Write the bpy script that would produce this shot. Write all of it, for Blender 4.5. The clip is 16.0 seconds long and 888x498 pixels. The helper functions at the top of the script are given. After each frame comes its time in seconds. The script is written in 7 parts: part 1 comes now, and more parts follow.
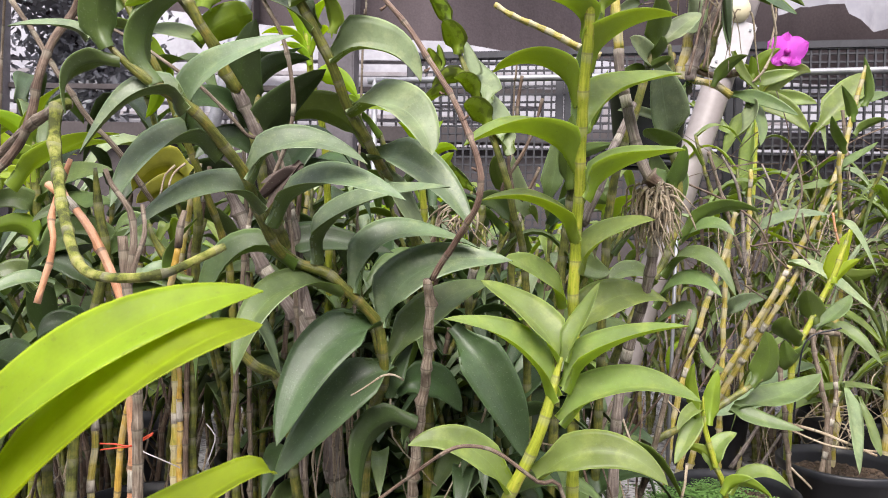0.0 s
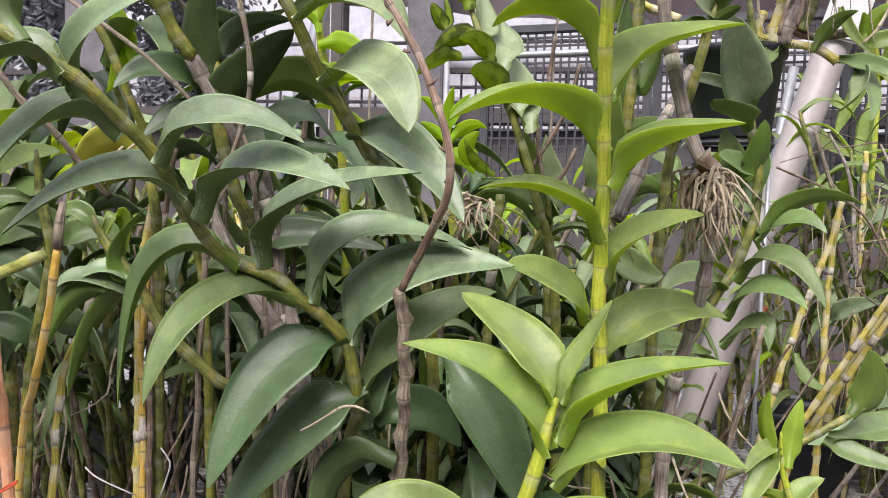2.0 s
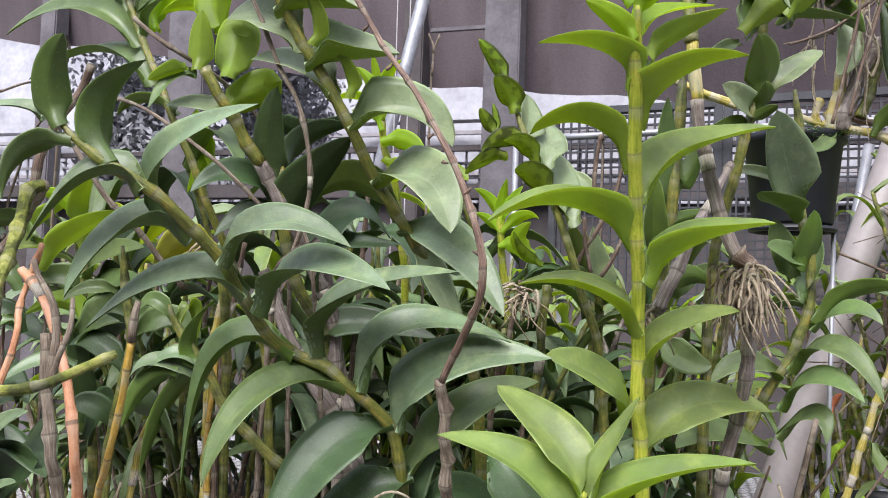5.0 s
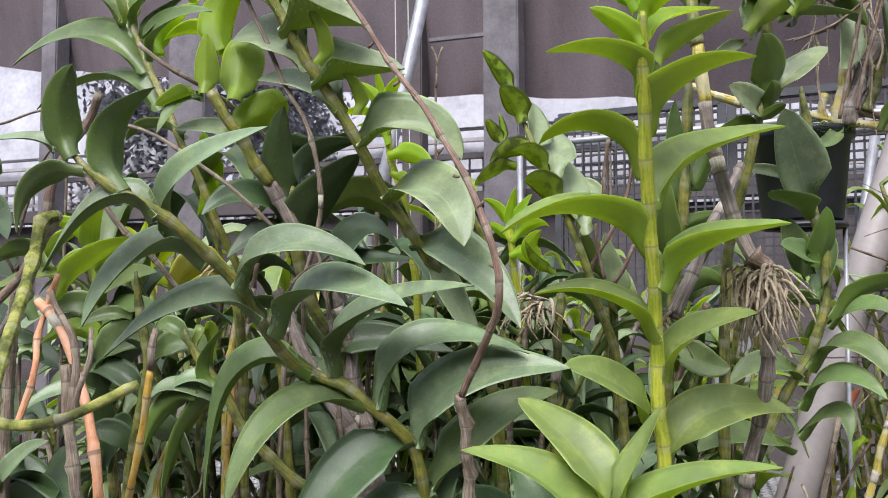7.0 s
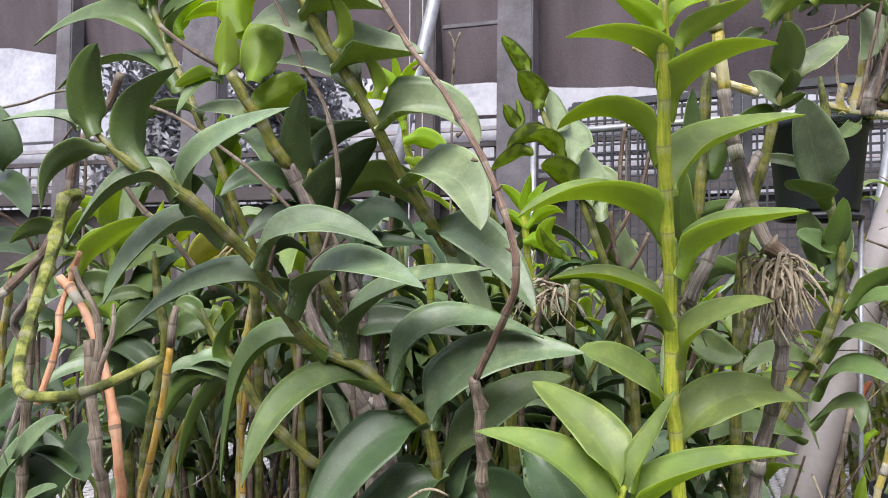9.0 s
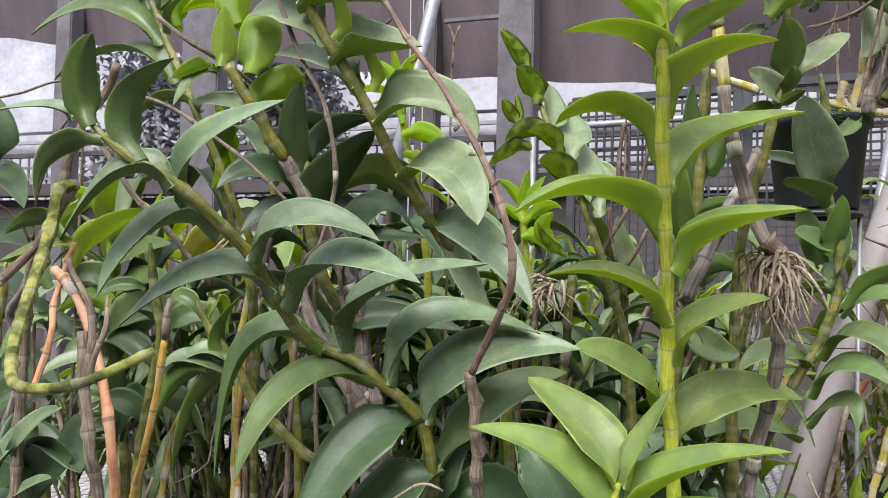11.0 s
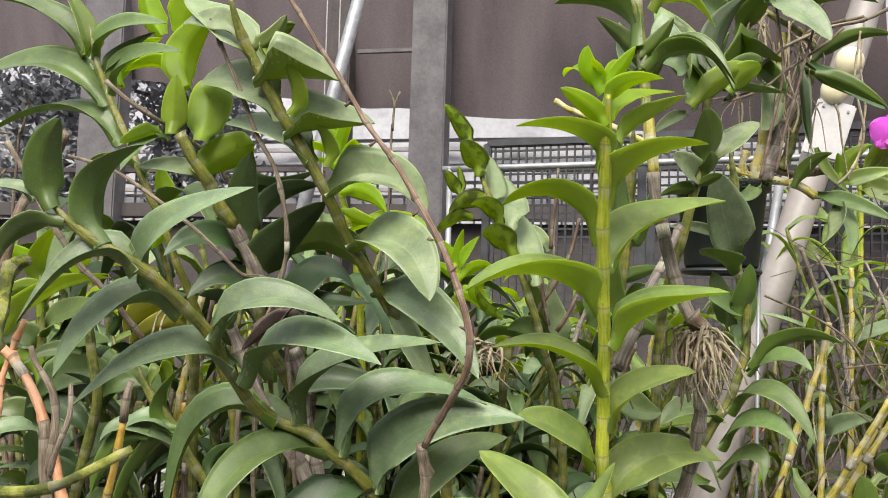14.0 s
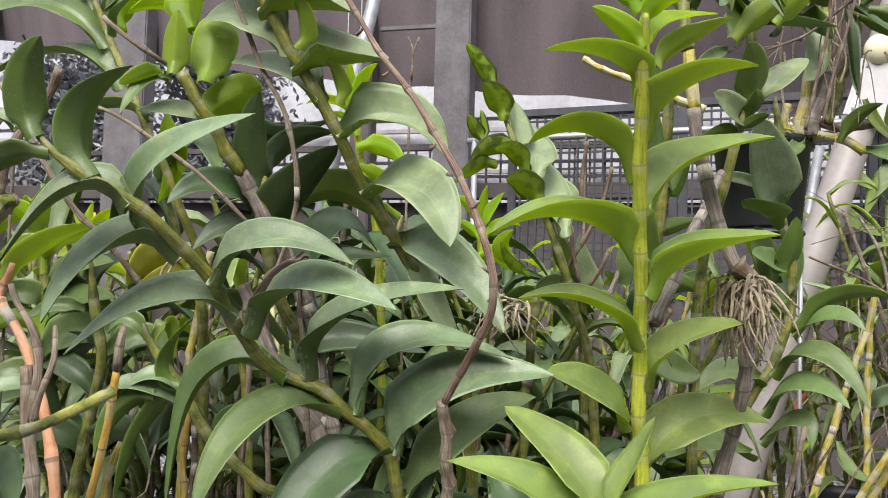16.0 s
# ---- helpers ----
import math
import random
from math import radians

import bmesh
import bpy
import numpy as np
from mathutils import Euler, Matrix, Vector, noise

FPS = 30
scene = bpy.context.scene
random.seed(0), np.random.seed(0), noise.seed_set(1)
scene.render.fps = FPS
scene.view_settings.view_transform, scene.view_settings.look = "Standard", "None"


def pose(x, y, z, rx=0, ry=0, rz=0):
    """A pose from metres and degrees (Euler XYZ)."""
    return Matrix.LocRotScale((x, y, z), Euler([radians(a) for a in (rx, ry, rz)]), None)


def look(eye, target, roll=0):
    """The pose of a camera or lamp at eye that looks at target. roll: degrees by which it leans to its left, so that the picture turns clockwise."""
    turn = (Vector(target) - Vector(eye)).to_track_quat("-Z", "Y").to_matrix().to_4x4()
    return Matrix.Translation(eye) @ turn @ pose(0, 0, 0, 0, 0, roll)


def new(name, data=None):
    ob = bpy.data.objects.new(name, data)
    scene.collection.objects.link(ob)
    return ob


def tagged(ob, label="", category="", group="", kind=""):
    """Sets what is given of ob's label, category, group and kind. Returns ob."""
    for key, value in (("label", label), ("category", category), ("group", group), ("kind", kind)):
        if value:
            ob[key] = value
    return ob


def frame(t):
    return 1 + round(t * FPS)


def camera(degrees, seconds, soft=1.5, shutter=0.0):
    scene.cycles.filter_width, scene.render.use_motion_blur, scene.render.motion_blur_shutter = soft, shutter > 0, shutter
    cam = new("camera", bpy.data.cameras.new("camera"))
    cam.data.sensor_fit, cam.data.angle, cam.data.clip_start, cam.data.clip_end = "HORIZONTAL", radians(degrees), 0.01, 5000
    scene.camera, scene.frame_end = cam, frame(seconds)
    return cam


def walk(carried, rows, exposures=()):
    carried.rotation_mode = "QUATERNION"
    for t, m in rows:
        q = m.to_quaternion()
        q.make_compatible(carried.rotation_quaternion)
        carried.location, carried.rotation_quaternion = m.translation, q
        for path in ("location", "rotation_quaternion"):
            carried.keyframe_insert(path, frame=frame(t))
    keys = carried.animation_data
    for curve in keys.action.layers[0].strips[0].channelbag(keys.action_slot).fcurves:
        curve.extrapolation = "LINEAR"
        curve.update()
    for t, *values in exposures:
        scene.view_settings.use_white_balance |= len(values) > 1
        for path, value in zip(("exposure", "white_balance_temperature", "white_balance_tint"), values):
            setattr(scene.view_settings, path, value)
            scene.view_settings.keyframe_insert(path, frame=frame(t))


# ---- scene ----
cam = camera(60.7, 16.0, soft=0.9)
cam.data.dof.use_dof = True
cam.data.dof.focus_distance, cam.data.dof.aperture_fstop = 0.60, 40.0
PATH = [
    (0, (0.0319, -0.0337, 1.2123), (-0.0746, 1.9632, 1.1785), 1.34),
    (0.5, (0.0386, 0.0049, 1.2134), (-0.0785, 2.0002, 1.1409), 1.64),
    (1, (0.0724, 0.0530, 1.2213), (-0.0971, 2.0433, 1.1208), 1.75),
    (1.5, (0.0974, 0.0870, 1.2250), (-0.1765, 2.0655, 1.1229), 1.50),
    (2, (0.1052, 0.1022, 1.2240), (-0.2749, 2.0640, 1.1393), 1.88),
    (2.5, (0.1166, 0.0923, 1.2277), (-0.3468, 2.0369, 1.1647), 2.26),
    (3, (0.1286, 0.0870, 1.2265), (-0.3931, 2.0174, 1.1882), 2.70),
    (3.5, (0.1321, 0.0860, 1.2236), (-0.4199, 2.0083, 1.2292), 2.94),
    (4, (0.1339, 0.0864, 1.2264), (-0.4369, 2.0030, 1.2525), 3.08),
    (4.5, (0.1375, 0.0814, 1.2347), (-0.4425, 1.9940, 1.3094), 2.83),
    (6.8, (0.1326, 0.0737, 1.2472), (-0.4728, 1.9759, 1.3699), -0.26),
    (7, (0.1318, 0.0769, 1.2452), (-0.4718, 1.9802, 1.3606), -0.21),
    (7.5, (0.1309, 0.0763, 1.2446), (-0.4765, 1.9792, 1.3451), 0.05),
    (8, (0.1304, 0.0757, 1.2433), (-0.4855, 1.9763, 1.3341), 0.36),
    (8.5, (0.1282, 0.0723, 1.2416), (-0.4954, 1.9706, 1.3286), 0.54),
    (11, (0.1294, 0.0751, 1.2419), (-0.4974, 1.9730, 1.3120), 1.22),
    (11.5, (0.1006, 0.0722, 1.2426), (-0.4886, 1.9826, 1.2993), 1.71),
    (12, (0.0932, 0.0478, 1.2530), (-0.4340, 1.9762, 1.3118), 2.01),
    (12.5, (0.1003, 0.0396, 1.2690), (-0.3656, 1.9830, 1.3481), 2.00),
    (13, (0.0979, 0.0340, 1.2854), (-0.3152, 1.9883, 1.3866), 1.86),
    (13.5, (0.0973, 0.0395, 1.2847), (-0.2895, 1.9976, 1.4112), 1.82),
    (14, (0.1013, 0.0424, 1.2776), (-0.2807, 2.0008, 1.4144), 1.73),
    (14.5, (0.0913, 0.0498, 1.2723), (-0.3019, 2.0067, 1.3993), 1.64),
    (15, (0.0872, 0.0609, 1.2686), (-0.3216, 2.0154, 1.3825), 1.55),
    (15.5, (0.0841, 0.0744, 1.2660), (-0.3455, 2.0249, 1.3696), 1.45),
    (16, (0.0967, 0.0875, 1.2518), (-0.3528, 2.0340, 1.3466), 1.44),
]
walk(cam, [(t, look(eye, target, roll)) for t, eye, target, roll in PATH],
     [(0, 0.15, 6500, 16), (3, 0.15, 6250, 16), (4.5, 0.06, 6100, 15), (11, 0.0, 6200, 13), (12.5, 0.04, 6500, 10), (14, 0.03, 6800, 7), (16, 0.05, 6500, 10)])

BENCH = 0.75

# ---- light
world = bpy.data.worlds.new("sky")
scene.world = world
world.use_nodes = True
wn, wl = world.node_tree.nodes, world.node_tree.links
sky = wn.new("ShaderNodeTexSky")
sky.sky_type, sky.sun_disc = "NISHITA", False
sky.sun_elevation, sky.sun_rotation = radians(62), radians(150)
sky.air_density, sky.dust_density, sky.ozone_density = 1.0, 6.0, 1.0
haze = wn.new("ShaderNodeMix")
haze.data_type, haze.inputs[0].default_value = "RGBA", 0.72
haze.inputs[7].default_value = (8.7, 9.15, 10.2, 1)
wl.new(sky.outputs[0], haze.inputs[6])
wl.new(haze.outputs[2], wn["Background"].inputs[0])
wn["Background"].inputs[1].default_value = 0.182
sun = new("sun", bpy.data.lights.new("sun", "SUN"))
sun.data.energy, sun.data.angle, sun.data.color = 5.3, radians(34), (1.0, 0.96, 0.9)
sun.matrix_world = look((-0.15, -1.9, 3.6), (0, 0.5, 1.0))


# ---- materials
def material(name, rough=0.6, metal=0.0):
    m = bpy.data.materials.new(name)
    m.use_nodes = True
    b = m.node_tree.nodes["Principled BSDF"]
    b.inputs["Roughness"].default_value, b.inputs["Metallic"].default_value = rough, metal
    return m, m.node_tree.nodes, m.node_tree.links, b


def noise_tex(n, l, scale, detail=4.0, coord="Object", rough=0.55):
    t = n.new("ShaderNodeTexNoise")
    t.inputs["Scale"].default_value, t.inputs["Detail"].default_value = scale, detail
    t.inputs["Roughness"].default_value = rough
    c = n.new("ShaderNodeTexCoord")
    l.new(c.outputs[coord], t.inputs["Vector"])
    return t.outputs[0]


def ramp(n, l, fac, stops):
    r = n.new("ShaderNodeValToRGB")
    while len(r.color_ramp.elements) < len(stops):
        r.color_ramp.elements.new(0.5)
    for e, (p, c) in zip(r.color_ramp.elements, stops):
        e.position, e.color = p, (*c, 1)
    l.new(fac, r.inputs[0])
    return r.outputs[0]


def mixed(n, l, fac, a, b, mode="MIX"):
    m = n.new("ShaderNodeMix")
    m.data_type, m.blend_type = "RGBA", mode
    for s, v in ((0, fac), (6, a), (7, b)):
        if isinstance(v, (int, float)):
            m.inputs[s].default_value = v
        elif isinstance(v, tuple):
            m.inputs[s].default_value = (*v, 1)
        else:
            l.new(v, m.inputs[s])
    return m.outputs[2]


def math_node(n, l, op, a, b=0.0):
    m = n.new("ShaderNodeMath")
    m.operation = op
    for s, v in ((0, a), (1, b)):
        if isinstance(v, (int, float)):
            m.inputs[s].default_value = v
        else:
            l.new(v, m.inputs[s])
    return m.outputs[0]


def bump(n, l, b, height, strength=0.3, distance=0.002):
    k = n.new("ShaderNodeBump")
    k.inputs["Strength"].default_value, k.inputs["Distance"].default_value = strength, distance
    l.new(height, k.inputs["Height"])
    l.new(k.outputs[0], b.inputs["Normal"])


def leaf_material(name, dark, light, back, gloss=0.38, blotch=None, clear=0.35, bloom_sheen=0.16):
    """Waxy leaf: parallel veins and a pale midrib along the blade, soft mottling, light coming through."""
    m, n, l, b = material(name, gloss)
    uv = n.new("ShaderNodeUVMap")
    sep = n.new("ShaderNodeSeparateXYZ")
    l.new(uv.outputs[0], sep.inputs[0])
    info = n.new("ShaderNodeObjectInfo")
    base = mixed(n, l, ramp(n, l, noise_tex(n, l, 34.0, 7.0, rough=0.68), [(0.34, (0, 0, 0)), (0.66, (1, 1, 1))]), dark, light)
    # each leaf a little lighter or darker than the next
    hsv = n.new("ShaderNodeHueSaturation")
    l.new(math_node(n, l, "ADD", math_node(n, l, "MULTIPLY", info.outputs["Random"], 0.35), 0.84), hsv.inputs["Value"])
    l.new(math_node(n, l, "ADD", math_node(n, l, "MULTIPLY", info.outputs["Random"], 0.02), 0.49), hsv.inputs["Hue"])
    l.new(base, hsv.inputs["Color"])
    col = hsv.outputs[0]
    wave = math_node(n, l, "SINE", math_node(n, l, "MULTIPLY", sep.outputs[1], 95.0))
    col = mixed(n, l, math_node(n, l, "MULTIPLY", math_node(n, l, "ADD", wave, 1.0), 0.010), col, tuple(min(1, c * 1.9) for c in light))
    mid = math_node(n, l, "ABSOLUTE", math_node(n, l, "SUBTRACT", sep.outputs[1], 0.5))
    rib = math_node(n, l, "MULTIPLY", math_node(n, l, "LESS_THAN", mid, 0.014), 0.22)
    col = mixed(n, l, rib, col, tuple(min(1, c * 1.8) for c in light))
    rim = math_node(n, l, "MULTIPLY", math_node(n, l, "GREATER_THAN", mid, 0.474), 0.42)
    col = mixed(n, l, rim, col, tuple(min(1, c * 2.2 + 0.02) for c in light))
    # small pale specks and scars
    speck = ramp(n, l, noise_tex(n, l, 620.0, 2.0), [(0.63, (0, 0, 0)), (0.70, (1, 1, 1))])
    col = mixed(n, l, math_node(n, l, "MULTIPLY", speck, 0.12 + min(0.26, bloom_sheen * 1.2)), col, (0.36, 0.42, 0.25))
    # dark pinpricks and nibbled scars
    scar = ramp(n, l, noise_tex(n, l, 230.0, 3.0, rough=0.7), [(0.66, (0, 0, 0)), (0.71, (1, 1, 1))])
    col = mixed(n, l, math_node(n, l, "MULTIPLY", scar, 0.45), col, (0.05, 0.045, 0.018))
    # yellowish cloudy mottling
    cloud = ramp(n, l, noise_tex(n, l, 75.0, 6.0, rough=0.7), [(0.50, (0, 0, 0)), (0.70, (1, 1, 1))])
    col = mixed(n, l, math_node(n, l, "MULTIPLY", cloud, 0.5 * min(1.0, bloom_sheen * 5)), col, tuple(min(1, c * k) for c, k in zip(light, (2.0, 1.65, 1.6))))
    # pale film in uneven patches: waxy bloom, with sky sheen put in the colour
    film = ramp(n, l, noise_tex(n, l, 60.0, 5.0, rough=0.7), [(0.5, (0, 0, 0)), (0.8, (1, 1, 1))])
    col = mixed(n, l, math_node(n, l, "ADD", math_node(n, l, "MULTIPLY", film, bloom_sheen * 0.8), bloom_sheen * 0.45), col, (0.34, 0.38, 0.33))
    if blotch:
        spots = ramp(n, l, noise_tex(n, l, 120.0, 5.0), [(0.51, (0, 0, 0)), (0.57, (1, 1, 1))])
        col = mixed(n, l, math_node(n, l, "MULTIPLY", spots, 0.85), col, blotch)
        edge = math_node(n, l, "GREATER_THAN", math_node(n, l, "ADD", mid, math_node(n, l, "MULTIPLY", noise_tex(n, l, 90.0, 3.0), 0.25)), 0.515)
        col = mixed(n, l, edge, col, (0.012, 0.008, 0.006))
    l.new(col, b.inputs["Base Color"])
    l.new(math_node(n, l, "ADD", math_node(n, l, "MULTIPLY", film, 0.25), gloss + 0.04), b.inputs["Roughness"])
    b.inputs["Specular IOR Level"].default_value = 0.5
    bump(n, l, b, math_node(n, l, "ADD", math_node(n, l, "MULTIPLY", wave, 0.12), math_node(n, l, "MULTIPLY", math_node(n, l, "ADD", noise_tex(n, l, 160.0), math_node(n, l, "MULTIPLY", noise_tex(n, l, 700.0, 3.0), 0.6)), 3.0)), 0.16, 0.0005)
    tr = n.new("ShaderNodeBsdfTranslucent")
    l.new(mixed(n, l, 0.85, col, back), tr.inputs[0])
    mx = n.new("ShaderNodeMixShader")
    mx.inputs[0].default_value = clear
    l.new(b.outputs[0], mx.inputs[1])
    l.new(tr.outputs[0], mx.inputs[2])
    l.new(mx.outputs[0], n["Material Output"].inputs[0])
    return m


def bark_material(name, stops, scale=60.0, stretch=0.15, rough=0.65, ring=0.12, pale=(0.42, 0.40, 0.30), streak=0.5, contrast=1.9, grain=1.0, node=0.6):
    """Cane skin: streaks along the cane (u), patches, and paler or darker bands of old sheath."""
    m, n, l, b = material(name, rough)
    uv = n.new("ShaderNodeUVMap")
    mp = n.new("ShaderNodeMapping")
    mp.inputs["Scale"].default_value = (stretch * scale * 0.16, scale * 0.30, 1)
    l.new(uv.outputs[0], mp.inputs[0])
    t = n.new("ShaderNodeTexNoise")
    t.inputs["Scale"].default_value, t.inputs["Detail"].default_value = 1.0, 6.0
    l.new(mp.outputs[0], t.inputs["Vector"])
    big = noise_tex(n, l, 70.0 if streak < 0.4 else 38.0, 6.0, rough=0.65)
    f = math_node(n, l, "ADD", math_node(n, l, "MULTIPLY", t.outputs[0], streak), math_node(n, l, "MULTIPLY", big, 1 - streak))
    f = math_node(n, l, "ADD", math_node(n, l, "MULTIPLY", math_node(n, l, "SUBTRACT", f, 0.5), contrast), 0.5)
    col = ramp(n, l, f, stops)
    # papery sheath below each joint and a dark line at it
    sep = n.new("ShaderNodeSeparateXYZ")
    l.new(uv.outputs[0], sep.inputs[0])
    fr = math_node(n, l, "FRACT", sep.outputs[0])
    wob = math_node(n, l, "ADD", fr, math_node(n, l, "MULTIPLY", math_node(n, l, "SUBTRACT", big, 0.5), 0.5))
    sheath = ramp(n, l, wob, [(0.04, (1, 1, 1)), (ring + 0.05, (0.6, 0.6, 0.6)), (ring + 0.14, (0, 0, 0))])
    col = mixed(n, l, math_node(n, l, "MULTIPLY", sheath, 0.55 if ring > 0.2 else 0.3), col, pale)
    line = ramp(n, l, fr, [(0.0, (1, 1, 1)), (0.045, (0.9, 0.9, 0.9)), (0.06, (0, 0, 0))])
    col = mixed(n, l, math_node(n, l, "MULTIPLY", line, node), col, (0.05, 0.035, 0.022))
    fleck = ramp(n, l, noise_tex(n, l, 330.0, 3.0), [(0.60, (0, 0, 0)), (0.68, (1, 1, 1))])
    col = mixed(n, l, math_node(n, l, "MULTIPLY", fleck, 0.35 * grain), col, (0.05, 0.035, 0.022))
    l.new(col, b.inputs["Base Color"])
    fine = math_node(n, l, "ADD", f, math_node(n, l, "MULTIPLY", noise_tex(n, l, 500.0, 3.0), 0.4))
    bump(n, l, b, fine, 0.8, 0.0014)
    return m


def plain_material(name, a, bcol, scale=12.0, rough=0.6, metal=0.0, strength=0.2, distance=0.001):
    m, n, l, b = material(name, rough, metal)
    f = noise_tex(n, l, scale, 6.0)
    g = noise_tex(n, l, scale * 9, 3.0)
    f2 = math_node(n, l, "ADD", math_node(n, l, "MULTIPLY", f, 0.7), math_node(n, l, "MULTIPLY", g, 0.3))
    l.new(ramp(n, l, f2, [(0.35, a), (0.65, bcol)]), b.inputs["Base Color"])
    bump(n, l, b, f2, strength, distance)
    return m


def cloth_material(name, a, bcol):
    """Woven shade cloth: faint weave, streaks of light through it put into the colour, sagging folds."""
    m, n, l, b = material(name, 0.9)
    c = n.new("ShaderNodeTexCoord")
    mp = n.new("ShaderNodeMapping")
    mp.inputs["Scale"].default_value = (5.0, 5.0, 0.5)
    l.new(c.outputs["Object"], mp.inputs[0])
    t = n.new("ShaderNodeTexNoise")
    t.inputs["Scale"].default_value, t.inputs["Detail"].default_value = 1.0, 5.0
    l.new(mp.outputs[0], t.inputs["Vector"])
    f = math_node(n, l, "ADD", math_node(n, l, "MULTIPLY", t.outputs[0], 0.7), math_node(n, l, "MULTIPLY", noise_tex(n, l, 90.0, 2.0), 0.3))
    l.new(ramp(n, l, f, [(0.32, a), (0.68, bcol)]), b.inputs["Base Color"])
    bump(n, l, b, f, 0.4, 0.01)
    return m


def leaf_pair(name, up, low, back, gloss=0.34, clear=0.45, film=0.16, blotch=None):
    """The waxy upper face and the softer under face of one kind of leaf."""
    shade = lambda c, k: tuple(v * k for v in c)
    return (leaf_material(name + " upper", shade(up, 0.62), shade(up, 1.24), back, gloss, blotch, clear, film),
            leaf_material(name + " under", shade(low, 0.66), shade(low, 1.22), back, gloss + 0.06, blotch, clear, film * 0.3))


# Upper greens are lightened for sky sheen; duller kinds' under faces darkened for shade.
M_LEAF_BRIGHT = leaf_pair("bright green leaf", (0.222, 0.305, 0.072), (0.225, 0.325, 0.028), (0.62, 0.74, 0.06), 0.34, 0.46, 0.20)
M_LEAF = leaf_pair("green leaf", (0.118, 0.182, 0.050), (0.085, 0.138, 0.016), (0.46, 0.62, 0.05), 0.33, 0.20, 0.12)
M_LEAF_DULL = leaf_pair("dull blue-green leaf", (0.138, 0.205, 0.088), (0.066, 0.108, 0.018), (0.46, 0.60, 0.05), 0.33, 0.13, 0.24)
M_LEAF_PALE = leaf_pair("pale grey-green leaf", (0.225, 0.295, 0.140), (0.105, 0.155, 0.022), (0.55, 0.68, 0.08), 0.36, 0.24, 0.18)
M_LEAF_YELLOW = leaf_pair("sunlit leaf", (0.27, 0.42, 0.022), (0.27, 0.42, 0.016), (0.74, 0.88, 0.05), 0.36, 0.60, 0.06)
M_LEAF_FRESH = leaf_pair("young leaf", (0.29, 0.41, 0.012), (0.30, 0.41, 0.012), (0.78, 0.86, 0.03), 0.46, 0.50, 0.01)
M_LEAF_BLOTCH = leaf_pair("blotched leaf", (0.20, 0.29, 0.03), (0.22, 0.31, 0.02), (0.60, 0.74, 0.06), 0.42, 0.5, 0.1, (0.02, 0.022, 0.008))
# Dark leaf green, lowered further to carry the understory shade in its colour.
M_LEAF_DARK = leaf_pair("dark leaf with painted shade", (0.036, 0.072, 0.020), (0.030, 0.058, 0.010), (0.40, 0.54, 0.04), 0.40, 0.10, 0.04)
# Green between plain and dark, holding the shade of the lower leaves.
M_LEAF_SHADE = leaf_pair("lower leaf with shade in its green", (0.050, 0.090, 0.029), (0.039, 0.070, 0.012), (0.42, 0.57, 0.045), 0.36, 0.12, 0.09)
M_LEAF_STRAP = leaf_pair("strap leaf", (0.165, 0.225, 0.066), (0.145, 0.205, 0.03), (0.55, 0.70, 0.07), 0.36, 0.42, 0.20)
M_LEAF_OCHRE = leaf_pair("yellowing leaf", (0.30, 0.31, 0.04), (0.30, 0.30, 0.035), (0.75, 0.72, 0.10), 0.38, 0.35, 0.10)
M_DEAD = leaf_pair("withered leaf", (0.075, 0.045, 0.035), (0.06, 0.036, 0.03), (0.2, 0.14, 0.1), 0.7, 0.1, 0.2)
M_RUST = leaf_pair("orange dead leaf", (0.45, 0.14, 0.06), (0.40, 0.12, 0.05), (0.6, 0.25, 0.1), 0.6, 0.3, 0.1)
M_CANE_GREEN = bark_material("green cane", [(0.25, (0.19, 0.24, 0.016)), (0.5, (0.33, 0.38, 0.03)), (0.78, (0.50, 0.47, 0.07))], rough=0.45, streak=0.45, contrast=1.9, grain=0.8, node=0.35)
M_CANE_OLIVE = bark_material("olive cane", [(0.34, (0.05, 0.055, 0.014)), (0.46, (0.105, 0.122, 0.024)), (0.58, (0.18, 0.185, 0.036)), (0.72, (0.32, 0.26, 0.05))], rough=0.5, streak=0.3, contrast=1.5, node=0.22)
M_CANE_MID = bark_material("ripening cane", [(0.25, (0.075, 0.082, 0.014)), (0.5, (0.155, 0.17, 0.026)), (0.78, (0.34, 0.27, 0.055))], rough=0.48, streak=0.35, contrast=1.8, node=0.4)
M_CANE_DARK = bark_material("dark fibrous cane", [(0.22, (0.075, 0.056, 0.046)), (0.5, (0.19, 0.155, 0.132)), (0.78, (0.40, 0.35, 0.30))], rough=0.85)
M_CANE_YELLOW = bark_material("yellow cane", [(0.3, (0.20, 0.20, 0.03)), (0.5, (0.42, 0.34, 0.06)), (0.7, (0.50, 0.42, 0.16))], rough=0.5, ring=0.42, pale=(0.60, 0.56, 0.46), node=0.28)
M_CANE_GREY = bark_material("dry grey cane", [(0.22, (0.085, 0.064, 0.054)), (0.5, (0.21, 0.172, 0.150)), (0.78, (0.44, 0.39, 0.34))], rough=0.8)
M_SHEATH = bark_material("papery sheath", [(0.25, (0.22, 0.19, 0.15)), (0.5, (0.40, 0.36, 0.30)), (0.75, (0.58, 0.54, 0.46))], rough=0.85, streak=0.6, node=0.0)
M_TWIG = bark_material("brown twig", [(0.25, (0.055, 0.034, 0.024)), (0.5, (0.125, 0.082, 0.056)), (0.78, (0.29, 0.215, 0.155))], rough=0.75)
M_TWIG_RED = bark_material("reddish dry twig", [(0.25, (0.085, 0.048, 0.034)), (0.5, (0.19, 0.118, 0.085)), (0.78, (0.36, 0.26, 0.19))], rough=0.7)
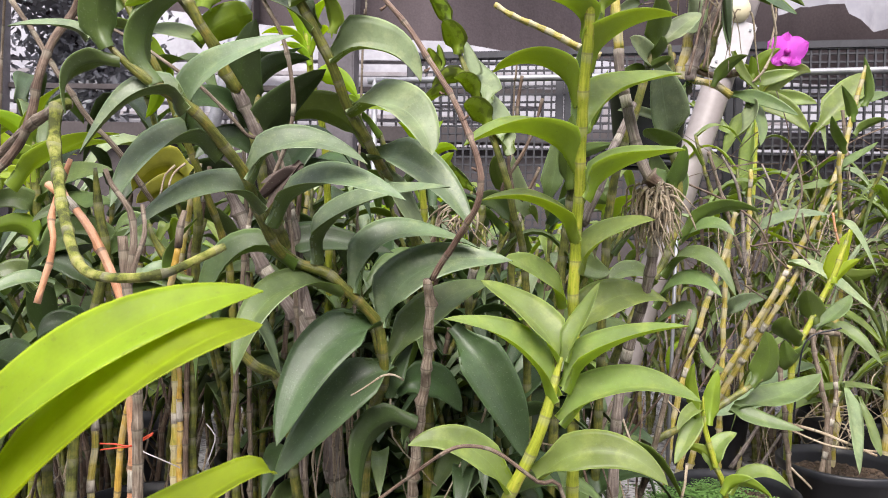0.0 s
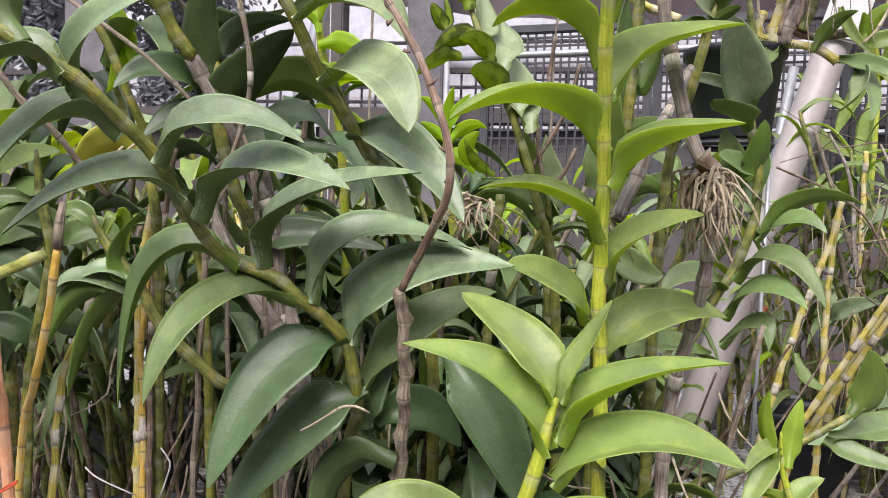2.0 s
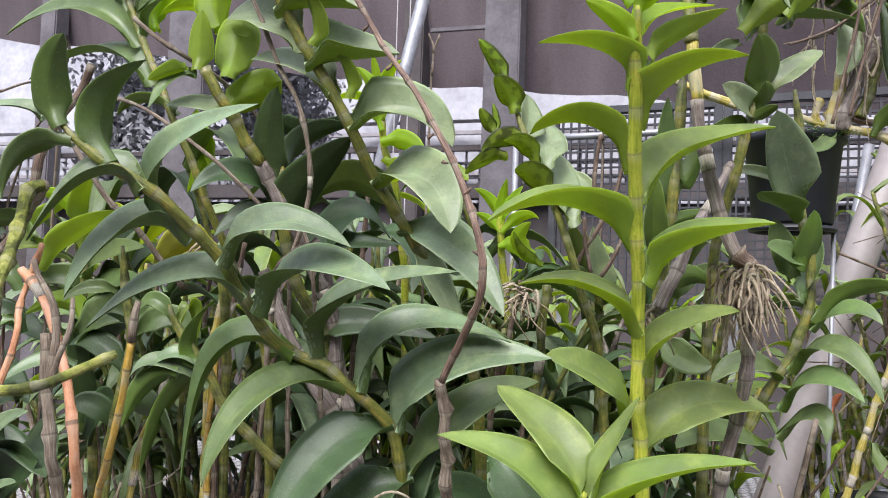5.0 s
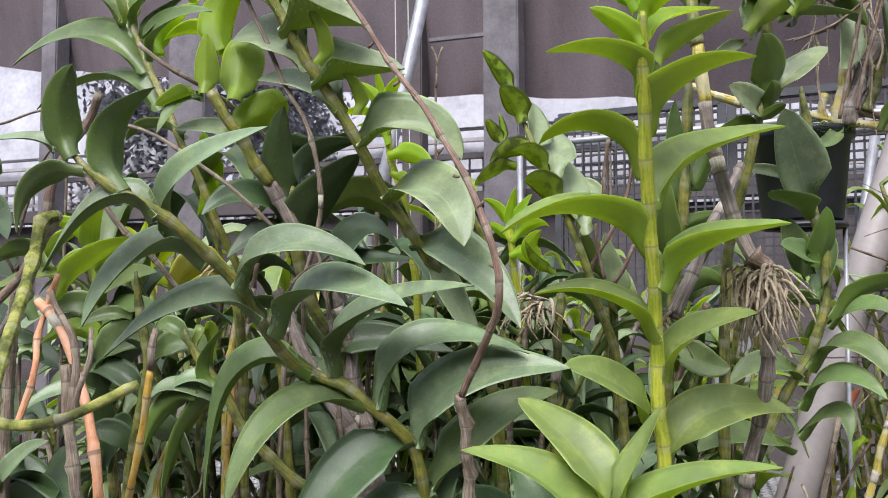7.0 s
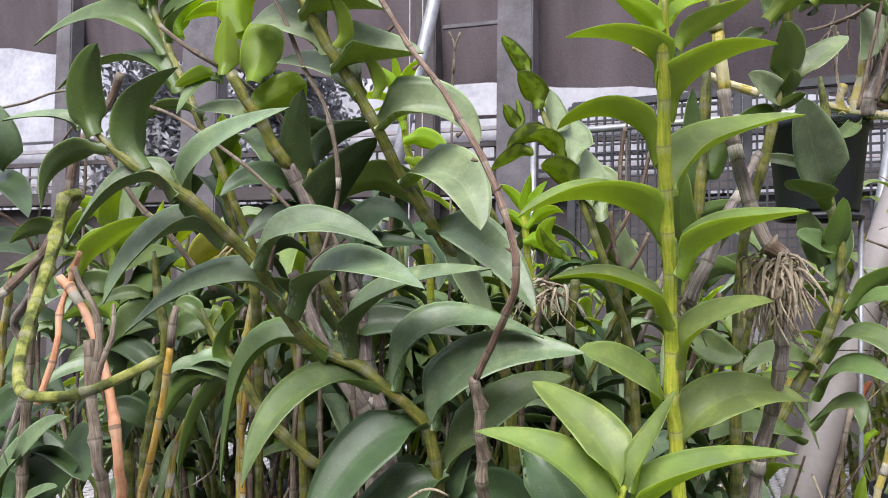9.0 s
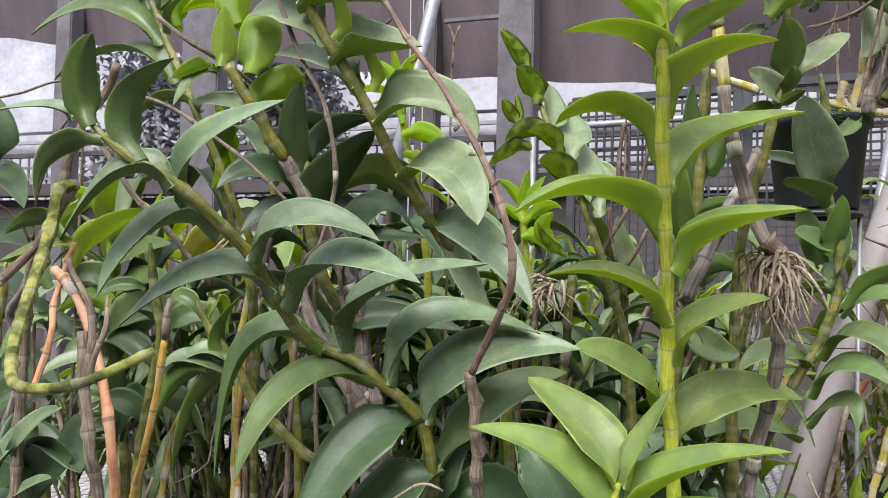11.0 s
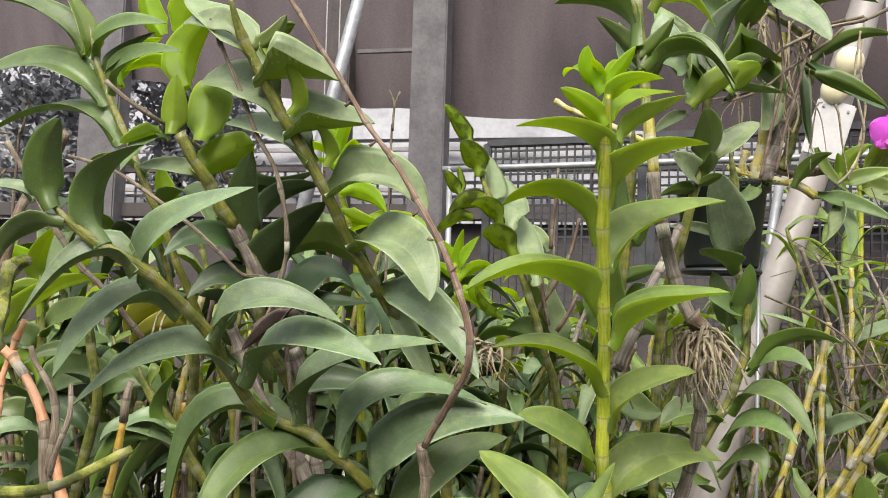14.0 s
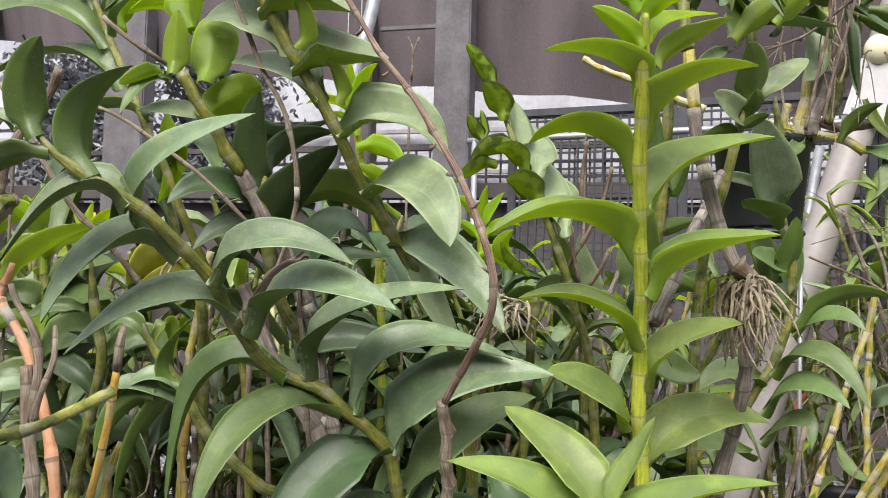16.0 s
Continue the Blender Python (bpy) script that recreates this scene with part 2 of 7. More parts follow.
M_TWIG_GREY = bark_material("grey-brown twig", [(0.25, (0.09, 0.066, 0.045)), (0.5, (0.19, 0.145, 0.105)), (0.75, (0.38, 0.32, 0.25))], rough=0.8)
M_MOSS = bark_material("mossy bark", [(0.36, (0.065, 0.075, 0.016)), (0.5, (0.17, 0.19, 0.03)), (0.64, (0.29, 0.29, 0.08))], scale=160.0, rough=0.95, ring=0.05, streak=0.12, contrast=1.8, node=0.1)
M_PINK = bark_material("pinkish bark", [(0.3, (0.42, 0.17, 0.08)), (0.5, (0.58, 0.29, 0.15)), (0.7, (0.62, 0.36, 0.25))], rough=0.5, streak=0.3, contrast=1.4, grain=0.5)
M_YELLOW = bark_material("golden bark", [(0.3, (0.34, 0.20, 0.03)), (0.5, (0.50, 0.32, 0.05)), (0.7, (0.50, 0.42, 0.22))], rough=0.5, streak=0.3, contrast=1.4, grain=0.5)
M_ROOT = bark_material("dry root", [(0.3, (0.22, 0.16, 0.10)), (0.5, (0.40, 0.32, 0.22)), (0.7, (0.55, 0.48, 0.36))], rough=0.85)
M_BLACK = plain_material("black plastic", (0.008, 0.009, 0.012), (0.018, 0.019, 0.023), 20, 0.45)
M_SOIL = plain_material("bark chips", (0.012, 0.008, 0.006), (0.13, 0.088, 0.055), 150, 0.95, strength=1.0, distance=0.006)
# Pole and board colours are lowered to carry the shade that falls on them.
M_PIPE = plain_material("beige plastic pipe", (0.235, 0.207, 0.196), (0.315, 0.281, 0.268), 9, 0.5)
M_WHITE = plain_material("white painted board", (0.44, 0.42, 0.43), (0.56, 0.54, 0.54), 14, 0.55)
M_CREAM = plain_material("cream plastic", (0.62, 0.55, 0.36), (0.72, 0.65, 0.46), 18, 0.45)
M_STEEL = plain_material("galvanised steel", (0.22, 0.225, 0.24), (0.36, 0.365, 0.385), 30, 0.5, 0.5)
M_MESH = plain_material("dusty white mesh", (0.30, 0.29, 0.29), (0.52, 0.51, 0.51), 16, 0.7)
M_NET = cloth_material("brown shade cloth", (0.074, 0.058, 0.062), (0.150, 0.119, 0.126))
M_COL = plain_material("weathered timber post", (0.22, 0.20, 0.21), (0.33, 0.31, 0.32), 9, 0.85, strength=0.5, distance=0.004)
M_POST = plain_material("dark weathered timber", (0.086, 0.077, 0.083), (0.155, 0.142, 0.151), 9, 0.85, strength=0.5, distance=0.004)
M_BEAM = plain_material("dark timber", (0.045, 0.038, 0.038), (0.085, 0.072, 0.072), 7, 0.9)
M_RED = plain_material("rusty red beam", (0.20, 0.07, 0.05), (0.28, 0.11, 0.08), 8, 0.8)
M_GROUND = plain_material("gravel ground", (0.06, 0.054, 0.048), (0.13, 0.118, 0.105), 14, 0.95, strength=0.6, distance=0.01)
M_FERN = plain_material("fern green", (0.06, 0.15, 0.02), (0.12, 0.24, 0.05), 60, 0.7)
# Tree foliage paled to grey: distant haze put into the leaf colour.
M_TREE_HAZE = plain_material("tree leaf greyed for haze", (0.20, 0.20, 0.21), (0.31, 0.31, 0.325), 6, 0.8)
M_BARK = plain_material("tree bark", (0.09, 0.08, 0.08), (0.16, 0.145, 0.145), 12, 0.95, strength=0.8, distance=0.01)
M_PETAL = leaf_pair("magenta petal", (0.60, 0.05, 0.52), (0.60, 0.05, 0.52), (0.85, 0.2, 0.8), 0.5, 0.4, 0.04)
M_FILM = plain_material("milky plastic film", (0.25, 0.246, 0.275), (0.45, 0.446, 0.48), 1.6, 0.6)
# Panel black raised a little: haze in front of it put into the colour.
M_PANEL = plain_material("black plastic lifted for haze", (0.022, 0.023, 0.028), (0.05, 0.05, 0.058), 20, 0.6)
M_LIP = plain_material("deep magenta lip", (0.30, 0.012, 0.24), (0.5, 0.04, 0.42), 300, 0.5)
M_WIRE = plain_material("red cord", (0.45, 0.05, 0.02), (0.6, 0.08, 0.03), 30, 0.5)
M_STRING = plain_material("pale string", (0.35, 0.33, 0.33), (0.5, 0.48, 0.48), 30, 0.8)
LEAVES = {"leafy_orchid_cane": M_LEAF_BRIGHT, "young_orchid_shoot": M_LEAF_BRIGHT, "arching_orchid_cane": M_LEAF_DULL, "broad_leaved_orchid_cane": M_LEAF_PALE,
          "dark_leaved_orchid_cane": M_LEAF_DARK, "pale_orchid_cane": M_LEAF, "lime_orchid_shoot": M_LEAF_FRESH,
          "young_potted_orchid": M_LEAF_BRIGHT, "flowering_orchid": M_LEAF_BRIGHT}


# ---- builders
def mesh_object(name, verts, faces, mat, uvs=None, smooth=True):
    me = bpy.data.meshes.new(name)
    me.from_pydata([tuple(v) for v in verts], [], faces)
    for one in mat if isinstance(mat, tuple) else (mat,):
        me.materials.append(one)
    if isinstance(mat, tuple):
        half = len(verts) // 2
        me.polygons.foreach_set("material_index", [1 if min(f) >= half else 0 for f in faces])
    if uvs is not None:
        layer = me.uv_layers.new(name="UVMap")
        layer.data.foreach_set("uv", [c for f in faces for i in f for c in uvs[i]])
    if smooth:
        me.polygons.foreach_set("use_smooth", [True] * len(me.polygons))
    me.update()
    return new(name, me)


def child(ob, parent, label=""):
    ob.parent = parent
    ob.matrix_parent_inverse = Matrix.Translation(-parent.location)
    return tagged(ob, label)


def part(name, bm, mat, parent, label="", smooth=False):
    me = bpy.data.meshes.new(name)
    bm.to_mesh(me)
    bm.free()
    me.materials.append(mat)
    if smooth:
        me.polygons.foreach_set("use_smooth", [True] * len(me.polygons))
    return child(new(name, me), parent, label)


def thing(name, label, category, at=(0, 0, 0), group="", kind=""):
    ob = new(name)
    ob.empty_display_size = 0.05
    ob.location = at
    return tagged(ob, label, category, group, kind)


def orchid(name, label, category):
    return thing(name, label, category)


def spline(points, step):
    """Points at even steps along a smooth line through the given ones."""
    p = [Vector(q) for q in points]
    p = [p[0] * 2 - p[1]] + p + [p[-1] * 2 - p[-2]]
    out = []
    for i in range(1, len(p) - 2):
        a, b, c, d = p[i - 1 : i + 3]
        k = max(2, int((c - b).length / step))
        for j in range(k):
            t = j / k
            out.append(0.5 * (2 * b + (c - a) * t + (2 * a - 5 * b + 4 * c - d) * t * t + (3 * b - a - 3 * c + d) * t ** 3))
    return out + [p[-2]]


def tube_data(line, radius, sides=8, joint=0.03, shift=0.0):
    """Verts, faces and uvs of a tube along a line; radius(s, part) gives its thickness at length s."""
    verts, faces, uvs = [], [], []
    total, s = sum((b - a).length for a, b in zip(line, line[1:])), 0.0
    side = Vector((1, 0, 0))
    for i, p in enumerate(line):
        t = (line[min(i + 1, len(line) - 1)] - line[max(i - 1, 0)]).normalized()
        side = (side - t * side.dot(t))
        side = side.normalized() if side.length > 1e-4 else t.orthogonal().normalized()
        up = t.cross(side)
        if i:
            s += (p - line[i - 1]).length
        r = radius(s, s / total)
        for k in range(sides + 1):
            a = 2 * math.pi * k / sides
            verts.append(p + (side * math.cos(a) + up * math.sin(a)) * r)
            uvs.append(((s + shift) / joint, k / sides))
    w = sides + 1
    for i in range(len(line) - 1):
        for k in range(sides):
            a = i * w + k
            faces.append((a, a + 1, a + w + 1, a + w))
    for i, q in ((0, line[0]), (len(line) - 1, line[-1])):
        verts.append(q)
        uvs.append((0, 0))
        c = len(verts) - 1
        for k in range(sides):
            a = i * w + k
            faces.append((c, a + 1, a) if i == 0 else (c, a, a + 1))
    return verts, faces, uvs


GROUNDED = {"cane", "stem", "segmented_stem", "lower_cane"}


def cane(plant, points, r_top, r_low, mat, name="cane", joint=0.03, label=""):
    """A jointed cane from its top down; the rooted ones go on down to the bench."""
    pts = [Vector(p) for p in points]
    if name in GROUNDED and pts[-1].z > BENCH + 0.02:
        a, b = pts[-2], pts[-1]
        fall = (b - a).normalized()
        drop = b.z - BENCH - 0.002
        lean = Vector((fall.x, fall.y, 0)) * min(0.5 * drop, 0.06)
        pts += [b + lean * 0.6 - Vector((0, 0, drop * 0.5)), b + lean - Vector((0, 0, drop))]
    if not plant.children:
        plant.location = pts[-1]
    line = spline(pts, 0.005)
    phase = random.uniform(0, joint)
    run, zig = 0.0, Vector((random.uniform(-1, 1), random.uniform(-1, 1), 0)).normalized() * min(r_low, r_top) * (0.15 if name == "cane" else 0.4)
    bent = []
    for i, q in enumerate(line):
        run += (q - line[i - 1]).length if i else 0.0
        x = (run + phase) / joint
        bent.append(q + zig * (1 - 2 * abs((x % 2.0) - 1.0)))
    line = bent

    def radius(s, f):
        x = ((s + phase) % joint) / joint
        swell = 1.0 + (0.085 if name == "cane" else 0.24 if name == "segmented_stem" else 0.10) * max(0.0, 1 - min(x, 1 - x) / 0.10) - 0.05 * math.sin(math.pi * x)
        tip = min(1.0, 0.35 + s / 0.045) if name == "cane" else 1.0
        return tip * (r_top + (r_low - r_top) * f) * swell * (1 + (0.015 if name == "cane" else 0.05) * math.sin(s * 190 + phase * 300))

    v, f, u = tube_data(line, radius, 12, joint, phase)
    dry = name not in ("cane", "loop", "root", "stalk")
    turn = random.uniform(0, 6.283)
    for i in range(len(line)):
        x, side = (u[i * 13][0]) % 1.0, int(u[i * 13][0]) % 2
        near = max(0.0, 1 - min(x, 1 - x) / 0.12)
        for k in range(13):
            a = 2 * math.pi * (k % 12) / 12
            out = v[i * 13 + k] - line[i]
            push = 0.05 * math.sin(3 * a + u[i * 13][0] * 2.1 + turn)
            if dry:
                push += 0.55 * near * max(0.0, math.cos(a - turn - math.pi * side)) ** 3 + 0.04 * math.sin(5 * a + i)
            v[i * 13 + k] = line[i] + out * (1 + push)
    made = child(mesh_object(name, v, f, mat, u), plant, label)
    if name in ("stem", "dry_cane", "lower_cane") and joint >= 0.03 and r_low >= 0.0028:
        papery_sheaths(plant, line, radius, joint, phase)
    return made


def papery_sheaths(plant, line, radius, joint, phase):
    """Torn papery sheaths left round some joints of an old cane."""
    run, marks = 0.0, [0.0]
    for a, b in zip(line, line[1:]):
        run += (b - a).length
        marks.append(run)
    n = int(run / joint)
    for j in range(1, min(n, 9)):
        if random.random() < 0.62:
            continue
        lo, hi = j * joint - phase, (j + random.uniform(0.3, 0.75)) * joint - phase
        idx = [i for i, s in enumerate(marks) if lo <= s <= hi]
        if len(idx) < 3:
            continue
        s0, seg = marks[idx[0]], [line[i] for i in idx]
        v, f, u = tube_data(seg, lambda s, q: radius(s0 + s, (s0 + s) / run) * (1.07 + 0.10 * q), 10, joint)
        child(mesh_object("sheath", v, f, M_SHEATH, u), plant, "torn papery sheath")


def leaf_shape(base, mid, tip, width, roll, thick=0.0009, fold=0.30, n=16, m=8, seed=0, clasp=0.0, notch=0.0):
    """Blade along base, mid, tip: lance-shaped, channelled along the midrib, wavy edged, with real thickness."""
    rnd = random.Random(seed)
    B, M, T = Vector(base), Vector(mid), Vector(tip)
    C = 2 * M - (B + T) / 2
    chord = (T - B).normalized()
    s0 = chord.cross(Vector((0, 0, 1)))
    s0 = s0.normalized() if s0.length > 1e-3 else Vector((1, 0, 0))
    n0 = s0.cross(chord)
    r = radians(roll)
    S = s0 * math.cos(r) + n0 * math.sin(r)
    fold *= rnd.uniform(0.8, 1.2)
    twist = rnd.uniform(-0.25, 0.25)
    pw, qw = (6.0, 0.45) if notch else (3.4, 0.62) if width > 0.37 * ((M - B).length + (T - M).length) else (3.0, 0.78)
    wave, ph = rnd.uniform(0.02, 0.07), rnd.uniform(0, 6.3)
    tops, uvs = [], []
    lows = []
    for i in range(n + 1):
        t = i / n
        p = B * (1 - t) ** 2 + C * 2 * t * (1 - t) + T * t * t
        d = ((C - B) * (1 - t) + (T - C) * t).normalized()
        side = (S - d * S.dot(d)).normalized()
        nor = side.cross(d)
        a = twist * (t - 0.5)
        side, nor = side * math.cos(a) + nor * math.sin(a), nor * math.cos(a) - side * math.sin(a)
        # narrow clasping base, widest before the middle, pointed tip
        w = width * 0.5 * max(0.0, min(1.0, 0.42 + 2.3 * t)) * (max(0.0, 1 - t ** pw) ** qw) * (0.93 + 0.07 * math.cos(5 * (t - 0.42)))
        w *= 0.55 + 0.55 * t if notch else 1.0
        f = fold * (1.6 - 1.1 * t)
        for j in range(m + 1):
            v = 2 * j / m - 1
            lift = f * abs(v) ** 1.25 * w + wave * w * math.sin(t * 9 + ph + (0.8 if v > 0 else 0)) * v * v
            q = p + side * (v * w * math.cos(f * 0.5)) + nor * lift
            if clasp and t < 0.24:
                # the foot of the leaf wraps round the cane
                g = 1 - (t / 0.24) ** 2 * (3 - 2 * t / 0.24)
                th = v * 2.0
                q = q.lerp(p + (side * math.sin(th) - nor * math.cos(th)) * clasp, g)
            if notch and t > 0.6:
                # eaten back between the two corners of the tip
                q = q - d * (notch * width * 0.5 * ((t - 0.6) / 0.4) ** 2 * (1 - v * v))
            e = thick * (1.0 - 0.75 * abs(v)) * (0.5 + 0.5 * (1 - t))
            if abs(v) < 0.01:
                e += thick * 0.5
            tops.append(q)
            lows.append(q - nor * e)
            uvs.append((t, j / m))
    k, w1 = len(tops), m + 1
    faces = []
    for i in range(n):
        for j in range(m):
            a = i * w1 + j
            faces.append((a, a + 1, a + w1 + 1, a + w1))
            faces.append((k + a + w1, k + a + w1 + 1, k + a + 1, k + a))
        for j in (0, m):
            a = i * w1 + j
            q = (a, a + w1, k + a + w1, k + a)
            faces.append(q if j == 0 else q[::-1])
    return tops + lows, faces, uvs + uvs


LEAF_COUNT = [0]


def leaf(plant, base, mid, tip, width, roll, mat=None, name="leaf", **kw):
    LEAF_COUNT[0] += 1
    mat = mat or LEAVES.get(plant.name.split(".")[0], M_LEAF)
    kw.setdefault("clasp", min(0.0064, width * 0.22))
    v, f, u = leaf_shape(base, mid, tip, width, roll, seed=LEAF_COUNT[0] * 7, **kw)
    return child(mesh_object(name, v, f, mat, u), plant)


def joined_tubes(name, lines, radius, mat, sides=5):
    V, F, U = [], [], []
    for line in lines:
        r0 = radius * random.uniform(0.7, 1.3)
        v, f, u = tube_data(line, lambda s, q: r0 * (1 - 0.55 * q), sides)
        k = len(V)
        V += v
        U += u
        F += [tuple(i + k for i in g) for g in f]
    return mesh_object(name, V, F, mat, U)


def root_tangle(plant, at, count, length, spread, seed, origin=0.008):
    """Aerial roots that leave the cane all round, bend over and hang down unevenly."""
    rnd = random.Random(seed)
    lines = []
    for i in range(count):
        a, r = rnd.uniform(0, 6.283), spread * rnd.random() ** 0.7
        ln = length * rnd.uniform(0.35, 1.15)
        o = Vector(at) + Vector((rnd.gauss(0, 1), rnd.gauss(0, 1), rnd.uniform(-1.5, 0.8))) * origin
        d = Vector((math.cos(a) * r, math.sin(a) * r, 0))
        k = lambda q: Vector((rnd.uniform(-q, q), rnd.uniform(-q, q), 0))
        pts = [o, o + d * rnd.uniform(0.2, 0.6) + Vector((0, 0, -ln * rnd.uniform(0.02, 0.15))), o + d * rnd.uniform(0.6, 1.0) + k(0.004) + Vector((0, 0, -ln * rnd.uniform(0.35, 0.6))),
               o + d * rnd.uniform(0.6, 1.25) + k(0.009) + Vector((0, 0, -ln))]
        lines.append(spline(pts, 0.006))
    return tagged(child(joined_tubes("root_tangle", lines, 0.0013, M_ROOT), plant, "tangle of pale dry roots"), kind="stuff")


def bloom(plant, at, size):
    """Orchid flower facing the aisle: three narrow sepals, two round petals, a frilled lip; each blade is cupped."""
    c = Vector(at)
    core = bmesh.new()
    bmesh.ops.create_uvsphere(core, u_segments=12, v_segments=8, radius=size * 0.16, matrix=Matrix.Translation(c + Vector((0, -0.006, 0))))
    flower = part("flower", core, M_LIP, plant, "magenta orchid flower", True)
    for name, ang, ln, wd, back in (("sepal", 90, 0.9, 0.8, 0.0), ("sepal", 222, 0.85, 0.75, 0.0), ("sepal", 318, 0.85, 0.75, 0.0), ("petal", 22, 1.0, 1.15, 0.2), ("petal", 158, 1.0, 1.15, 0.2), ("lip", 270, 0.62, 0.62, 0.7)):
        a = radians(ang)
        u, w = Vector((math.cos(a), 0, math.sin(a))), Vector((-math.sin(a), 0, math.cos(a)))
        V, F, n, m = [], [], 9, 6
        for i in range(n + 1):
            t = i / n
            half = size * wd * 0.5 * (math.sin(math.pi * min(1, 0.12 + 0.88 * t)) ** 0.55 if t < 1 else 0.05)
            for k in range(m + 1):
                v = 2 * k / m - 1
                dip = -0.22 * size * back * t - 0.10 * size * t * t + 0.10 * size * v * v + 0.07 * size * t * math.sin(9 * t + 8 * v + ang)
                V.append(c + u * ln * size * t + w * v * half + Vector((0, dip - 0.004 * (name == "petal"), 0)))
        for i in range(n):
            for k in range(m):
                q = i * (m + 1) + k
                F.append((q, q + 1, q + m + 2, q + m + 1))
        blade = mesh_object(name, V, F, M_LIP if name == "lip" else M_PETAL[0])
        blade.parent = flower
        tagged(blade)


def box_bm(sx, sy, sz, at=(0, 0, 0), bevel=0.0):
    bm = bmesh.new()
    bmesh.ops.create_cube(bm, size=1.0, matrix=Matrix.Translation(at) @ Matrix.Diagonal((sx, sy, sz, 1)))
    if bevel:
        bmesh.ops.bevel(bm, geom=bm.edges[:], offset=bevel, segments=2, affect="EDGES")
    return bm


def pot(x, y, r, h, z=BENCH, label="black plastic nursery pot filled with bark chips"):
    """Tapered pot with a rolled rim, an inside and drainage slots at the foot."""
    ob = thing("plant_pot", label, "plant pot", (x, y, z), "nursery pots")
    prof = [(0.0, 0.004), (r * 0.74, 0.004), (r * 0.76, 0.0), (r * 0.79, 0.004), (r * 0.96, h * 0.90), (r * 1.04, h * 0.905), (r * 1.05, h * 0.99), (r * 1.03, h), (r * 0.98, h), (r * 0.95, h * 0.9), (r * 0.86, h * 0.45)]
    n, V, F = 40, [], []
    for rr, zz in prof:
        for k in range(n):
            a = 2 * math.pi * k / n
            V.append((x + rr * math.cos(a), y + rr * math.sin(a), z + zz))
    for i in range(len(prof) - 1):
        for k in range(n):
            k2 = (k + 1) % n
            F.append((i * n + k, i * n + k2, (i + 1) * n + k2, (i + 1) * n + k))
    child(mesh_object("shell", V, F, M_BLACK), ob)
    rnd = random.Random(int(x * 1000) + int(y * 777))
    V, F, rings = [(x, y, z + h * 0.80)], [], 11
    for i in range(1, rings + 1):
        for k in range(48):
            a = 2 * math.pi * k / 48
            q = r * 0.93 * i / rings
            V.append((x + q * math.cos(a), y + q * math.sin(a), z + h * 0.80 + rnd.uniform(-0.005, 0.006)))
    for k in range(48):
        F.append((0, 1 + k, 1 + (k + 1) % 48))
    for i in range(rings - 1):
        for k in range(48):
            a, b2 = 1 + i * 48 + k, 1 + i * 48 + (k + 1) % 48
            F.append((a, a + 48, b2 + 48, b2))
    child(mesh_object("potting_bark", V, F, M_SOIL, smooth=False), ob, "loose brown bark chips")
    return ob

# ---- the setting
gv = [(-60, -60, 0), (60, -60, 0), (60, 60, 0), (-60, 60, 0)]
tagged(mesh_object("ground", gv, [(0, 1, 2, 3)], M_GROUND), "brown gravel nursery ground", "ground", kind="structure")


def bench_mesh():
    """Expanded metal bench top: diamond openings between flat zigzag strands."""
    V, F = [], []
    wx, wy, sw, th = 0.050, 0.026, 0.0040, 0.003
    x0, x1, y0, y1 = -1.5, 1.7, 0.10, 2.35
    rows = int((y1 - y0) / (wy / 2))
    cols = int((x1 - x0) / (wx / 2))
    for r in range(rows):
        start = len(V)
        for c in range(cols + 1):
            x = x0 + c * wx / 2
            up = 1 if (c + r) % 2 else -1
            y = y0 + r * wy / 2 + up * wy / 4
            for dy, dz in ((-sw, 0), (sw, 0), (sw, -th), (-sw, -th)):
                V.append((x, y + dy, BENCH + dz))
        for c in range(cols):
            a = start + c * 4
            for i in range(4):
                j = (i + 1) % 4
                F.append((a + i, a + 4 + i, a + 4 + j, a + j))
    return mesh_object("bench_top", V, F, M_MESH, smooth=False)


bench = thing("plant_bench", "low nursery bench with an expanded white metal mesh top", "bench", (0.1, 1.3, 0))
tagged(child(bench_mesh(), bench, "diamond mesh of dusty white metal"), kind="stuff")
for sx, sy, ax, ay in ((3.24, 0.03, 0.1, 0.085), (3.24, 0.03, 0.1, 2.365)):
    part("rail", box_bm(sx, sy, 0.04, (ax, ay, BENCH - 0.018), 0.003), M_STEEL, bench)
for ax in (-1.5, -0.45, 0.65, 1.7):
    part("crossbar", box_bm(0.03, 2.25, 0.035, (ax, 1.225, BENCH - 0.024), 0.003), M_STEEL, bench)
    for ay in (0.09, 2.36):
        part("leg", box_bm(0.04, 0.04, BENCH - 0.03, (ax, ay, (BENCH - 0.03) / 2), 0.003), M_STEEL, bench)

# far shed: dark cloth above an open strip, a dark skirt wall below
def slab(name, sx, sy, sz, at, mat, label, category, bevel=0.004):
    bm = box_bm(sx, sy, sz, at, bevel)
    me = bpy.data.meshes.new(name)
    bm.to_mesh(me)
    bm.free()
    me.materials.append(mat)
    return tagged(new(name, me), label, category, kind="structure")


V, F = [], []
for i in range(61):
    x = -7.0 + i * 0.2
    for j in range(9):
        z = 2.30 + 0.10 * (-0.24 - x) + 0.05 * max(0.0, -1.5 - x) + j * 0.36 + (0.012 * math.sin(i * 1.7) if j == 0 else 0)
        V.append((x, 4.25 - 0.09 * j + 0.02 * math.sin(x * 2.3 + j), z))
for i in range(60):
    for j in range(8):
        a = i * 9 + j
        F.append((a, a + 9, a + 10, a + 1))
cloth = mesh_object("wall_shade_cloth", V, F, M_NET)
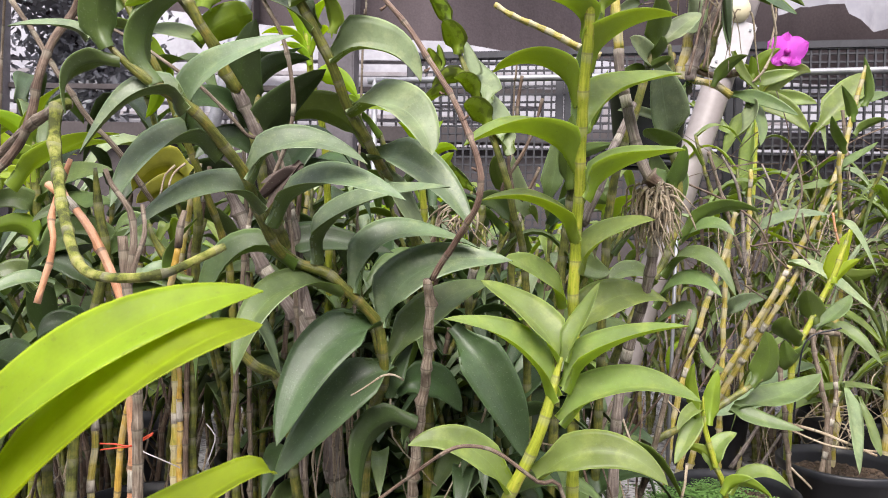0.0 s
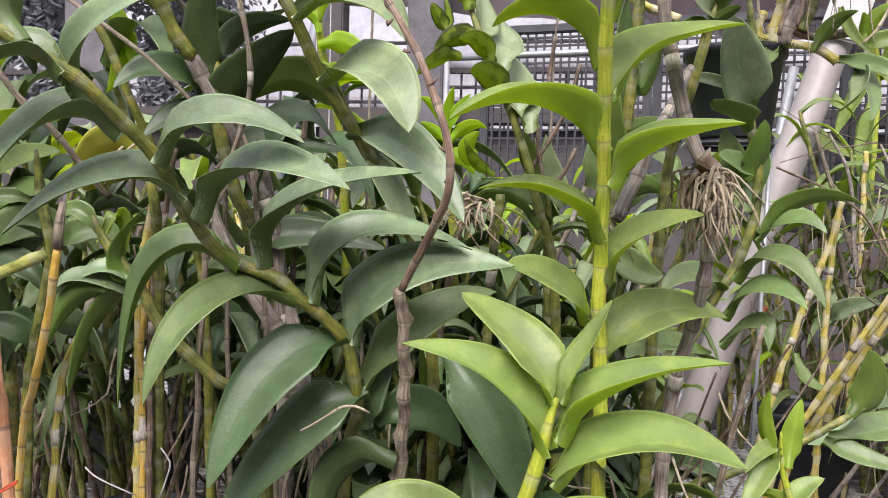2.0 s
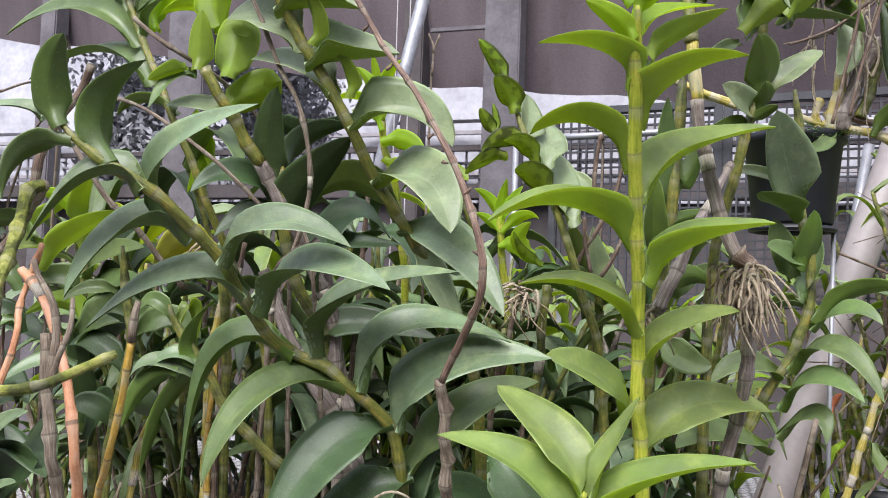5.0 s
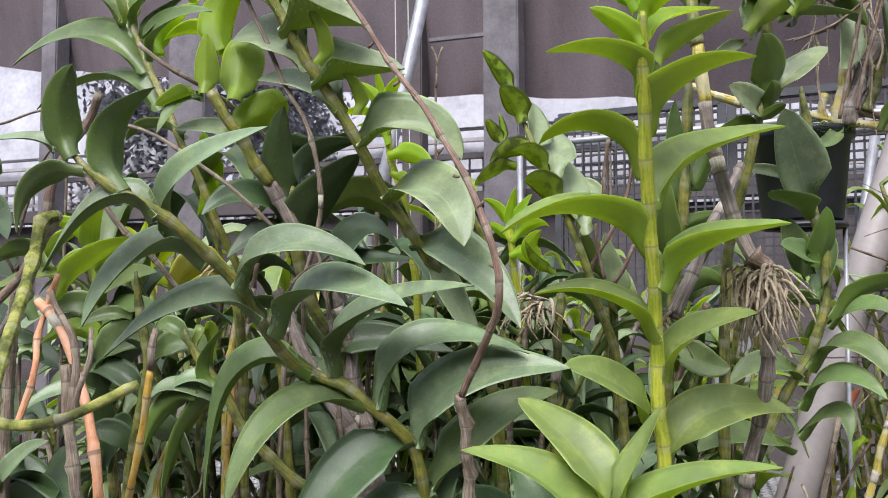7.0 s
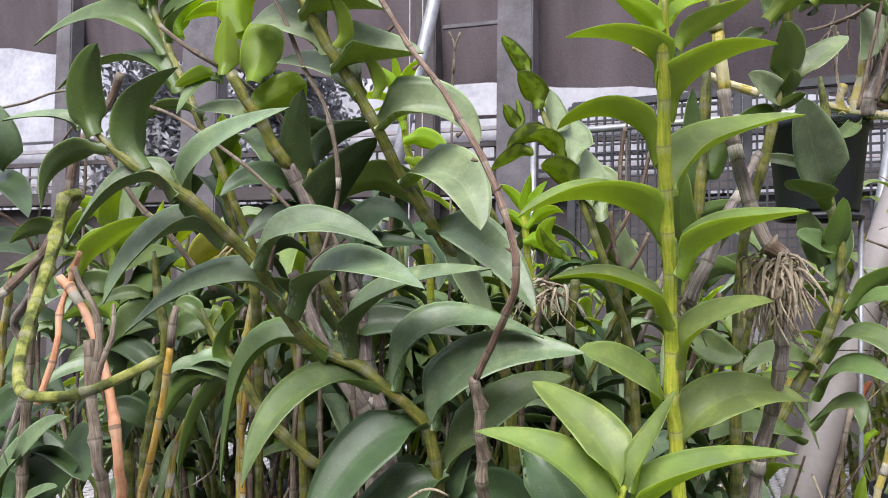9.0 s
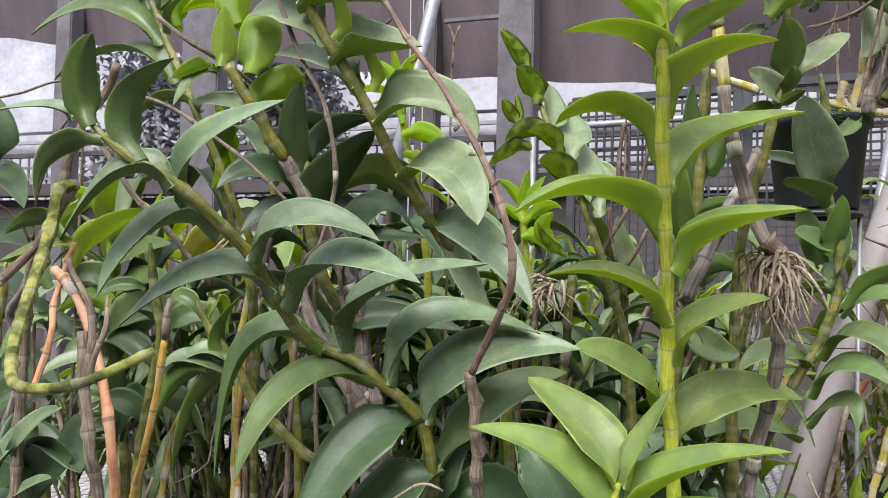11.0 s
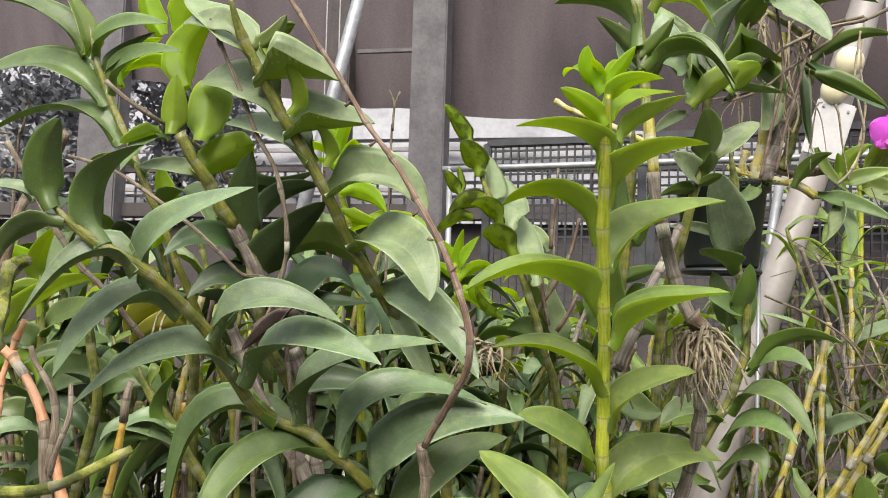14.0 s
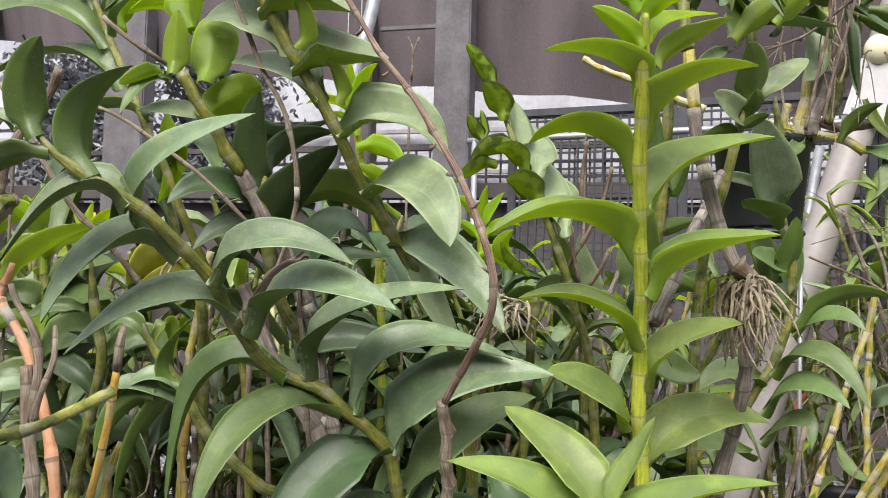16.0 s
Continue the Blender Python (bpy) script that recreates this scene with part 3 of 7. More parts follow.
tagged(cloth, "dusty brown shade cloth hanging under the shed roof", "shade cloth", kind="structure")
slab("wall_skirt", 12.0, 0.05, 1.72, (-1.0, 4.3, 0.86), M_BEAM, "low dark boarded wall of the shed", "wall")
slab("beam_low", 12.0, 0.09, 0.085, (-1.0, 4.22, 1.775), M_BEAM, "dark horizontal timber beam", "beam")
slab("beam_middle", 12.0, 0.03, 0.03, (-1.0, 4.2, 2.02), M_BEAM, "thin dark horizontal rail", "rail", 0.002)
post = slab("shed_post", 0.19, 0.17, 4.2, (-0.765, 3.98, 2.1), M_POST, "square weathered pale grey timber post", "post", 0.008)
part("bracket", box_bm(0.34, 0.02, 0.022, (-1.0, 3.93, 2.62), 0.002), M_POST, post)
slab("post_far", 0.27, 0.12, 4.0, (-2.85, 4.15, 2.0), M_POST, "broad weathered timber post", "post", 0.008)
slab("post_end", 0.13, 0.12, 4.0, (-3.92, 4.12, 2.0), M_POST, "dark timber post", "post", 0.008)
slab("post_near", 0.12, 0.12, 4.0, (-1.32, 4.12, 2.0), M_BEAM, "dark timber post", "post", 0.008)
slab("beam_red", 3.4, 0.10, 0.16, (1.1, 3.6, 3.02), M_RED, "faded red roof beam", "beam").rotation_euler = (0, radians(7), 0)

# unseen cloth walls added on the other three sides to cut the side light
slab("wall_cloth_rear", 10.0, 0.03, 2.9, (-0.5, -2.6, 1.45), M_NET, "unseen brown cloth wall added to block side light", "shade cloth")
slab("wall_cloth_west", 0.03, 6.8, 2.9, (-5.6, 0.8, 1.45), M_NET, "unseen brown cloth wall added to block side light", "shade cloth")
slab("wall_cloth_east", 0.03, 6.8, 2.9, (4.5, 0.8, 1.45), M_NET, "unseen brown cloth wall added to block side light", "shade cloth")

# fence of upright bars in the open strip
fence = thing("grid_fence", "pale rusty grid fence seen against the bright sky", "fence", (-2.5, 5.2, 0))
for i in range(76):
    part("bar", box_bm(0.014, 0.014, 2.2, (-7.0 + i * 0.10, 5.2, 1.1)), M_COL, fence)
for k, z in enumerate((1.90, 2.00, 2.10, 2.22, 2.40)):
    part("rail", box_bm(7.6, 0.02, 0.022, (-3.4, 5.18, z)), M_COL, fence)


def tree(x, y, h, seed):
    rnd = random.Random(seed)
    ob = thing("tree", "leafy tree behind the shed, greyed for haze", "tree", (x, y, 0))
    top = Vector((x + 0.1, y, h * 0.8))
    child(mesh_object("trunk", *(lambda v, f, u: (v, f, M_BARK, u))(*tube_data(spline([(x, y, 0), (x + 0.04, y, h * 0.4), top], 0.1), lambda s, q: 0.13 * (1 - 0.7 * q)))), ob)
    V, F = [], []
    limbs = []
    for i in range(26):
        a, z = rnd.uniform(0, 6.283), h * rnd.uniform(0.55, 0.95)
        o = Vector((x + 0.05, y, z))
        e = o + Vector((math.cos(a), math.sin(a), rnd.uniform(0.1, 0.7))) * h * rnd.uniform(0.05, 0.15)
        limbs.append(spline([o, (o + e) / 2 + Vector((0, 0, 0.08)), e], 0.08))
        for k in range(260):
            c = o.lerp(e, rnd.uniform(0.15, 1.1)) + Vector([rnd.gauss(0, 0.10) for _ in range(3)])
            d = Vector([rnd.uniform(-1, 1) for _ in range(3)]).normalized()
            s = d.orthogonal().normalized() * 0.014
            q = len(V)
            V += [c - d * 0.032, c + s, c + d * 0.038, c - s]
            F.append((q, q + 1, q + 2, q + 3))
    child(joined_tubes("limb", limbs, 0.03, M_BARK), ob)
    tagged(child(mesh_object("crown", V, F, M_TREE_HAZE), ob), kind="stuff")


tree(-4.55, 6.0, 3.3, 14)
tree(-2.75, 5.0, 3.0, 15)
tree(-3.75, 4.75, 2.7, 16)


# milky film backdrop beyond the fence, added to dim the sky in the open strip
V, F = [], []
for i in range(81):
    x = -14.0 + i * 0.3
    for j in range(8):
        V.append((x, 9.0 + 0.03 * math.sin(i * 2.1) + 0.05 * max(0, j - 4) ** 1.5, j * 0.8))
for i in range(80):
    for j in range(7):
        F.append((i * 8 + j, i * 8 + 8 + j, i * 8 + 9 + j, i * 8 + 1 + j))
tagged(mesh_object("backdrop_film", V, F, M_FILM), "milky white film backdrop added to dim the sky strip", "greenhouse", kind="structure")
for k, x in enumerate((-8.2, -6.6, -5.0, -3.4, -1.8, -0.2, 1.4, 3.0)):
    slab("film_rib", 0.06, 0.05, 3.0, (x, 8.9, 1.5), M_COL, "grey rib of the added backdrop", "post")
for z in (1.9, 2.6, 3.1):
    slab("film_rail", 16.0, 0.05, 0.05, (-3.0, 8.88, z), M_COL, "grey rail of the added backdrop", "rail")

# loose grey film hung below the roof beyond the panels
V, F = [], []
for i in range(49):
    for j in range(7):
        fold = 0.05 * math.sin(i * 0.9 + 0.5 * j) + 0.03 * math.sin(i * 2.3)
        V.append((1.30 + i * 0.05, 3.4 + fold, 2.22 + 0.05 * math.sin(i * 0.5) + j * 0.16))
for i in range(48):
    for j in range(6):
        a = i * 7 + j
        F.append((a, a + 7, a + 8, a + 1))
tagged(mesh_object("wall_film", V, F, M_FILM), "crumpled grey-white plastic film hung under the roof", "plastic film", kind="structure")

# black mesh panels on a pipe rail at the far side of the bench
def mesh_panel(x, y, z, w, h, turn):
    ob = thing("mesh_panel", "black plastic mesh panel with square holes", "mesh panel", (0, 0, 0), "mesh panels along the bench")
    for nm, sx, sz, ax, az in (("frame", w, 0.022, 0, h / 2), ("frame", w, 0.022, 0, -h / 2), ("frame", 0.022, h, -w / 2, 0), ("frame", 0.022, h, w / 2, 0)):
        part(nm, box_bm(sx, 0.02, sz, (ax, 0, az), 0.003), M_PANEL, ob)
    step = 0.021
    for i in range(1, int(w / step)):
        part("slat", box_bm(0.005, 0.008, h, (-w / 2 + i * w / int(w / step), 0, 0)), M_PANEL, ob)
    for i in range(1, int(h / step)):
        part("slat", box_bm(w, 0.007, 0.005, (0, 0.002, -h / 2 + i * h / int(h / step))), M_PANEL, ob)
    for sx in (-1, 1):
        part("post", box_bm(0.022, 0.022, z - h / 2 - BENCH, (sx * (w / 2 - 0.02), 0.012, -h / 2 - (z - h / 2 - BENCH) / 2)), M_STEEL, ob)
    ob.matrix_world = pose(x, y, z, 0, 0, turn)
    return ob


for k in range(4):
    mesh_panel(0.02 + k * 0.44, 2.10 - k * 0.055, 1.47 + 0.005 * k, 0.42, 0.50, -7)
rail = thing("pipe_rail", "thin galvanised pipe rail", "rail", (0, 2.0, 1.64))
child(mesh_object("pipe", *(lambda v, f, u: (v, f, M_STEEL, u))(*tube_data(spline([(-0.30, 2.05, 1.635), (0.6, 1.985, 1.65), (1.8, 1.86, 1.67)], 0.2), lambda s, q: 0.009, 10))), rail)
for ax in (-0.28, 1.5):
    child(mesh_object("upright", *(lambda v, f, u: (v, f, M_STEEL, u))(*tube_data([Vector((ax, 2.12 - 0.08 * (ax + 1.4) / 1.6, BENCH)), Vector((ax, 2.10 - 0.075 * (ax + 1.4) / 1.6, 1.64))], lambda s, q: 0.008, 10))), rail)

# leaning pale pipe behind the canes, and strings
lean = thing("leaning_pipe", "pale grey steel pipe leaning against the shed", "pipe", (-0.9, 3.0, 0))
child(mesh_object("pipe", *(lambda v, f, u: (v, f, M_STEEL, u))(*tube_data([Vector((-1.55, 3.2, 0.0)), Vector((-0.62, 2.9, 3.4))], lambda s, q: 0.028, 12))), lean)
for k, (ax, ay) in enumerate(((-1.02, 3.0), (-0.97, 3.02))):
    st = thing("string", "thin plant string stretched up to the roof", "string", (ax, ay, 1.3))
    child(mesh_object("cord", *(lambda v, f, u: (v, f, M_STRING, u))(*tube_data(spline([(ax, ay, 3.6), (ax + 0.02, ay, 1.8), (ax + 0.035, ay, BENCH if ay < 2 else 0.0)], 0.1), lambda s, q: 0.0022, 5))), st)

wire = thing("sagging_wire", "thin pale wire sagging in front of the shade cloth", "wire", (-0.3, 3.9, 2.9))
child(mesh_object("cord", *(lambda v, f, u: (v, f, M_STRING, u))(*tube_data(spline([(-1.2, 3.9, 3.35), (-0.45, 3.9, 2.98), (0.3, 3.9, 2.86), (1.6, 3.9, 3.0)], 0.1), lambda s, q: 0.005, 5))), wire)

# PVC pole with the white board and cream balls
pole = thing("pvc_pole", "leaning beige plastic pole standing on the bench", "pole", (0.277, 1.585, BENCH))
child(mesh_object("pipe", *(lambda v, f, u: (v, f, M_PIPE, u))(*tube_data(spline([(0.277, 1.59, BENCH), (0.424, 1.69, 1.18), (0.592, 1.80, 1.65), (0.755, 1.91, 2.12)], 0.03), lambda s, q: 0.034, 24))), pole)
board = part("board", box_bm(0.078, 0.012, 0.125, (0, 0, 0), 0.004), M_WHITE, pole, "white painted board")
board.matrix_parent_inverse = Matrix.Translation(-pole.location) @ pose(0.588, 1.745, 1.662, 0, 17, 0)
for dx, dz in ((-0.025, 0.045), (0.025, 0.045), (-0.025, -0.045)):
    screw = part("screw", box_bm(0.006, 0.004, 0.006, (0, 0, 0), 0.001), M_STEEL, pole)
    screw.parent = board
    screw.matrix_parent_inverse = Matrix.Translation((dx, -0.007, dz))
for ax, az, sz in ((0.598, 1.745, 0.027), (0.628, 1.806, 0.029)):
    bm = bmesh.new()
    bmesh.ops.create_uvsphere(bm, u_segments=24, v_segments=14, radius=sz, matrix=Matrix.Translation((ax, 1.74, az)) @ Matrix.Diagonal((1, 0.8, 1.12, 1)))
    part("ball", bm, M_CREAM, pole, "cream plastic ball", True)

# ---- pots
for x, y in ((0.06, 0.72), (-0.14, 0.72), (0.24, 0.80), (-0.02, 0.93), (-0.34, 0.80), (-0.25, 1.02), (0.10, 0.98)):
    pot(x, y, 0.085, 0.15)
pot(0.575, 1.13, 0.088, 0.140)
pot(0.39, 1.05, 0.085, 0.118)
pot(0.72, 1.42, 0.085, 0.15)
pot(0.50, 1.55, 0.085, 0.15)
pot(-0.55, 1.15, 0.085, 0.15)
pot(-0.70, 1.60, 0.085, 0.15)

# ---- the orchids in front
main = orchid('leafy_orchid_cane', 'tall bright green dendrobium cane with two rows of arching leaves', 'orchid')
cane(main, [(0.110, 0.550, 1.418), (0.110, 0.565, 1.386), (0.109, 0.590, 1.327), (0.111, 0.614, 1.269), (0.112, 0.637, 1.211), (0.112, 0.648, 1.158), (0.116, 0.660, 1.104)], 0.0044, 0.0066, M_CANE_GREEN)
leaf(main, (0.107, 0.556, 1.421), (0.096, 0.552, 1.437), (0.097, 0.548, 1.451), 0.017, -16, M_LEAF_YELLOW)
leaf(main, (0.108, 0.556, 1.423), (0.119, 0.554, 1.438), (0.128, 0.552, 1.451), 0.012, 47, M_LEAF_YELLOW)
leaf(main, (0.108, 0.556, 1.427), (0.103, 0.548, 1.436), (0.099, 0.540, 1.440), 0.008, 6, M_LEAF_YELLOW)
leaf(main, (0.109, 0.556, 1.426), (0.112, 0.560, 1.439), (0.117, 0.565, 1.446), 0.008, 87, M_LEAF_YELLOW)
leaf(main, (0.106, 0.556, 1.423), (0.090, 0.573, 1.444), (0.079, 0.590, 1.443), 0.016, 23, M_LEAF_YELLOW)
leaf(main, (0.109, 0.556, 1.399), (0.097, 0.550, 1.411), (0.079, 0.545, 1.422), 0.015, -52, M_LEAF_YELLOW)
leaf(main, (0.109, 0.556, 1.412), (0.122, 0.553, 1.427), (0.146, 0.550, 1.428), 0.015, 41, M_LEAF_YELLOW)
leaf(main, (0.111, 0.556, 1.405), (0.129, 0.578, 1.423), (0.158, 0.600, 1.433), 0.021, -26, M_LEAF_YELLOW)
leaf(main, (0.115, 0.566, 1.388), (0.134, 0.583, 1.409), (0.166, 0.600, 1.430), 0.022, 48)
leaf(main, (0.110, 0.574, 1.374), (0.090, 0.561, 1.394), (0.050, 0.549, 1.398), 0.031, 14, fold=0.62)
leaf(main, (0.109, 0.595, 1.323), (0.077, 0.601, 1.356), (0.035, 0.606, 1.351), 0.037, -4, fold=0.55)
leaf(main, (0.113, 0.616, 1.270), (0.066, 0.597, 1.299), (0.013, 0.579, 1.286), 0.043, 10, fold=0.62)
leaf(main, (0.114, 0.637, 1.212), (0.077, 0.623, 1.242), (0.029, 0.610, 1.244), 0.037, 16, fold=0.55)
leaf(main, (0.106, 0.656, 1.153), (0.081, 0.638, 1.181), (0.049, 0.620, 1.194), 0.035, 46, fold=0.35)
leaf(main, (0.109, 0.585, 1.350), (0.136, 0.573, 1.378), (0.176, 0.562, 1.387), 0.037, -8, fold=0.6)
leaf(main, (0.112, 0.603, 1.305), (0.145, 0.624, 1.340), (0.201, 0.645, 1.360), 0.044, -22, fold=0.55)
leaf(main, (0.116, 0.624, 1.248), (0.150, 0.619, 1.276), (0.199, 0.615, 1.290), 0.040, -14, fold=0.6)
leaf(main, (0.114, 0.646, 1.183), (0.140, 0.639, 1.216), (0.179, 0.632, 1.231), 0.035, -32, fold=0.45)
leaf(main, (0.113, 0.662, 1.124), (0.155, 0.681, 1.159), (0.208, 0.700, 1.155), 0.042, -44, M_LEAF_BRIGHT, fold=0.35)
shoot = orchid('young_orchid_shoot', 'fresh light green orchid shoot with broad pointed leaves', 'orchid')
cane(shoot, [(0.090, 0.522, 1.126), (0.081, 0.520, 1.090), (0.070, 0.520, 1.056), (0.055, 0.525, 1.023), (0.043, 0.550, 0.975)], 0.004, 0.007, M_CANE_GREEN)
leaf(shoot, (0.092, 0.521, 1.126), (0.063, 0.536, 1.157), (0.030, 0.551, 1.179), 0.037, 18, fold=0.35)
leaf(shoot, (0.088, 0.521, 1.095), (0.052, 0.516, 1.137), (0.004, 0.510, 1.153), 0.038, 24, fold=0.45)
leaf(shoot, (0.091, 0.521, 1.124), (0.106, 0.528, 1.155), (0.118, 0.535, 1.181), 0.021, -6, fold=0.5)
leaf(shoot, (0.091, 0.521, 1.103), (0.127, 0.520, 1.136), (0.180, 0.520, 1.152), 0.037, -10, fold=0.55)
leaf(shoot, (0.089, 0.521, 1.079), (0.136, 0.518, 1.106), (0.190, 0.516, 1.098), 0.041, -22, fold=0.4)
leaf(shoot, (0.071, 0.521, 1.039), (0.122, 0.510, 1.062), (0.164, 0.500, 1.042), 0.031, -57)
leaf(shoot, (0.057, 0.521, 1.028), (0.019, 0.510, 1.063), (-0.019, 0.500, 1.063), 0.028, 53)
arch = orchid('arching_orchid_cane', 'arching dendrobium cane with long dull blue-green leaves', 'orchid')
cane(arch, [(-0.205, 0.425, 1.327), (-0.193, 0.430, 1.315), (-0.173, 0.440, 1.300), (-0.156, 0.456, 1.286), (-0.139, 0.488, 1.256), (-0.135, 0.515, 1.229), (-0.128, 0.540, 1.202), (-0.115, 0.556, 1.189), (-0.092, 0.558, 1.181), (-0.079, 0.562, 1.170), (-0.066, 0.575, 1.156), (-0.055, 0.588, 1.138), (-0.051, 0.598, 1.114), (-0.052, 0.610, 1.085), (-0.068, 0.640, 1.035)], 0.0036, 0.0058, M_CANE_MID)
leaf(arch, (-0.205, 0.427, 1.324), (-0.207, 0.418, 1.349), (-0.190, 0.410, 1.373), 0.023, 17)
leaf(arch, (-0.215, 0.425, 1.330), (-0.232, 0.418, 1.336), (-0.258, 0.410, 1.333), 0.014, 32)
leaf(arch, (-0.198, 0.430, 1.317), (-0.220, 0.415, 1.308), (-0.216, 0.400, 1.279), 0.018, -55)
leaf(arch, (-0.179, 0.438, 1.303), (-0.184, 0.434, 1.339), (-0.151, 0.430, 1.362), 0.025, 1)
leaf(arch, (-0.160, 0.446, 1.290), (-0.187, 0.433, 1.296), (-0.218, 0.420, 1.258), 0.029, 30, fold=0.5)
leaf(arch, (-0.160, 0.482, 1.268), (-0.159, 0.458, 1.311), (-0.096, 0.460, 1.342), 0.030, -74, fold=0.5)
leaf(arch, (-0.150, 0.480, 1.265), (-0.182, 0.460, 1.268), (-0.208, 0.440, 1.226), 0.034, 28, fold=0.5)
leaf(arch, (-0.127, 0.508, 1.230), (-0.163, 0.484, 1.239), (-0.209, 0.460, 1.207), 0.035, 32, fold=0.45)
leaf(arch, (-0.137, 0.490, 1.249), (-0.102, 0.495, 1.276), (-0.052, 0.500, 1.262), 0.034, -40, fold=0.42)
leaf(arch, (-0.129, 0.525, 1.219), (-0.084, 0.511, 1.249), (-0.024, 0.497, 1.237), 0.037, -34, fold=0.45)
leaf(arch, (-0.102, 0.558, 1.189), (-0.072, 0.549, 1.232), (0.005, 0.540, 1.250), 0.042, -30, fold=0.5)
leaf(arch, (-0.113, 0.553, 1.189), (-0.167, 0.542, 1.186), (-0.185, 0.530, 1.098), 0.036, 30, M_LEAF, fold=0.45)
leaf(arch, (-0.080, 0.565, 1.169), (-0.126, 0.527, 1.164), (-0.142, 0.490, 1.111), 0.037, 18, M_LEAF, fold=0.38)
leaf(arch, (-0.073, 0.567, 1.165), (-0.042, 0.583, 1.212), (0.028, 0.600, 1.203), 0.039, -30, fold=0.42)
leaf(arch, (-0.052, 0.590, 1.136), (-0.019, 0.597, 1.184), (0.056, 0.605, 1.193), 0.048, -48, fold=0.35)
leaf(arch, (-0.049, 0.605, 1.105), (-0.007, 0.633, 1.153), (0.038, 0.660, 1.170), 0.037, -39, M_LEAF)
# Low leaves: the shade of the leaves above is put into their green.
leaf(arch, (-0.054, 0.588, 1.143), (-0.098, 0.558, 1.112), (-0.121, 0.528, 1.051), 0.049, 33, M_LEAF_SHADE)
leaf(arch, (-0.042, 0.600, 1.105), (-0.088, 0.580, 1.072), (-0.132, 0.560, 1.013), 0.044, 49, M_LEAF_SHADE)
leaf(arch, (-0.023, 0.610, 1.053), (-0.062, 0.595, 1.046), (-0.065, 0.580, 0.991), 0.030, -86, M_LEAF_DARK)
leaf(arch, (0.006, 0.620, 1.135), (0.047, 0.610, 1.082), (0.069, 0.600, 1.028), 0.044, -56, M_LEAF_SHADE)
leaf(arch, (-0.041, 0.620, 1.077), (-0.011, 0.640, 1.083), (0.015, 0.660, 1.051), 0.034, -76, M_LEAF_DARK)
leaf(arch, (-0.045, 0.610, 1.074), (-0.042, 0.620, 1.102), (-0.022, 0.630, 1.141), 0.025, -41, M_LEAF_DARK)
pale = orchid('broad_leaved_orchid_cane', 'leaning dendrobium cane with broad pale grey-green leaves', 'orchid')
cane(pale, [(-0.166, 0.550, 1.499), (-0.161, 0.560, 1.476), (-0.152, 0.570, 1.453), (-0.135, 0.580, 1.420), (-0.119, 0.590, 1.391), (-0.102, 0.600, 1.359), (-0.090, 0.623, 1.323), (-0.070, 0.640, 1.287), (-0.049, 0.660, 1.247), (-0.028, 0.690, 1.188), (-0.022, 0.720, 1.114)], 0.0042, 0.006, M_CANE_MID)
leaf(pale, (-0.147, 0.565, 1.455), (-0.185, 0.577, 1.489), (-0.227, 0.590, 1.516), 0.036, 44, fold=0.35)
leaf(pale, (-0.133, 0.575, 1.414), (-0.171, 0.587, 1.446), (-0.214, 0.600, 1.449), 0.042, 54, fold=0.3)
leaf(pale, (-0.111, 0.590, 1.381), (-0.149, 0.595, 1.408), (-0.190, 0.600, 1.415), 0.042, 34, fold=0.35)
leaf(pale, (-0.153, 0.570, 1.442), (-0.119, 0.580, 1.445), (-0.092, 0.590, 1.445), 0.045, -40, fold=0.9)
leaf(pale, (-0.132, 0.580, 1.403), (-0.099, 0.595, 1.409), (-0.068, 0.610, 1.416), 0.047, -40, fold=0.9)
leaf(pale, (-0.104, 0.600, 1.359), (-0.059, 0.610, 1.370), (-0.026, 0.620, 1.345), 0.047, -52, fold=0.8)
leaf(pale, (-0.089, 0.623, 1.320), (-0.040, 0.599, 1.318), (-0.012, 0.576, 1.277), 0.046, -36, fold=0.4)
leaf(pale, (-0.073, 0.640, 1.285), (-0.020, 0.623, 1.268), (0.021, 0.605, 1.220), 0.040, -44, M_LEAF_DULL, fold=0.35)
leaf(pale, (-0.148, 0.575, 1.460), (-0.142, 0.583, 1.477), (-0.130, 0.590, 1.492), 0.019, 54, M_LEAF_BRIGHT, fold=0.4)
leaf(pale, (-0.123, 0.575, 1.415), (-0.118, 0.568, 1.432), (-0.124, 0.560, 1.451), 0.019, 20, M_LEAF_BRIGHT, fold=0.4)
leaf(pale, (-0.098, 0.590, 1.378), (-0.098, 0.583, 1.395), (-0.103, 0.575, 1.406), 0.018, 10, M_LEAF_BRIGHT, fold=0.4)
leaf(pale, (-0.140, 0.585, 1.468), (-0.140, 0.587, 1.482), (-0.130, 0.590, 1.491), 0.016, 10, M_LEAF, fold=0.4)
leaf(pale, (-0.073, 0.640, 1.293), (-0.119, 0.650, 1.326), (-0.161, 0.660, 1.310), 0.037, -54)
leaf(pale, (-0.064, 0.650, 1.277), (-0.040, 0.645, 1.238), (-0.015, 0.640, 1.201), 0.027, -29)
leaf(pale, (-0.158, 0.570, 1.466), (-0.144, 0.575, 1.472), (-0.133, 0.580, 1.495), 0.018, 61)
leaf(pale, (-0.163, 0.560, 1.476), (-0.191, 0.570, 1.490), (-0.221, 0.580, 1.491), 0.023, 65)
notch = orchid('nibbled_orchid_cane', 'short orchid cane with rounded nibbled green leaves', 'orchid')
cane(notch, [(-0.217, 0.575, 1.401), (-0.208, 0.580, 1.388), (-0.199, 0.590, 1.368), (-0.184, 0.610, 1.333)], 0.0042, 0.0056, M_CANE_MID, 'upper_cane', 0.022)
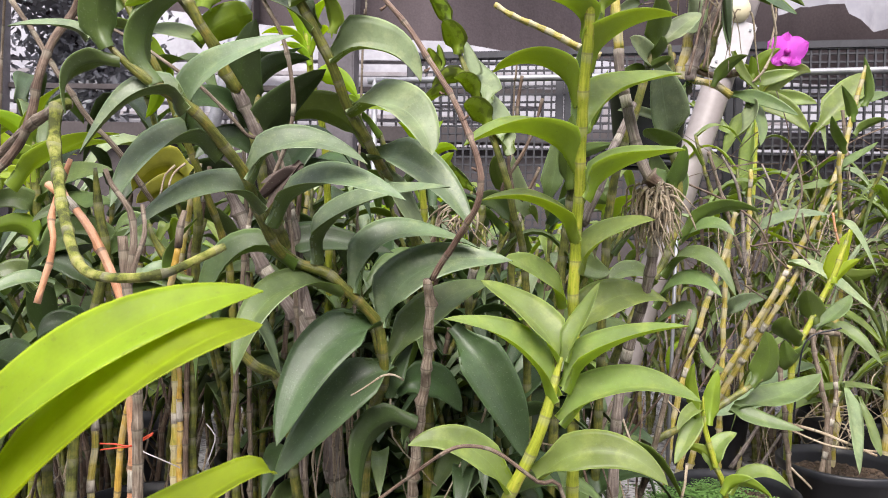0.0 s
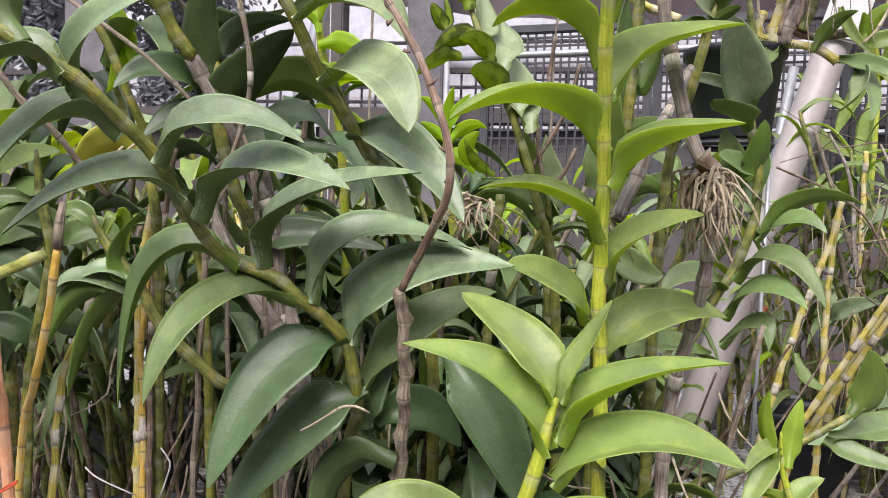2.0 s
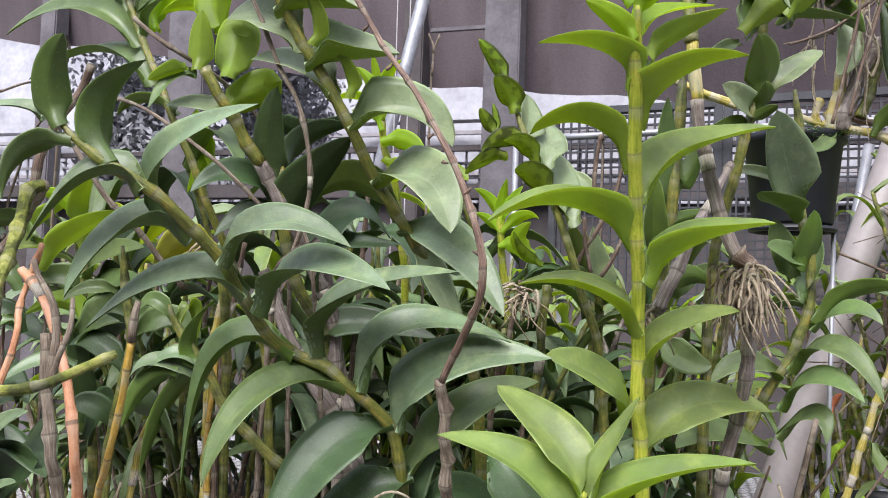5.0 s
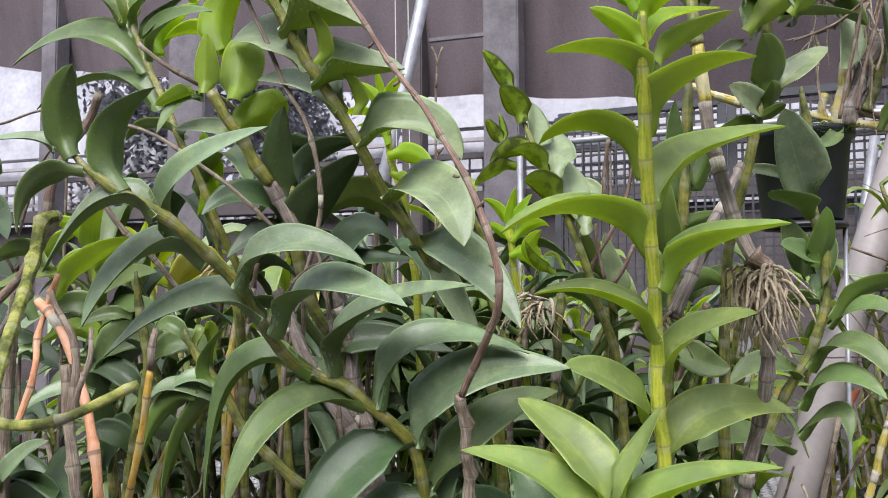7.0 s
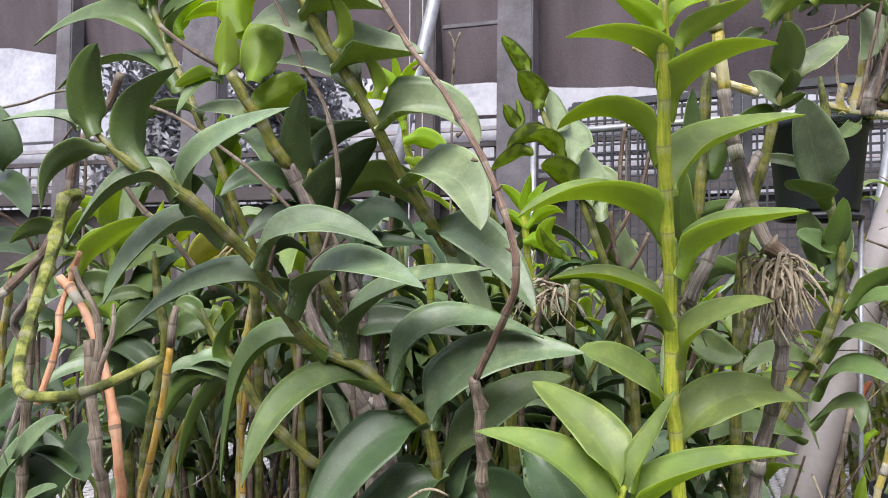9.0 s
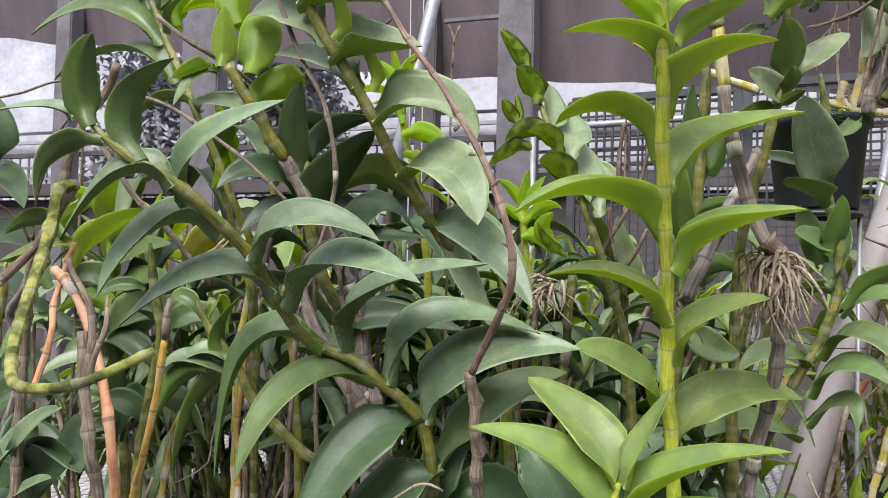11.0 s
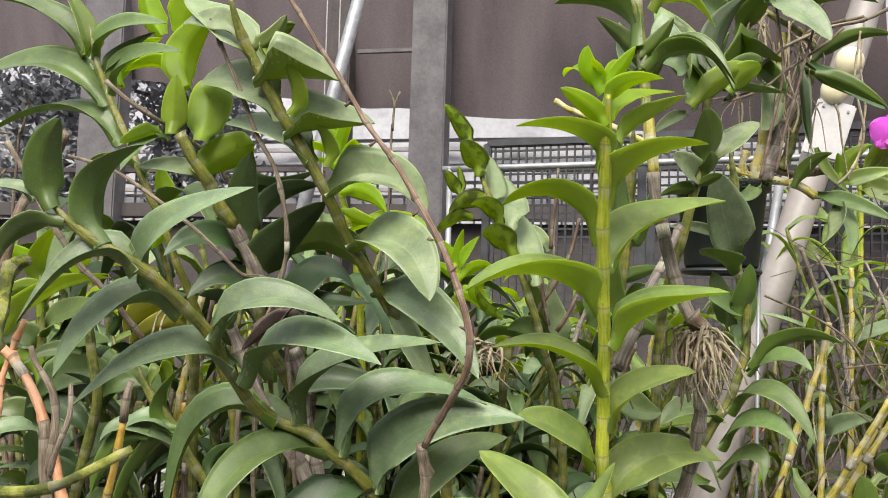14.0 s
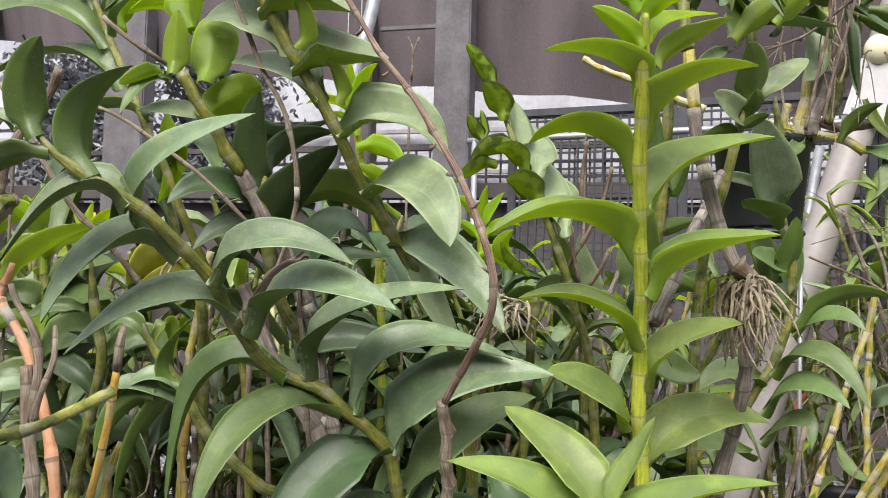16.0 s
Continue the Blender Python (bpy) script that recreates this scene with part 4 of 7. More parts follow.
cane(notch, [(-0.184, 0.610, 1.334), (-0.164, 0.640, 1.276), (-0.149, 0.690, 1.190)], 0.0058, 0.0075, M_CANE_GREY, 'lower_cane', 0.035)
leaf(notch, (-0.228, 0.585, 1.403), (-0.227, 0.583, 1.426), (-0.223, 0.580, 1.450), 0.023, 36, M_LEAF_BRIGHT, fold=0.3)
leaf(notch, (-0.211, 0.600, 1.399), (-0.209, 0.606, 1.427), (-0.204, 0.612, 1.454), 0.041, 122, M_LEAF_BRIGHT, fold=0.25, notch=1.0)
leaf(notch, (-0.236, 0.582, 1.407), (-0.251, 0.579, 1.402), (-0.267, 0.575, 1.395), 0.015, -36, M_LEAF_BRIGHT, fold=0.4)
leaf(notch, (-0.220, 0.610, 1.376), (-0.201, 0.617, 1.392), (-0.176, 0.625, 1.404), 0.036, 68, M_LEAF_BRIGHT, fold=0.35, notch=0.9)
leaf(notch, (-0.214, 0.612, 1.373), (-0.236, 0.601, 1.381), (-0.261, 0.590, 1.378), 0.019, 58, M_LEAF_PALE, fold=0.3)
leaf(notch, (-0.234, 0.590, 1.403), (-0.252, 0.583, 1.396), (-0.265, 0.575, 1.372), 0.018, 56, M_LEAF, fold=0.4)
upper = orchid('slender_orchid_cane', 'slender orchid cane with narrow arching green leaves', 'orchid')
cane(upper, [(-0.319, 0.600, 1.501), (-0.308, 0.600, 1.466), (-0.291, 0.600, 1.430), (-0.278, 0.600, 1.405), (-0.258, 0.600, 1.365), (-0.246, 0.605, 1.338), (-0.235, 0.615, 1.303), (-0.220, 0.640, 1.245), (-0.210, 0.680, 1.164)], 0.0028, 0.0048, M_CANE_MID)
leaf(upper, (-0.319, 0.600, 1.477), (-0.363, 0.600, 1.514), (-0.421, 0.600, 1.530), 0.034, 28, fold=0.5)
leaf(upper, (-0.300, 0.600, 1.435), (-0.363, 0.600, 1.471), (-0.441, 0.600, 1.451), 0.034, 54, fold=0.45)
leaf(upper, (-0.284, 0.600, 1.401), (-0.338, 0.600, 1.430), (-0.412, 0.600, 1.409), 0.032, 24, fold=0.5)
leaf(upper, (-0.315, 0.600, 1.472), (-0.288, 0.595, 1.496), (-0.241, 0.590, 1.496), 0.026, -60, fold=0.4)
leaf(upper, (-0.298, 0.600, 1.442), (-0.272, 0.595, 1.470), (-0.226, 0.590, 1.472), 0.026, -60, fold=0.4)
leaf(upper, (-0.318, 0.600, 1.474), (-0.325, 0.600, 1.503), (-0.350, 0.600, 1.544), 0.026, 16, M_LEAF_BRIGHT, fold=0.4)
leaf(upper, (-0.248, 0.640, 1.459), (-0.256, 0.645, 1.494), (-0.232, 0.650, 1.525), 0.033, 78, M_LEAF_YELLOW, fold=0.45, clasp=0.0)
leaf(upper, (-0.265, 0.650, 1.509), (-0.253, 0.650, 1.544), (-0.246, 0.650, 1.583), 0.034, 34, M_LEAF_YELLOW, fold=0.45, clasp=0.0)
leaf(upper, (-0.316, 0.640, 1.460), (-0.308, 0.640, 1.486), (-0.275, 0.640, 1.503), 0.023, 30, M_LEAF_YELLOW, fold=0.4)
leaf(upper, (-0.282, 0.650, 1.509), (-0.299, 0.650, 1.539), (-0.300, 0.650, 1.573), 0.025, -96, M_LEAF_YELLOW, fold=0.45, clasp=0.0)
leaf(upper, (-0.321, 0.650, 1.461), (-0.319, 0.645, 1.483), (-0.296, 0.640, 1.502), 0.020, 0, M_LEAF_YELLOW, fold=0.4)
leaf(upper, (-0.257, 0.655, 1.459), (-0.279, 0.647, 1.482), (-0.311, 0.640, 1.473), 0.020, -38, M_LEAF_YELLOW, fold=0.4)
leaf(upper, (-0.261, 0.660, 1.341), (-0.278, 0.660, 1.369), (-0.281, 0.660, 1.392), 0.022, -88, M_LEAF_YELLOW, fold=0.3)
leaf(upper, (-0.255, 0.600, 1.375), (-0.293, 0.600, 1.386), (-0.316, 0.600, 1.374), 0.016, -26)
leaf(upper, (-0.217, 0.680, 1.392), (-0.198, 0.700, 1.379), (-0.156, 0.720, 1.398), 0.024, 45, M_LEAF_DARK)
leaf(upper, (-0.272, 0.660, 1.373), (-0.273, 0.660, 1.342), (-0.287, 0.660, 1.316), 0.018, -41, M_LEAF_YELLOW)
leaf(upper, (-0.303, 0.600, 1.460), (-0.288, 0.600, 1.476), (-0.257, 0.600, 1.493), 0.014, -83)
dark = orchid('dark_leaved_orchid_cane', 'dark green orchid cane with upright oval leaves', 'orchid')
cane(dark, [(-0.168, 0.620, 1.341), (-0.172, 0.625, 1.309), (-0.170, 0.630, 1.276), (-0.164, 0.650, 1.232), (-0.152, 0.700, 1.158)], 0.005, 0.007, M_CANE_OLIVE)
leaf(dark, (-0.176, 0.625, 1.316), (-0.181, 0.612, 1.349), (-0.165, 0.600, 1.392), 0.037, 33)
leaf(dark, (-0.171, 0.630, 1.290), (-0.151, 0.625, 1.319), (-0.109, 0.620, 1.355), 0.040, 33)
leaf(dark, (-0.179, 0.630, 1.308), (-0.205, 0.605, 1.325), (-0.226, 0.580, 1.306), 0.028, 58)
leaf(dark, (-0.169, 0.640, 1.271), (-0.192, 0.620, 1.294), (-0.216, 0.600, 1.273), 0.027, 63)
leaf(dark, (-0.180, 0.640, 1.334), (-0.166, 0.660, 1.366), (-0.137, 0.680, 1.377), 0.025, 59)
leaf(dark, (-0.160, 0.660, 1.232), (-0.135, 0.670, 1.298), (-0.096, 0.680, 1.279), 0.039, -53)
leaf(dark, (-0.174, 0.640, 1.276), (-0.162, 0.660, 1.277), (-0.085, 0.680, 1.274), 0.031, -54)
leaf(dark, (-0.159, 0.680, 1.191), (-0.128, 0.690, 1.207), (-0.056, 0.700, 1.195), 0.033, -63)
twig = orchid('dry_orchid_cane', 'leafless brown cane with dry thin upper twig', 'dry cane')
cane(twig, [(-0.126, 0.560, 1.504), (-0.103, 0.555, 1.471), (-0.079, 0.550, 1.437), (-0.053, 0.545, 1.398), (-0.026, 0.535, 1.364), (0.000, 0.525, 1.323), (0.017, 0.515, 1.291), (0.027, 0.510, 1.261), (0.026, 0.515, 1.236), (0.015, 0.530, 1.216), (-0.002, 0.550, 1.190), (-0.008, 0.556, 1.178)], 0.0016, 0.0026, M_TWIG_RED, 'upper_twig', 0.035)
cane(twig, [(-0.066, 0.551, 1.420), (-0.069, 0.551, 1.417), (-0.073, 0.551, 1.414)], 0.0007, 0.0013, M_TWIG_RED, 'spur', 0.02)
cane(twig, [(-0.012, 0.530, 1.337), (-0.014, 0.530, 1.335), (-0.016, 0.530, 1.334)], 0.0007, 0.0013, M_TWIG_RED, 'spur', 0.02)
cane(twig, [(-0.047, 0.545, 1.388), (-0.049, 0.545, 1.386), (-0.052, 0.545, 1.384)], 0.0007, 0.0013, M_TWIG_RED, 'spur', 0.02)
cane(twig, [(0.018, 0.515, 1.300), (0.016, 0.515, 1.298), (0.014, 0.515, 1.296)], 0.0007, 0.0013, M_TWIG_RED, 'spur', 0.02)
cane(twig, [(0.029, 0.512, 1.242), (0.027, 0.512, 1.243), (0.025, 0.512, 1.244)], 0.0007, 0.0013, M_TWIG_RED, 'spur', 0.02)
cane(twig, [(0.021, 0.512, 1.262), (0.023, 0.512, 1.261), (0.025, 0.512, 1.260)], 0.0007, 0.0013, M_TWIG_RED, 'spur', 0.02)
cane(twig, [(0.000, 0.525, 1.317), (-0.002, 0.525, 1.317), (-0.004, 0.525, 1.318)], 0.0007, 0.0013, M_TWIG_RED, 'spur', 0.02)
cane(twig, [(-0.012, 0.566, 1.178), (-0.011, 0.575, 1.147), (-0.013, 0.590, 1.108), (-0.017, 0.605, 1.076), (-0.022, 0.620, 1.041), (-0.027, 0.635, 0.989), (-0.031, 0.650, 0.931)], 0.0040, 0.0058, M_TWIG_GREY, 'segmented_stem', 0.019)
thin = orchid('bare_twig', 'thin bare grey-brown twig leaning among the leaves', 'twig')
cane(thin, [(-0.191, 0.570, 1.490), (-0.181, 0.570, 1.470), (-0.165, 0.575, 1.431), (-0.152, 0.580, 1.400), (-0.140, 0.585, 1.377), (-0.133, 0.590, 1.349), (-0.130, 0.595, 1.320), (-0.136, 0.600, 1.294), (-0.155, 0.610, 1.248), (-0.178, 0.630, 1.218)], 0.0016, 0.003, M_TWIG_GREY, 'stem', 0.04)
thin2 = orchid('bare_twig', 'thin bare grey-brown twig leaning among the leaves', 'twig')
cane(thin2, [(-0.272, 0.560, 1.440), (-0.251, 0.565, 1.424), (-0.236, 0.580, 1.413), (-0.238, 0.640, 1.407), (-0.226, 0.680, 1.380), (-0.208, 0.700, 1.316)], 0.0018, 0.0026, M_TWIG_GREY, 'stem', 0.04)
thin3 = orchid('bare_twig', 'thin bare grey-brown twig leaning among the leaves', 'twig')
cane(thin3, [(-0.308, 0.570, 1.384), (-0.271, 0.575, 1.373), (-0.223, 0.580, 1.343), (-0.200, 0.580, 1.327), (-0.173, 0.600, 1.296), (-0.146, 0.630, 1.261)], 0.0014, 0.0026, M_TWIG_GREY, 'stem', 0.04)
old = orchid('old_orchid_cane', 'thick old grey-brown cane wrapped in split dry sheaths', 'dry cane')
cane(old, [(-0.206, 0.660, 1.248), (-0.188, 0.665, 1.207), (-0.162, 0.670, 1.159), (-0.136, 0.680, 1.111), (-0.112, 0.690, 1.033), (-0.104, 0.700, 0.953)], 0.0055, 0.0105, M_CANE_GREY, 'stem', 0.055)
cane(old, [(-0.166, 0.700, 1.257), (-0.154, 0.700, 1.196), (-0.139, 0.700, 1.130), (-0.120, 0.700, 1.053), (-0.110, 0.700, 0.969)], 0.0045, 0.008, M_CANE_GREY, 'side_cane', 0.05)
root_tangle(old, (-0.099, 0.660, 1.067), 14, 0.12, 0.03, 31, 0.012)
dry = orchid('withered_leaf', 'curled brown withered leaf caught among the canes', 'dead leaf')
leaf(dry, (-0.122, 0.600, 1.267), (-0.143, 0.595, 1.253), (-0.162, 0.590, 1.235), 0.019, -40, M_DEAD)
leaf(dry, (-0.119, 0.605, 1.263), (-0.137, 0.602, 1.262), (-0.159, 0.600, 1.253), 0.015, 49, M_DEAD)
leaf(dry, (-0.124, 0.598, 1.272), (-0.141, 0.596, 1.250), (-0.152, 0.595, 1.230), 0.015, 45, M_DEAD)
brown = orchid('blemished_orchid_cane', 'sickly orchid cane with small curled brown-blotched leaves', 'orchid')
cane(brown, [(-0.001, 0.710, 1.402), (0.009, 0.710, 1.375), (0.021, 0.710, 1.344), (0.034, 0.715, 1.318), (0.049, 0.720, 1.279), (0.060, 0.730, 1.239), (0.076, 0.760, 1.165)], 0.003, 0.006, M_CANE_OLIVE)
leaf(brown, (-0.007, 0.710, 1.418), (-0.018, 0.705, 1.437), (-0.030, 0.700, 1.454), 0.018, -43, M_LEAF_BLOTCH)
leaf(brown, (0.002, 0.710, 1.392), (-0.003, 0.700, 1.407), (-0.013, 0.690, 1.418), 0.024, -34, M_LEAF_BLOTCH)
leaf(brown, (-0.015, 0.710, 1.373), (-0.022, 0.705, 1.384), (-0.027, 0.700, 1.394), 0.013, -46, M_LEAF_BLOTCH)
leaf(brown, (-0.014, 0.710, 1.374), (-0.016, 0.710, 1.387), (-0.018, 0.710, 1.400), 0.011, -49, M_LEAF_BLOTCH)
leaf(brown, (0.012, 0.710, 1.368), (-0.007, 0.700, 1.367), (-0.022, 0.690, 1.353), 0.019, -66, M_LEAF_BLOTCH)
leaf(brown, (-0.006, 0.710, 1.354), (-0.019, 0.695, 1.348), (-0.033, 0.680, 1.334), 0.019, -54, M_LEAF_BLOTCH)
leaf(brown, (0.021, 0.710, 1.346), (0.014, 0.695, 1.361), (-0.001, 0.680, 1.361), 0.018, -46, M_LEAF_BLOTCH)
leaf(brown, (0.034, 0.710, 1.320), (0.023, 0.695, 1.335), (0.009, 0.680, 1.337), 0.024, -49, M_LEAF_BLOTCH)
leaf(brown, (0.010, 0.710, 1.369), (0.010, 0.730, 1.392), (0.004, 0.750, 1.417), 0.032, -44, M_LEAF_PALE)
leaf(brown, (0.031, 0.710, 1.346), (0.023, 0.735, 1.373), (0.014, 0.760, 1.401), 0.038, -12, M_LEAF_PALE)
leaf(brown, (0.042, 0.710, 1.309), (0.036, 0.735, 1.336), (0.025, 0.760, 1.368), 0.040, -11, M_LEAF_PALE)
leaf(brown, (0.055, 0.710, 1.297), (0.040, 0.730, 1.320), (0.028, 0.750, 1.330), 0.030, 2, M_LEAF_PALE)

# ---- dry canes, the left edge and the right bench
bare = orchid('rooting_orchid_cane', 'leafless grey cane carrying a tangle of pale dry aerial roots', 'dry cane')
cane(bare, [(0.135, 0.670, 1.529), (0.139, 0.668, 1.482), (0.143, 0.666, 1.444), (0.145, 0.665, 1.429)], 0.0042, 0.0048, M_CANE_OLIVE, 'upper_cane', 0.05)
cane(bare, [(0.145, 0.665, 1.430), (0.147, 0.664, 1.407), (0.149, 0.664, 1.384)], 0.0047, 0.0049, M_CANE_YELLOW, 'middle_cane', 0.045)
cane(bare, [(0.179, 0.660, 1.271), (0.184, 0.660, 1.264), (0.191, 0.660, 1.259)], 0.0066, 0.0056, M_TWIG, 'knob', 0.012)
cane(bare, [(0.149, 0.664, 1.385), (0.151, 0.663, 1.362), (0.162, 0.662, 1.317), (0.174, 0.661, 1.278), (0.185, 0.660, 1.261)], 0.0048, 0.0054, M_CANE_DARK, 'dry_cane', 0.045)
cane(bare, [(0.186, 0.665, 1.263), (0.188, 0.675, 1.230), (0.189, 0.690, 1.188), (0.184, 0.705, 1.148), (0.176, 0.720, 1.107), (0.171, 0.740, 1.048)], 0.0052, 0.0062, M_CANE_DARK, 'lower_cane', 0.04)
root_tangle(bare, (0.184, 0.660, 1.259), 120, 0.046, 0.024, 3, 0.007)
leaf(bare, (0.141, 0.667, 1.471), (0.176, 0.654, 1.482), (0.207, 0.640, 1.449), 0.024, 18)
leaf(bare, (0.138, 0.667, 1.482), (0.148, 0.664, 1.489), (0.163, 0.660, 1.510), 0.017, 55)
leaf(bare, (0.142, 0.667, 1.468), (0.128, 0.684, 1.497), (0.102, 0.700, 1.529), 0.024, -64)
leaf(bare, (0.142, 0.667, 1.463), (0.131, 0.694, 1.486), (0.122, 0.720, 1.531), 0.027, -0)
leaf(bare, (0.137, 0.667, 1.487), (0.115, 0.684, 1.534), (0.065, 0.700, 1.542), 0.032, -35, M_LEAF)
leaf(bare, (0.175, 0.700, 1.479), (0.163, 0.710, 1.505), (0.159, 0.720, 1.537), 0.031, 39, M_LEAF_DULL)
leaf(bare, (0.146, 0.667, 1.519), (0.167, 0.654, 1.527), (0.192, 0.640, 1.494), 0.021, 39, M_LEAF_BRIGHT)
leaf(bare, (0.222, 0.750, 1.480), (0.210, 0.765, 1.527), (0.242, 0.780, 1.575), 0.033, 112, M_LEAF_DARK)
leaf(bare, (0.182, 0.720, 1.452), (0.216, 0.730, 1.484), (0.239, 0.740, 1.489), 0.023, 76, M_LEAF_BRIGHT)
stub = orchid('rooting_orchid_cane', 'short dry cane end with a few pale roots', 'dry cane')
cane(stub, [(0.179, 0.740, 1.350), (0.159, 0.720, 1.311), (0.145, 0.700, 1.279), (0.130, 0.690, 1.243), (0.123, 0.685, 1.226)], 0.003, 0.0058, M_CANE_GREY, 'dry_cane', 0.035)
root_tangle(stub, (0.123, 0.685, 1.226), 14, 0.03, 0.012, 7)
tall = orchid('pale_orchid_cane', 'orchid cane with tall pale upright leaves', 'orchid')
cane(tall, [(0.139, 0.780, 1.446), (0.136, 0.780, 1.379), (0.131, 0.780, 1.313), (0.122, 0.790, 1.243), (0.115, 0.800, 1.151)], 0.005, 0.006, M_CANE_OLIVE)
leaf(tall, (0.131, 0.780, 1.311), (0.125, 0.770, 1.363), (0.127, 0.760, 1.413), 0.031, 128)
leaf(tall, (0.123, 0.780, 1.268), (0.117, 0.770, 1.298), (0.120, 0.760, 1.342), 0.031, 29)
leaf(tall, (0.137, 0.780, 1.339), (0.149, 0.790, 1.355), (0.161, 0.800, 1.397), 0.023, 97)
leaf(tall, (0.131, 0.780, 1.303), (0.146, 0.790, 1.310), (0.170, 0.800, 1.317), 0.016, 80)
leaf(tall, (0.127, 0.790, 1.243), (0.147, 0.795, 1.258), (0.164, 0.800, 1.251), 0.021, 78)
leaf(tall, (0.122, 0.790, 1.203), (0.145, 0.795, 1.183), (0.169, 0.800, 1.178), 0.029, -78)
rnd = orchid('round_leaved_orchid_cane', 'orchid cane with rounded cupped grey-green leaves', 'orchid')
cane(rnd, [(0.243, 0.870, 1.443), (0.249, 0.880, 1.394), (0.250, 0.880, 1.335), (0.261, 0.885, 1.279), (0.260, 0.885, 1.235), (0.248, 0.885, 1.191), (0.229, 0.885, 1.157), (0.207, 0.885, 1.111), (0.186, 0.885, 1.056), (0.173, 0.885, 1.015)], 0.0045, 0.006, M_CANE_OLIVE)
leaf(rnd, (0.248, 0.870, 1.332), (0.233, 0.850, 1.373), (0.223, 0.830, 1.414), 0.052, 129, M_LEAF_DULL)
leaf(rnd, (0.234, 0.860, 1.350), (0.207, 0.850, 1.360), (0.179, 0.840, 1.360), 0.015, 69, M_LEAF_PALE)
leaf(rnd, (0.247, 0.870, 1.320), (0.229, 0.845, 1.328), (0.208, 0.820, 1.337), 0.039, -3)
leaf(rnd, (0.250, 0.880, 1.271), (0.259, 0.870, 1.294), (0.260, 0.860, 1.325), 0.030, -3)
leaf(rnd, (0.247, 0.880, 1.259), (0.233, 0.870, 1.288), (0.224, 0.860, 1.316), 0.032, 106)
leaf(rnd, (0.247, 0.870, 1.277), (0.233, 0.850, 1.282), (0.216, 0.830, 1.288), 0.031, 56)
leaf(rnd, (0.251, 0.880, 1.242), (0.265, 0.890, 1.266), (0.271, 0.900, 1.301), 0.033, 16)
leaf(rnd, (0.244, 0.880, 1.172), (0.280, 0.850, 1.196), (0.311, 0.820, 1.153), 0.034, -26, M_LEAF)
leaf(rnd, (0.235, 0.880, 1.135), (0.266, 0.850, 1.169), (0.296, 0.820, 1.152), 0.030, -38, M_LEAF)
leaf(rnd, (0.265, 0.880, 1.219), (0.301, 0.860, 1.252), (0.343, 0.840, 1.247), 0.024, 42, M_LEAF)
leaf(rnd, (0.261, 0.880, 1.212), (0.291, 0.860, 1.234), (0.314, 0.840, 1.220), 0.021, -48, M_LEAF)
leaf(rnd, (0.237, 0.880, 1.166), (0.199, 0.860, 1.177), (0.169, 0.840, 1.157), 0.029, 40, M_LEAF)
leaf(rnd, (0.233, 0.880, 1.107), (0.264, 0.860, 1.134), (0.269, 0.840, 1.110), 0.026, -38, M_LEAF)
leaf(rnd, (0.228, 0.880, 1.095), (0.174, 0.840, 1.111), (0.140, 0.800, 1.102), 0.042, 24, M_LEAF)
cup = orchid('cupped_leaf_orchid_cane', 'orchid cane with dark cupped oval leaves', 'orchid')
cane(cup, [(0.202, 0.750, 1.496), (0.202, 0.750, 1.454), (0.201, 0.750, 1.423), (0.197, 0.750, 1.403), (0.190, 0.750, 1.377), (0.182, 0.755, 1.341), (0.172, 0.770, 1.300), (0.165, 0.800, 1.225)], 0.004, 0.006, M_CANE_OLIVE)
leaf(cup, (0.199, 0.750, 1.407), (0.203, 0.735, 1.430), (0.195, 0.720, 1.451), 0.033, -34)
leaf(cup, (0.204, 0.750, 1.410), (0.228, 0.760, 1.433), (0.250, 0.770, 1.450), 0.026, -45, M_LEAF_PALE)
leaf(cup, (0.196, 0.750, 1.393), (0.184, 0.735, 1.402), (0.169, 0.720, 1.411), 0.027, 87, M_LEAF_PALE)
leaf(cup, (0.198, 0.750, 1.396), (0.204, 0.740, 1.405), (0.202, 0.730, 1.415), 0.017, -13)
leaf(cup, (0.193, 0.750, 1.383), (0.178, 0.740, 1.384), (0.157, 0.730, 1.375), 0.013, -67)
leaf(cup, (0.192, 0.750, 1.387), (0.205, 0.740, 1.393), (0.212, 0.730, 1.395), 0.010, 54)
leaf(cup, (0.187, 0.750, 1.460), (0.202, 0.765, 1.495), (0.226, 0.780, 1.540), 0.032, 85)
leaf(cup, (0.219, 0.760, 1.472), (0.238, 0.780, 1.499), (0.260, 0.800, 1.517), 0.037, 67)
leaf(cup, (0.200, 0.750, 1.475), (0.230, 0.765, 1.481), (0.277, 0.780, 1.479), 0.017, 22)
leaf(cup, (0.185, 0.750, 1.455), (0.167, 0.740, 1.445), (0.154, 0.730, 1.432), 0.013, 60, M_LEAF_PALE)
leaf(cup, (0.148, 0.680, 1.477), (0.179, 0.660, 1.485), (0.206, 0.640, 1.444), 0.024, 26)
leaf(cup, (0.202, 0.750, 1.491), (0.174, 0.765, 1.534), (0.159, 0.780, 1.568), 0.032, 44)
leaf(cup, (0.323, 0.860, 1.521), (0.352, 0.850, 1.506), (0.384, 0.840, 1.479), 0.018, 64)
hang = orchid('stand_orchid', 'old orchid clump with yellow canes and hanging dry roots', 'orchid')
cane(hang, [(0.354, 1.120, 1.655), (0.344, 1.120, 1.576), (0.326, 1.120, 1.499), (0.322, 1.120, 1.445)], 0.005, 0.007, M_CANE_YELLOW, 'side_cane', 0.03)
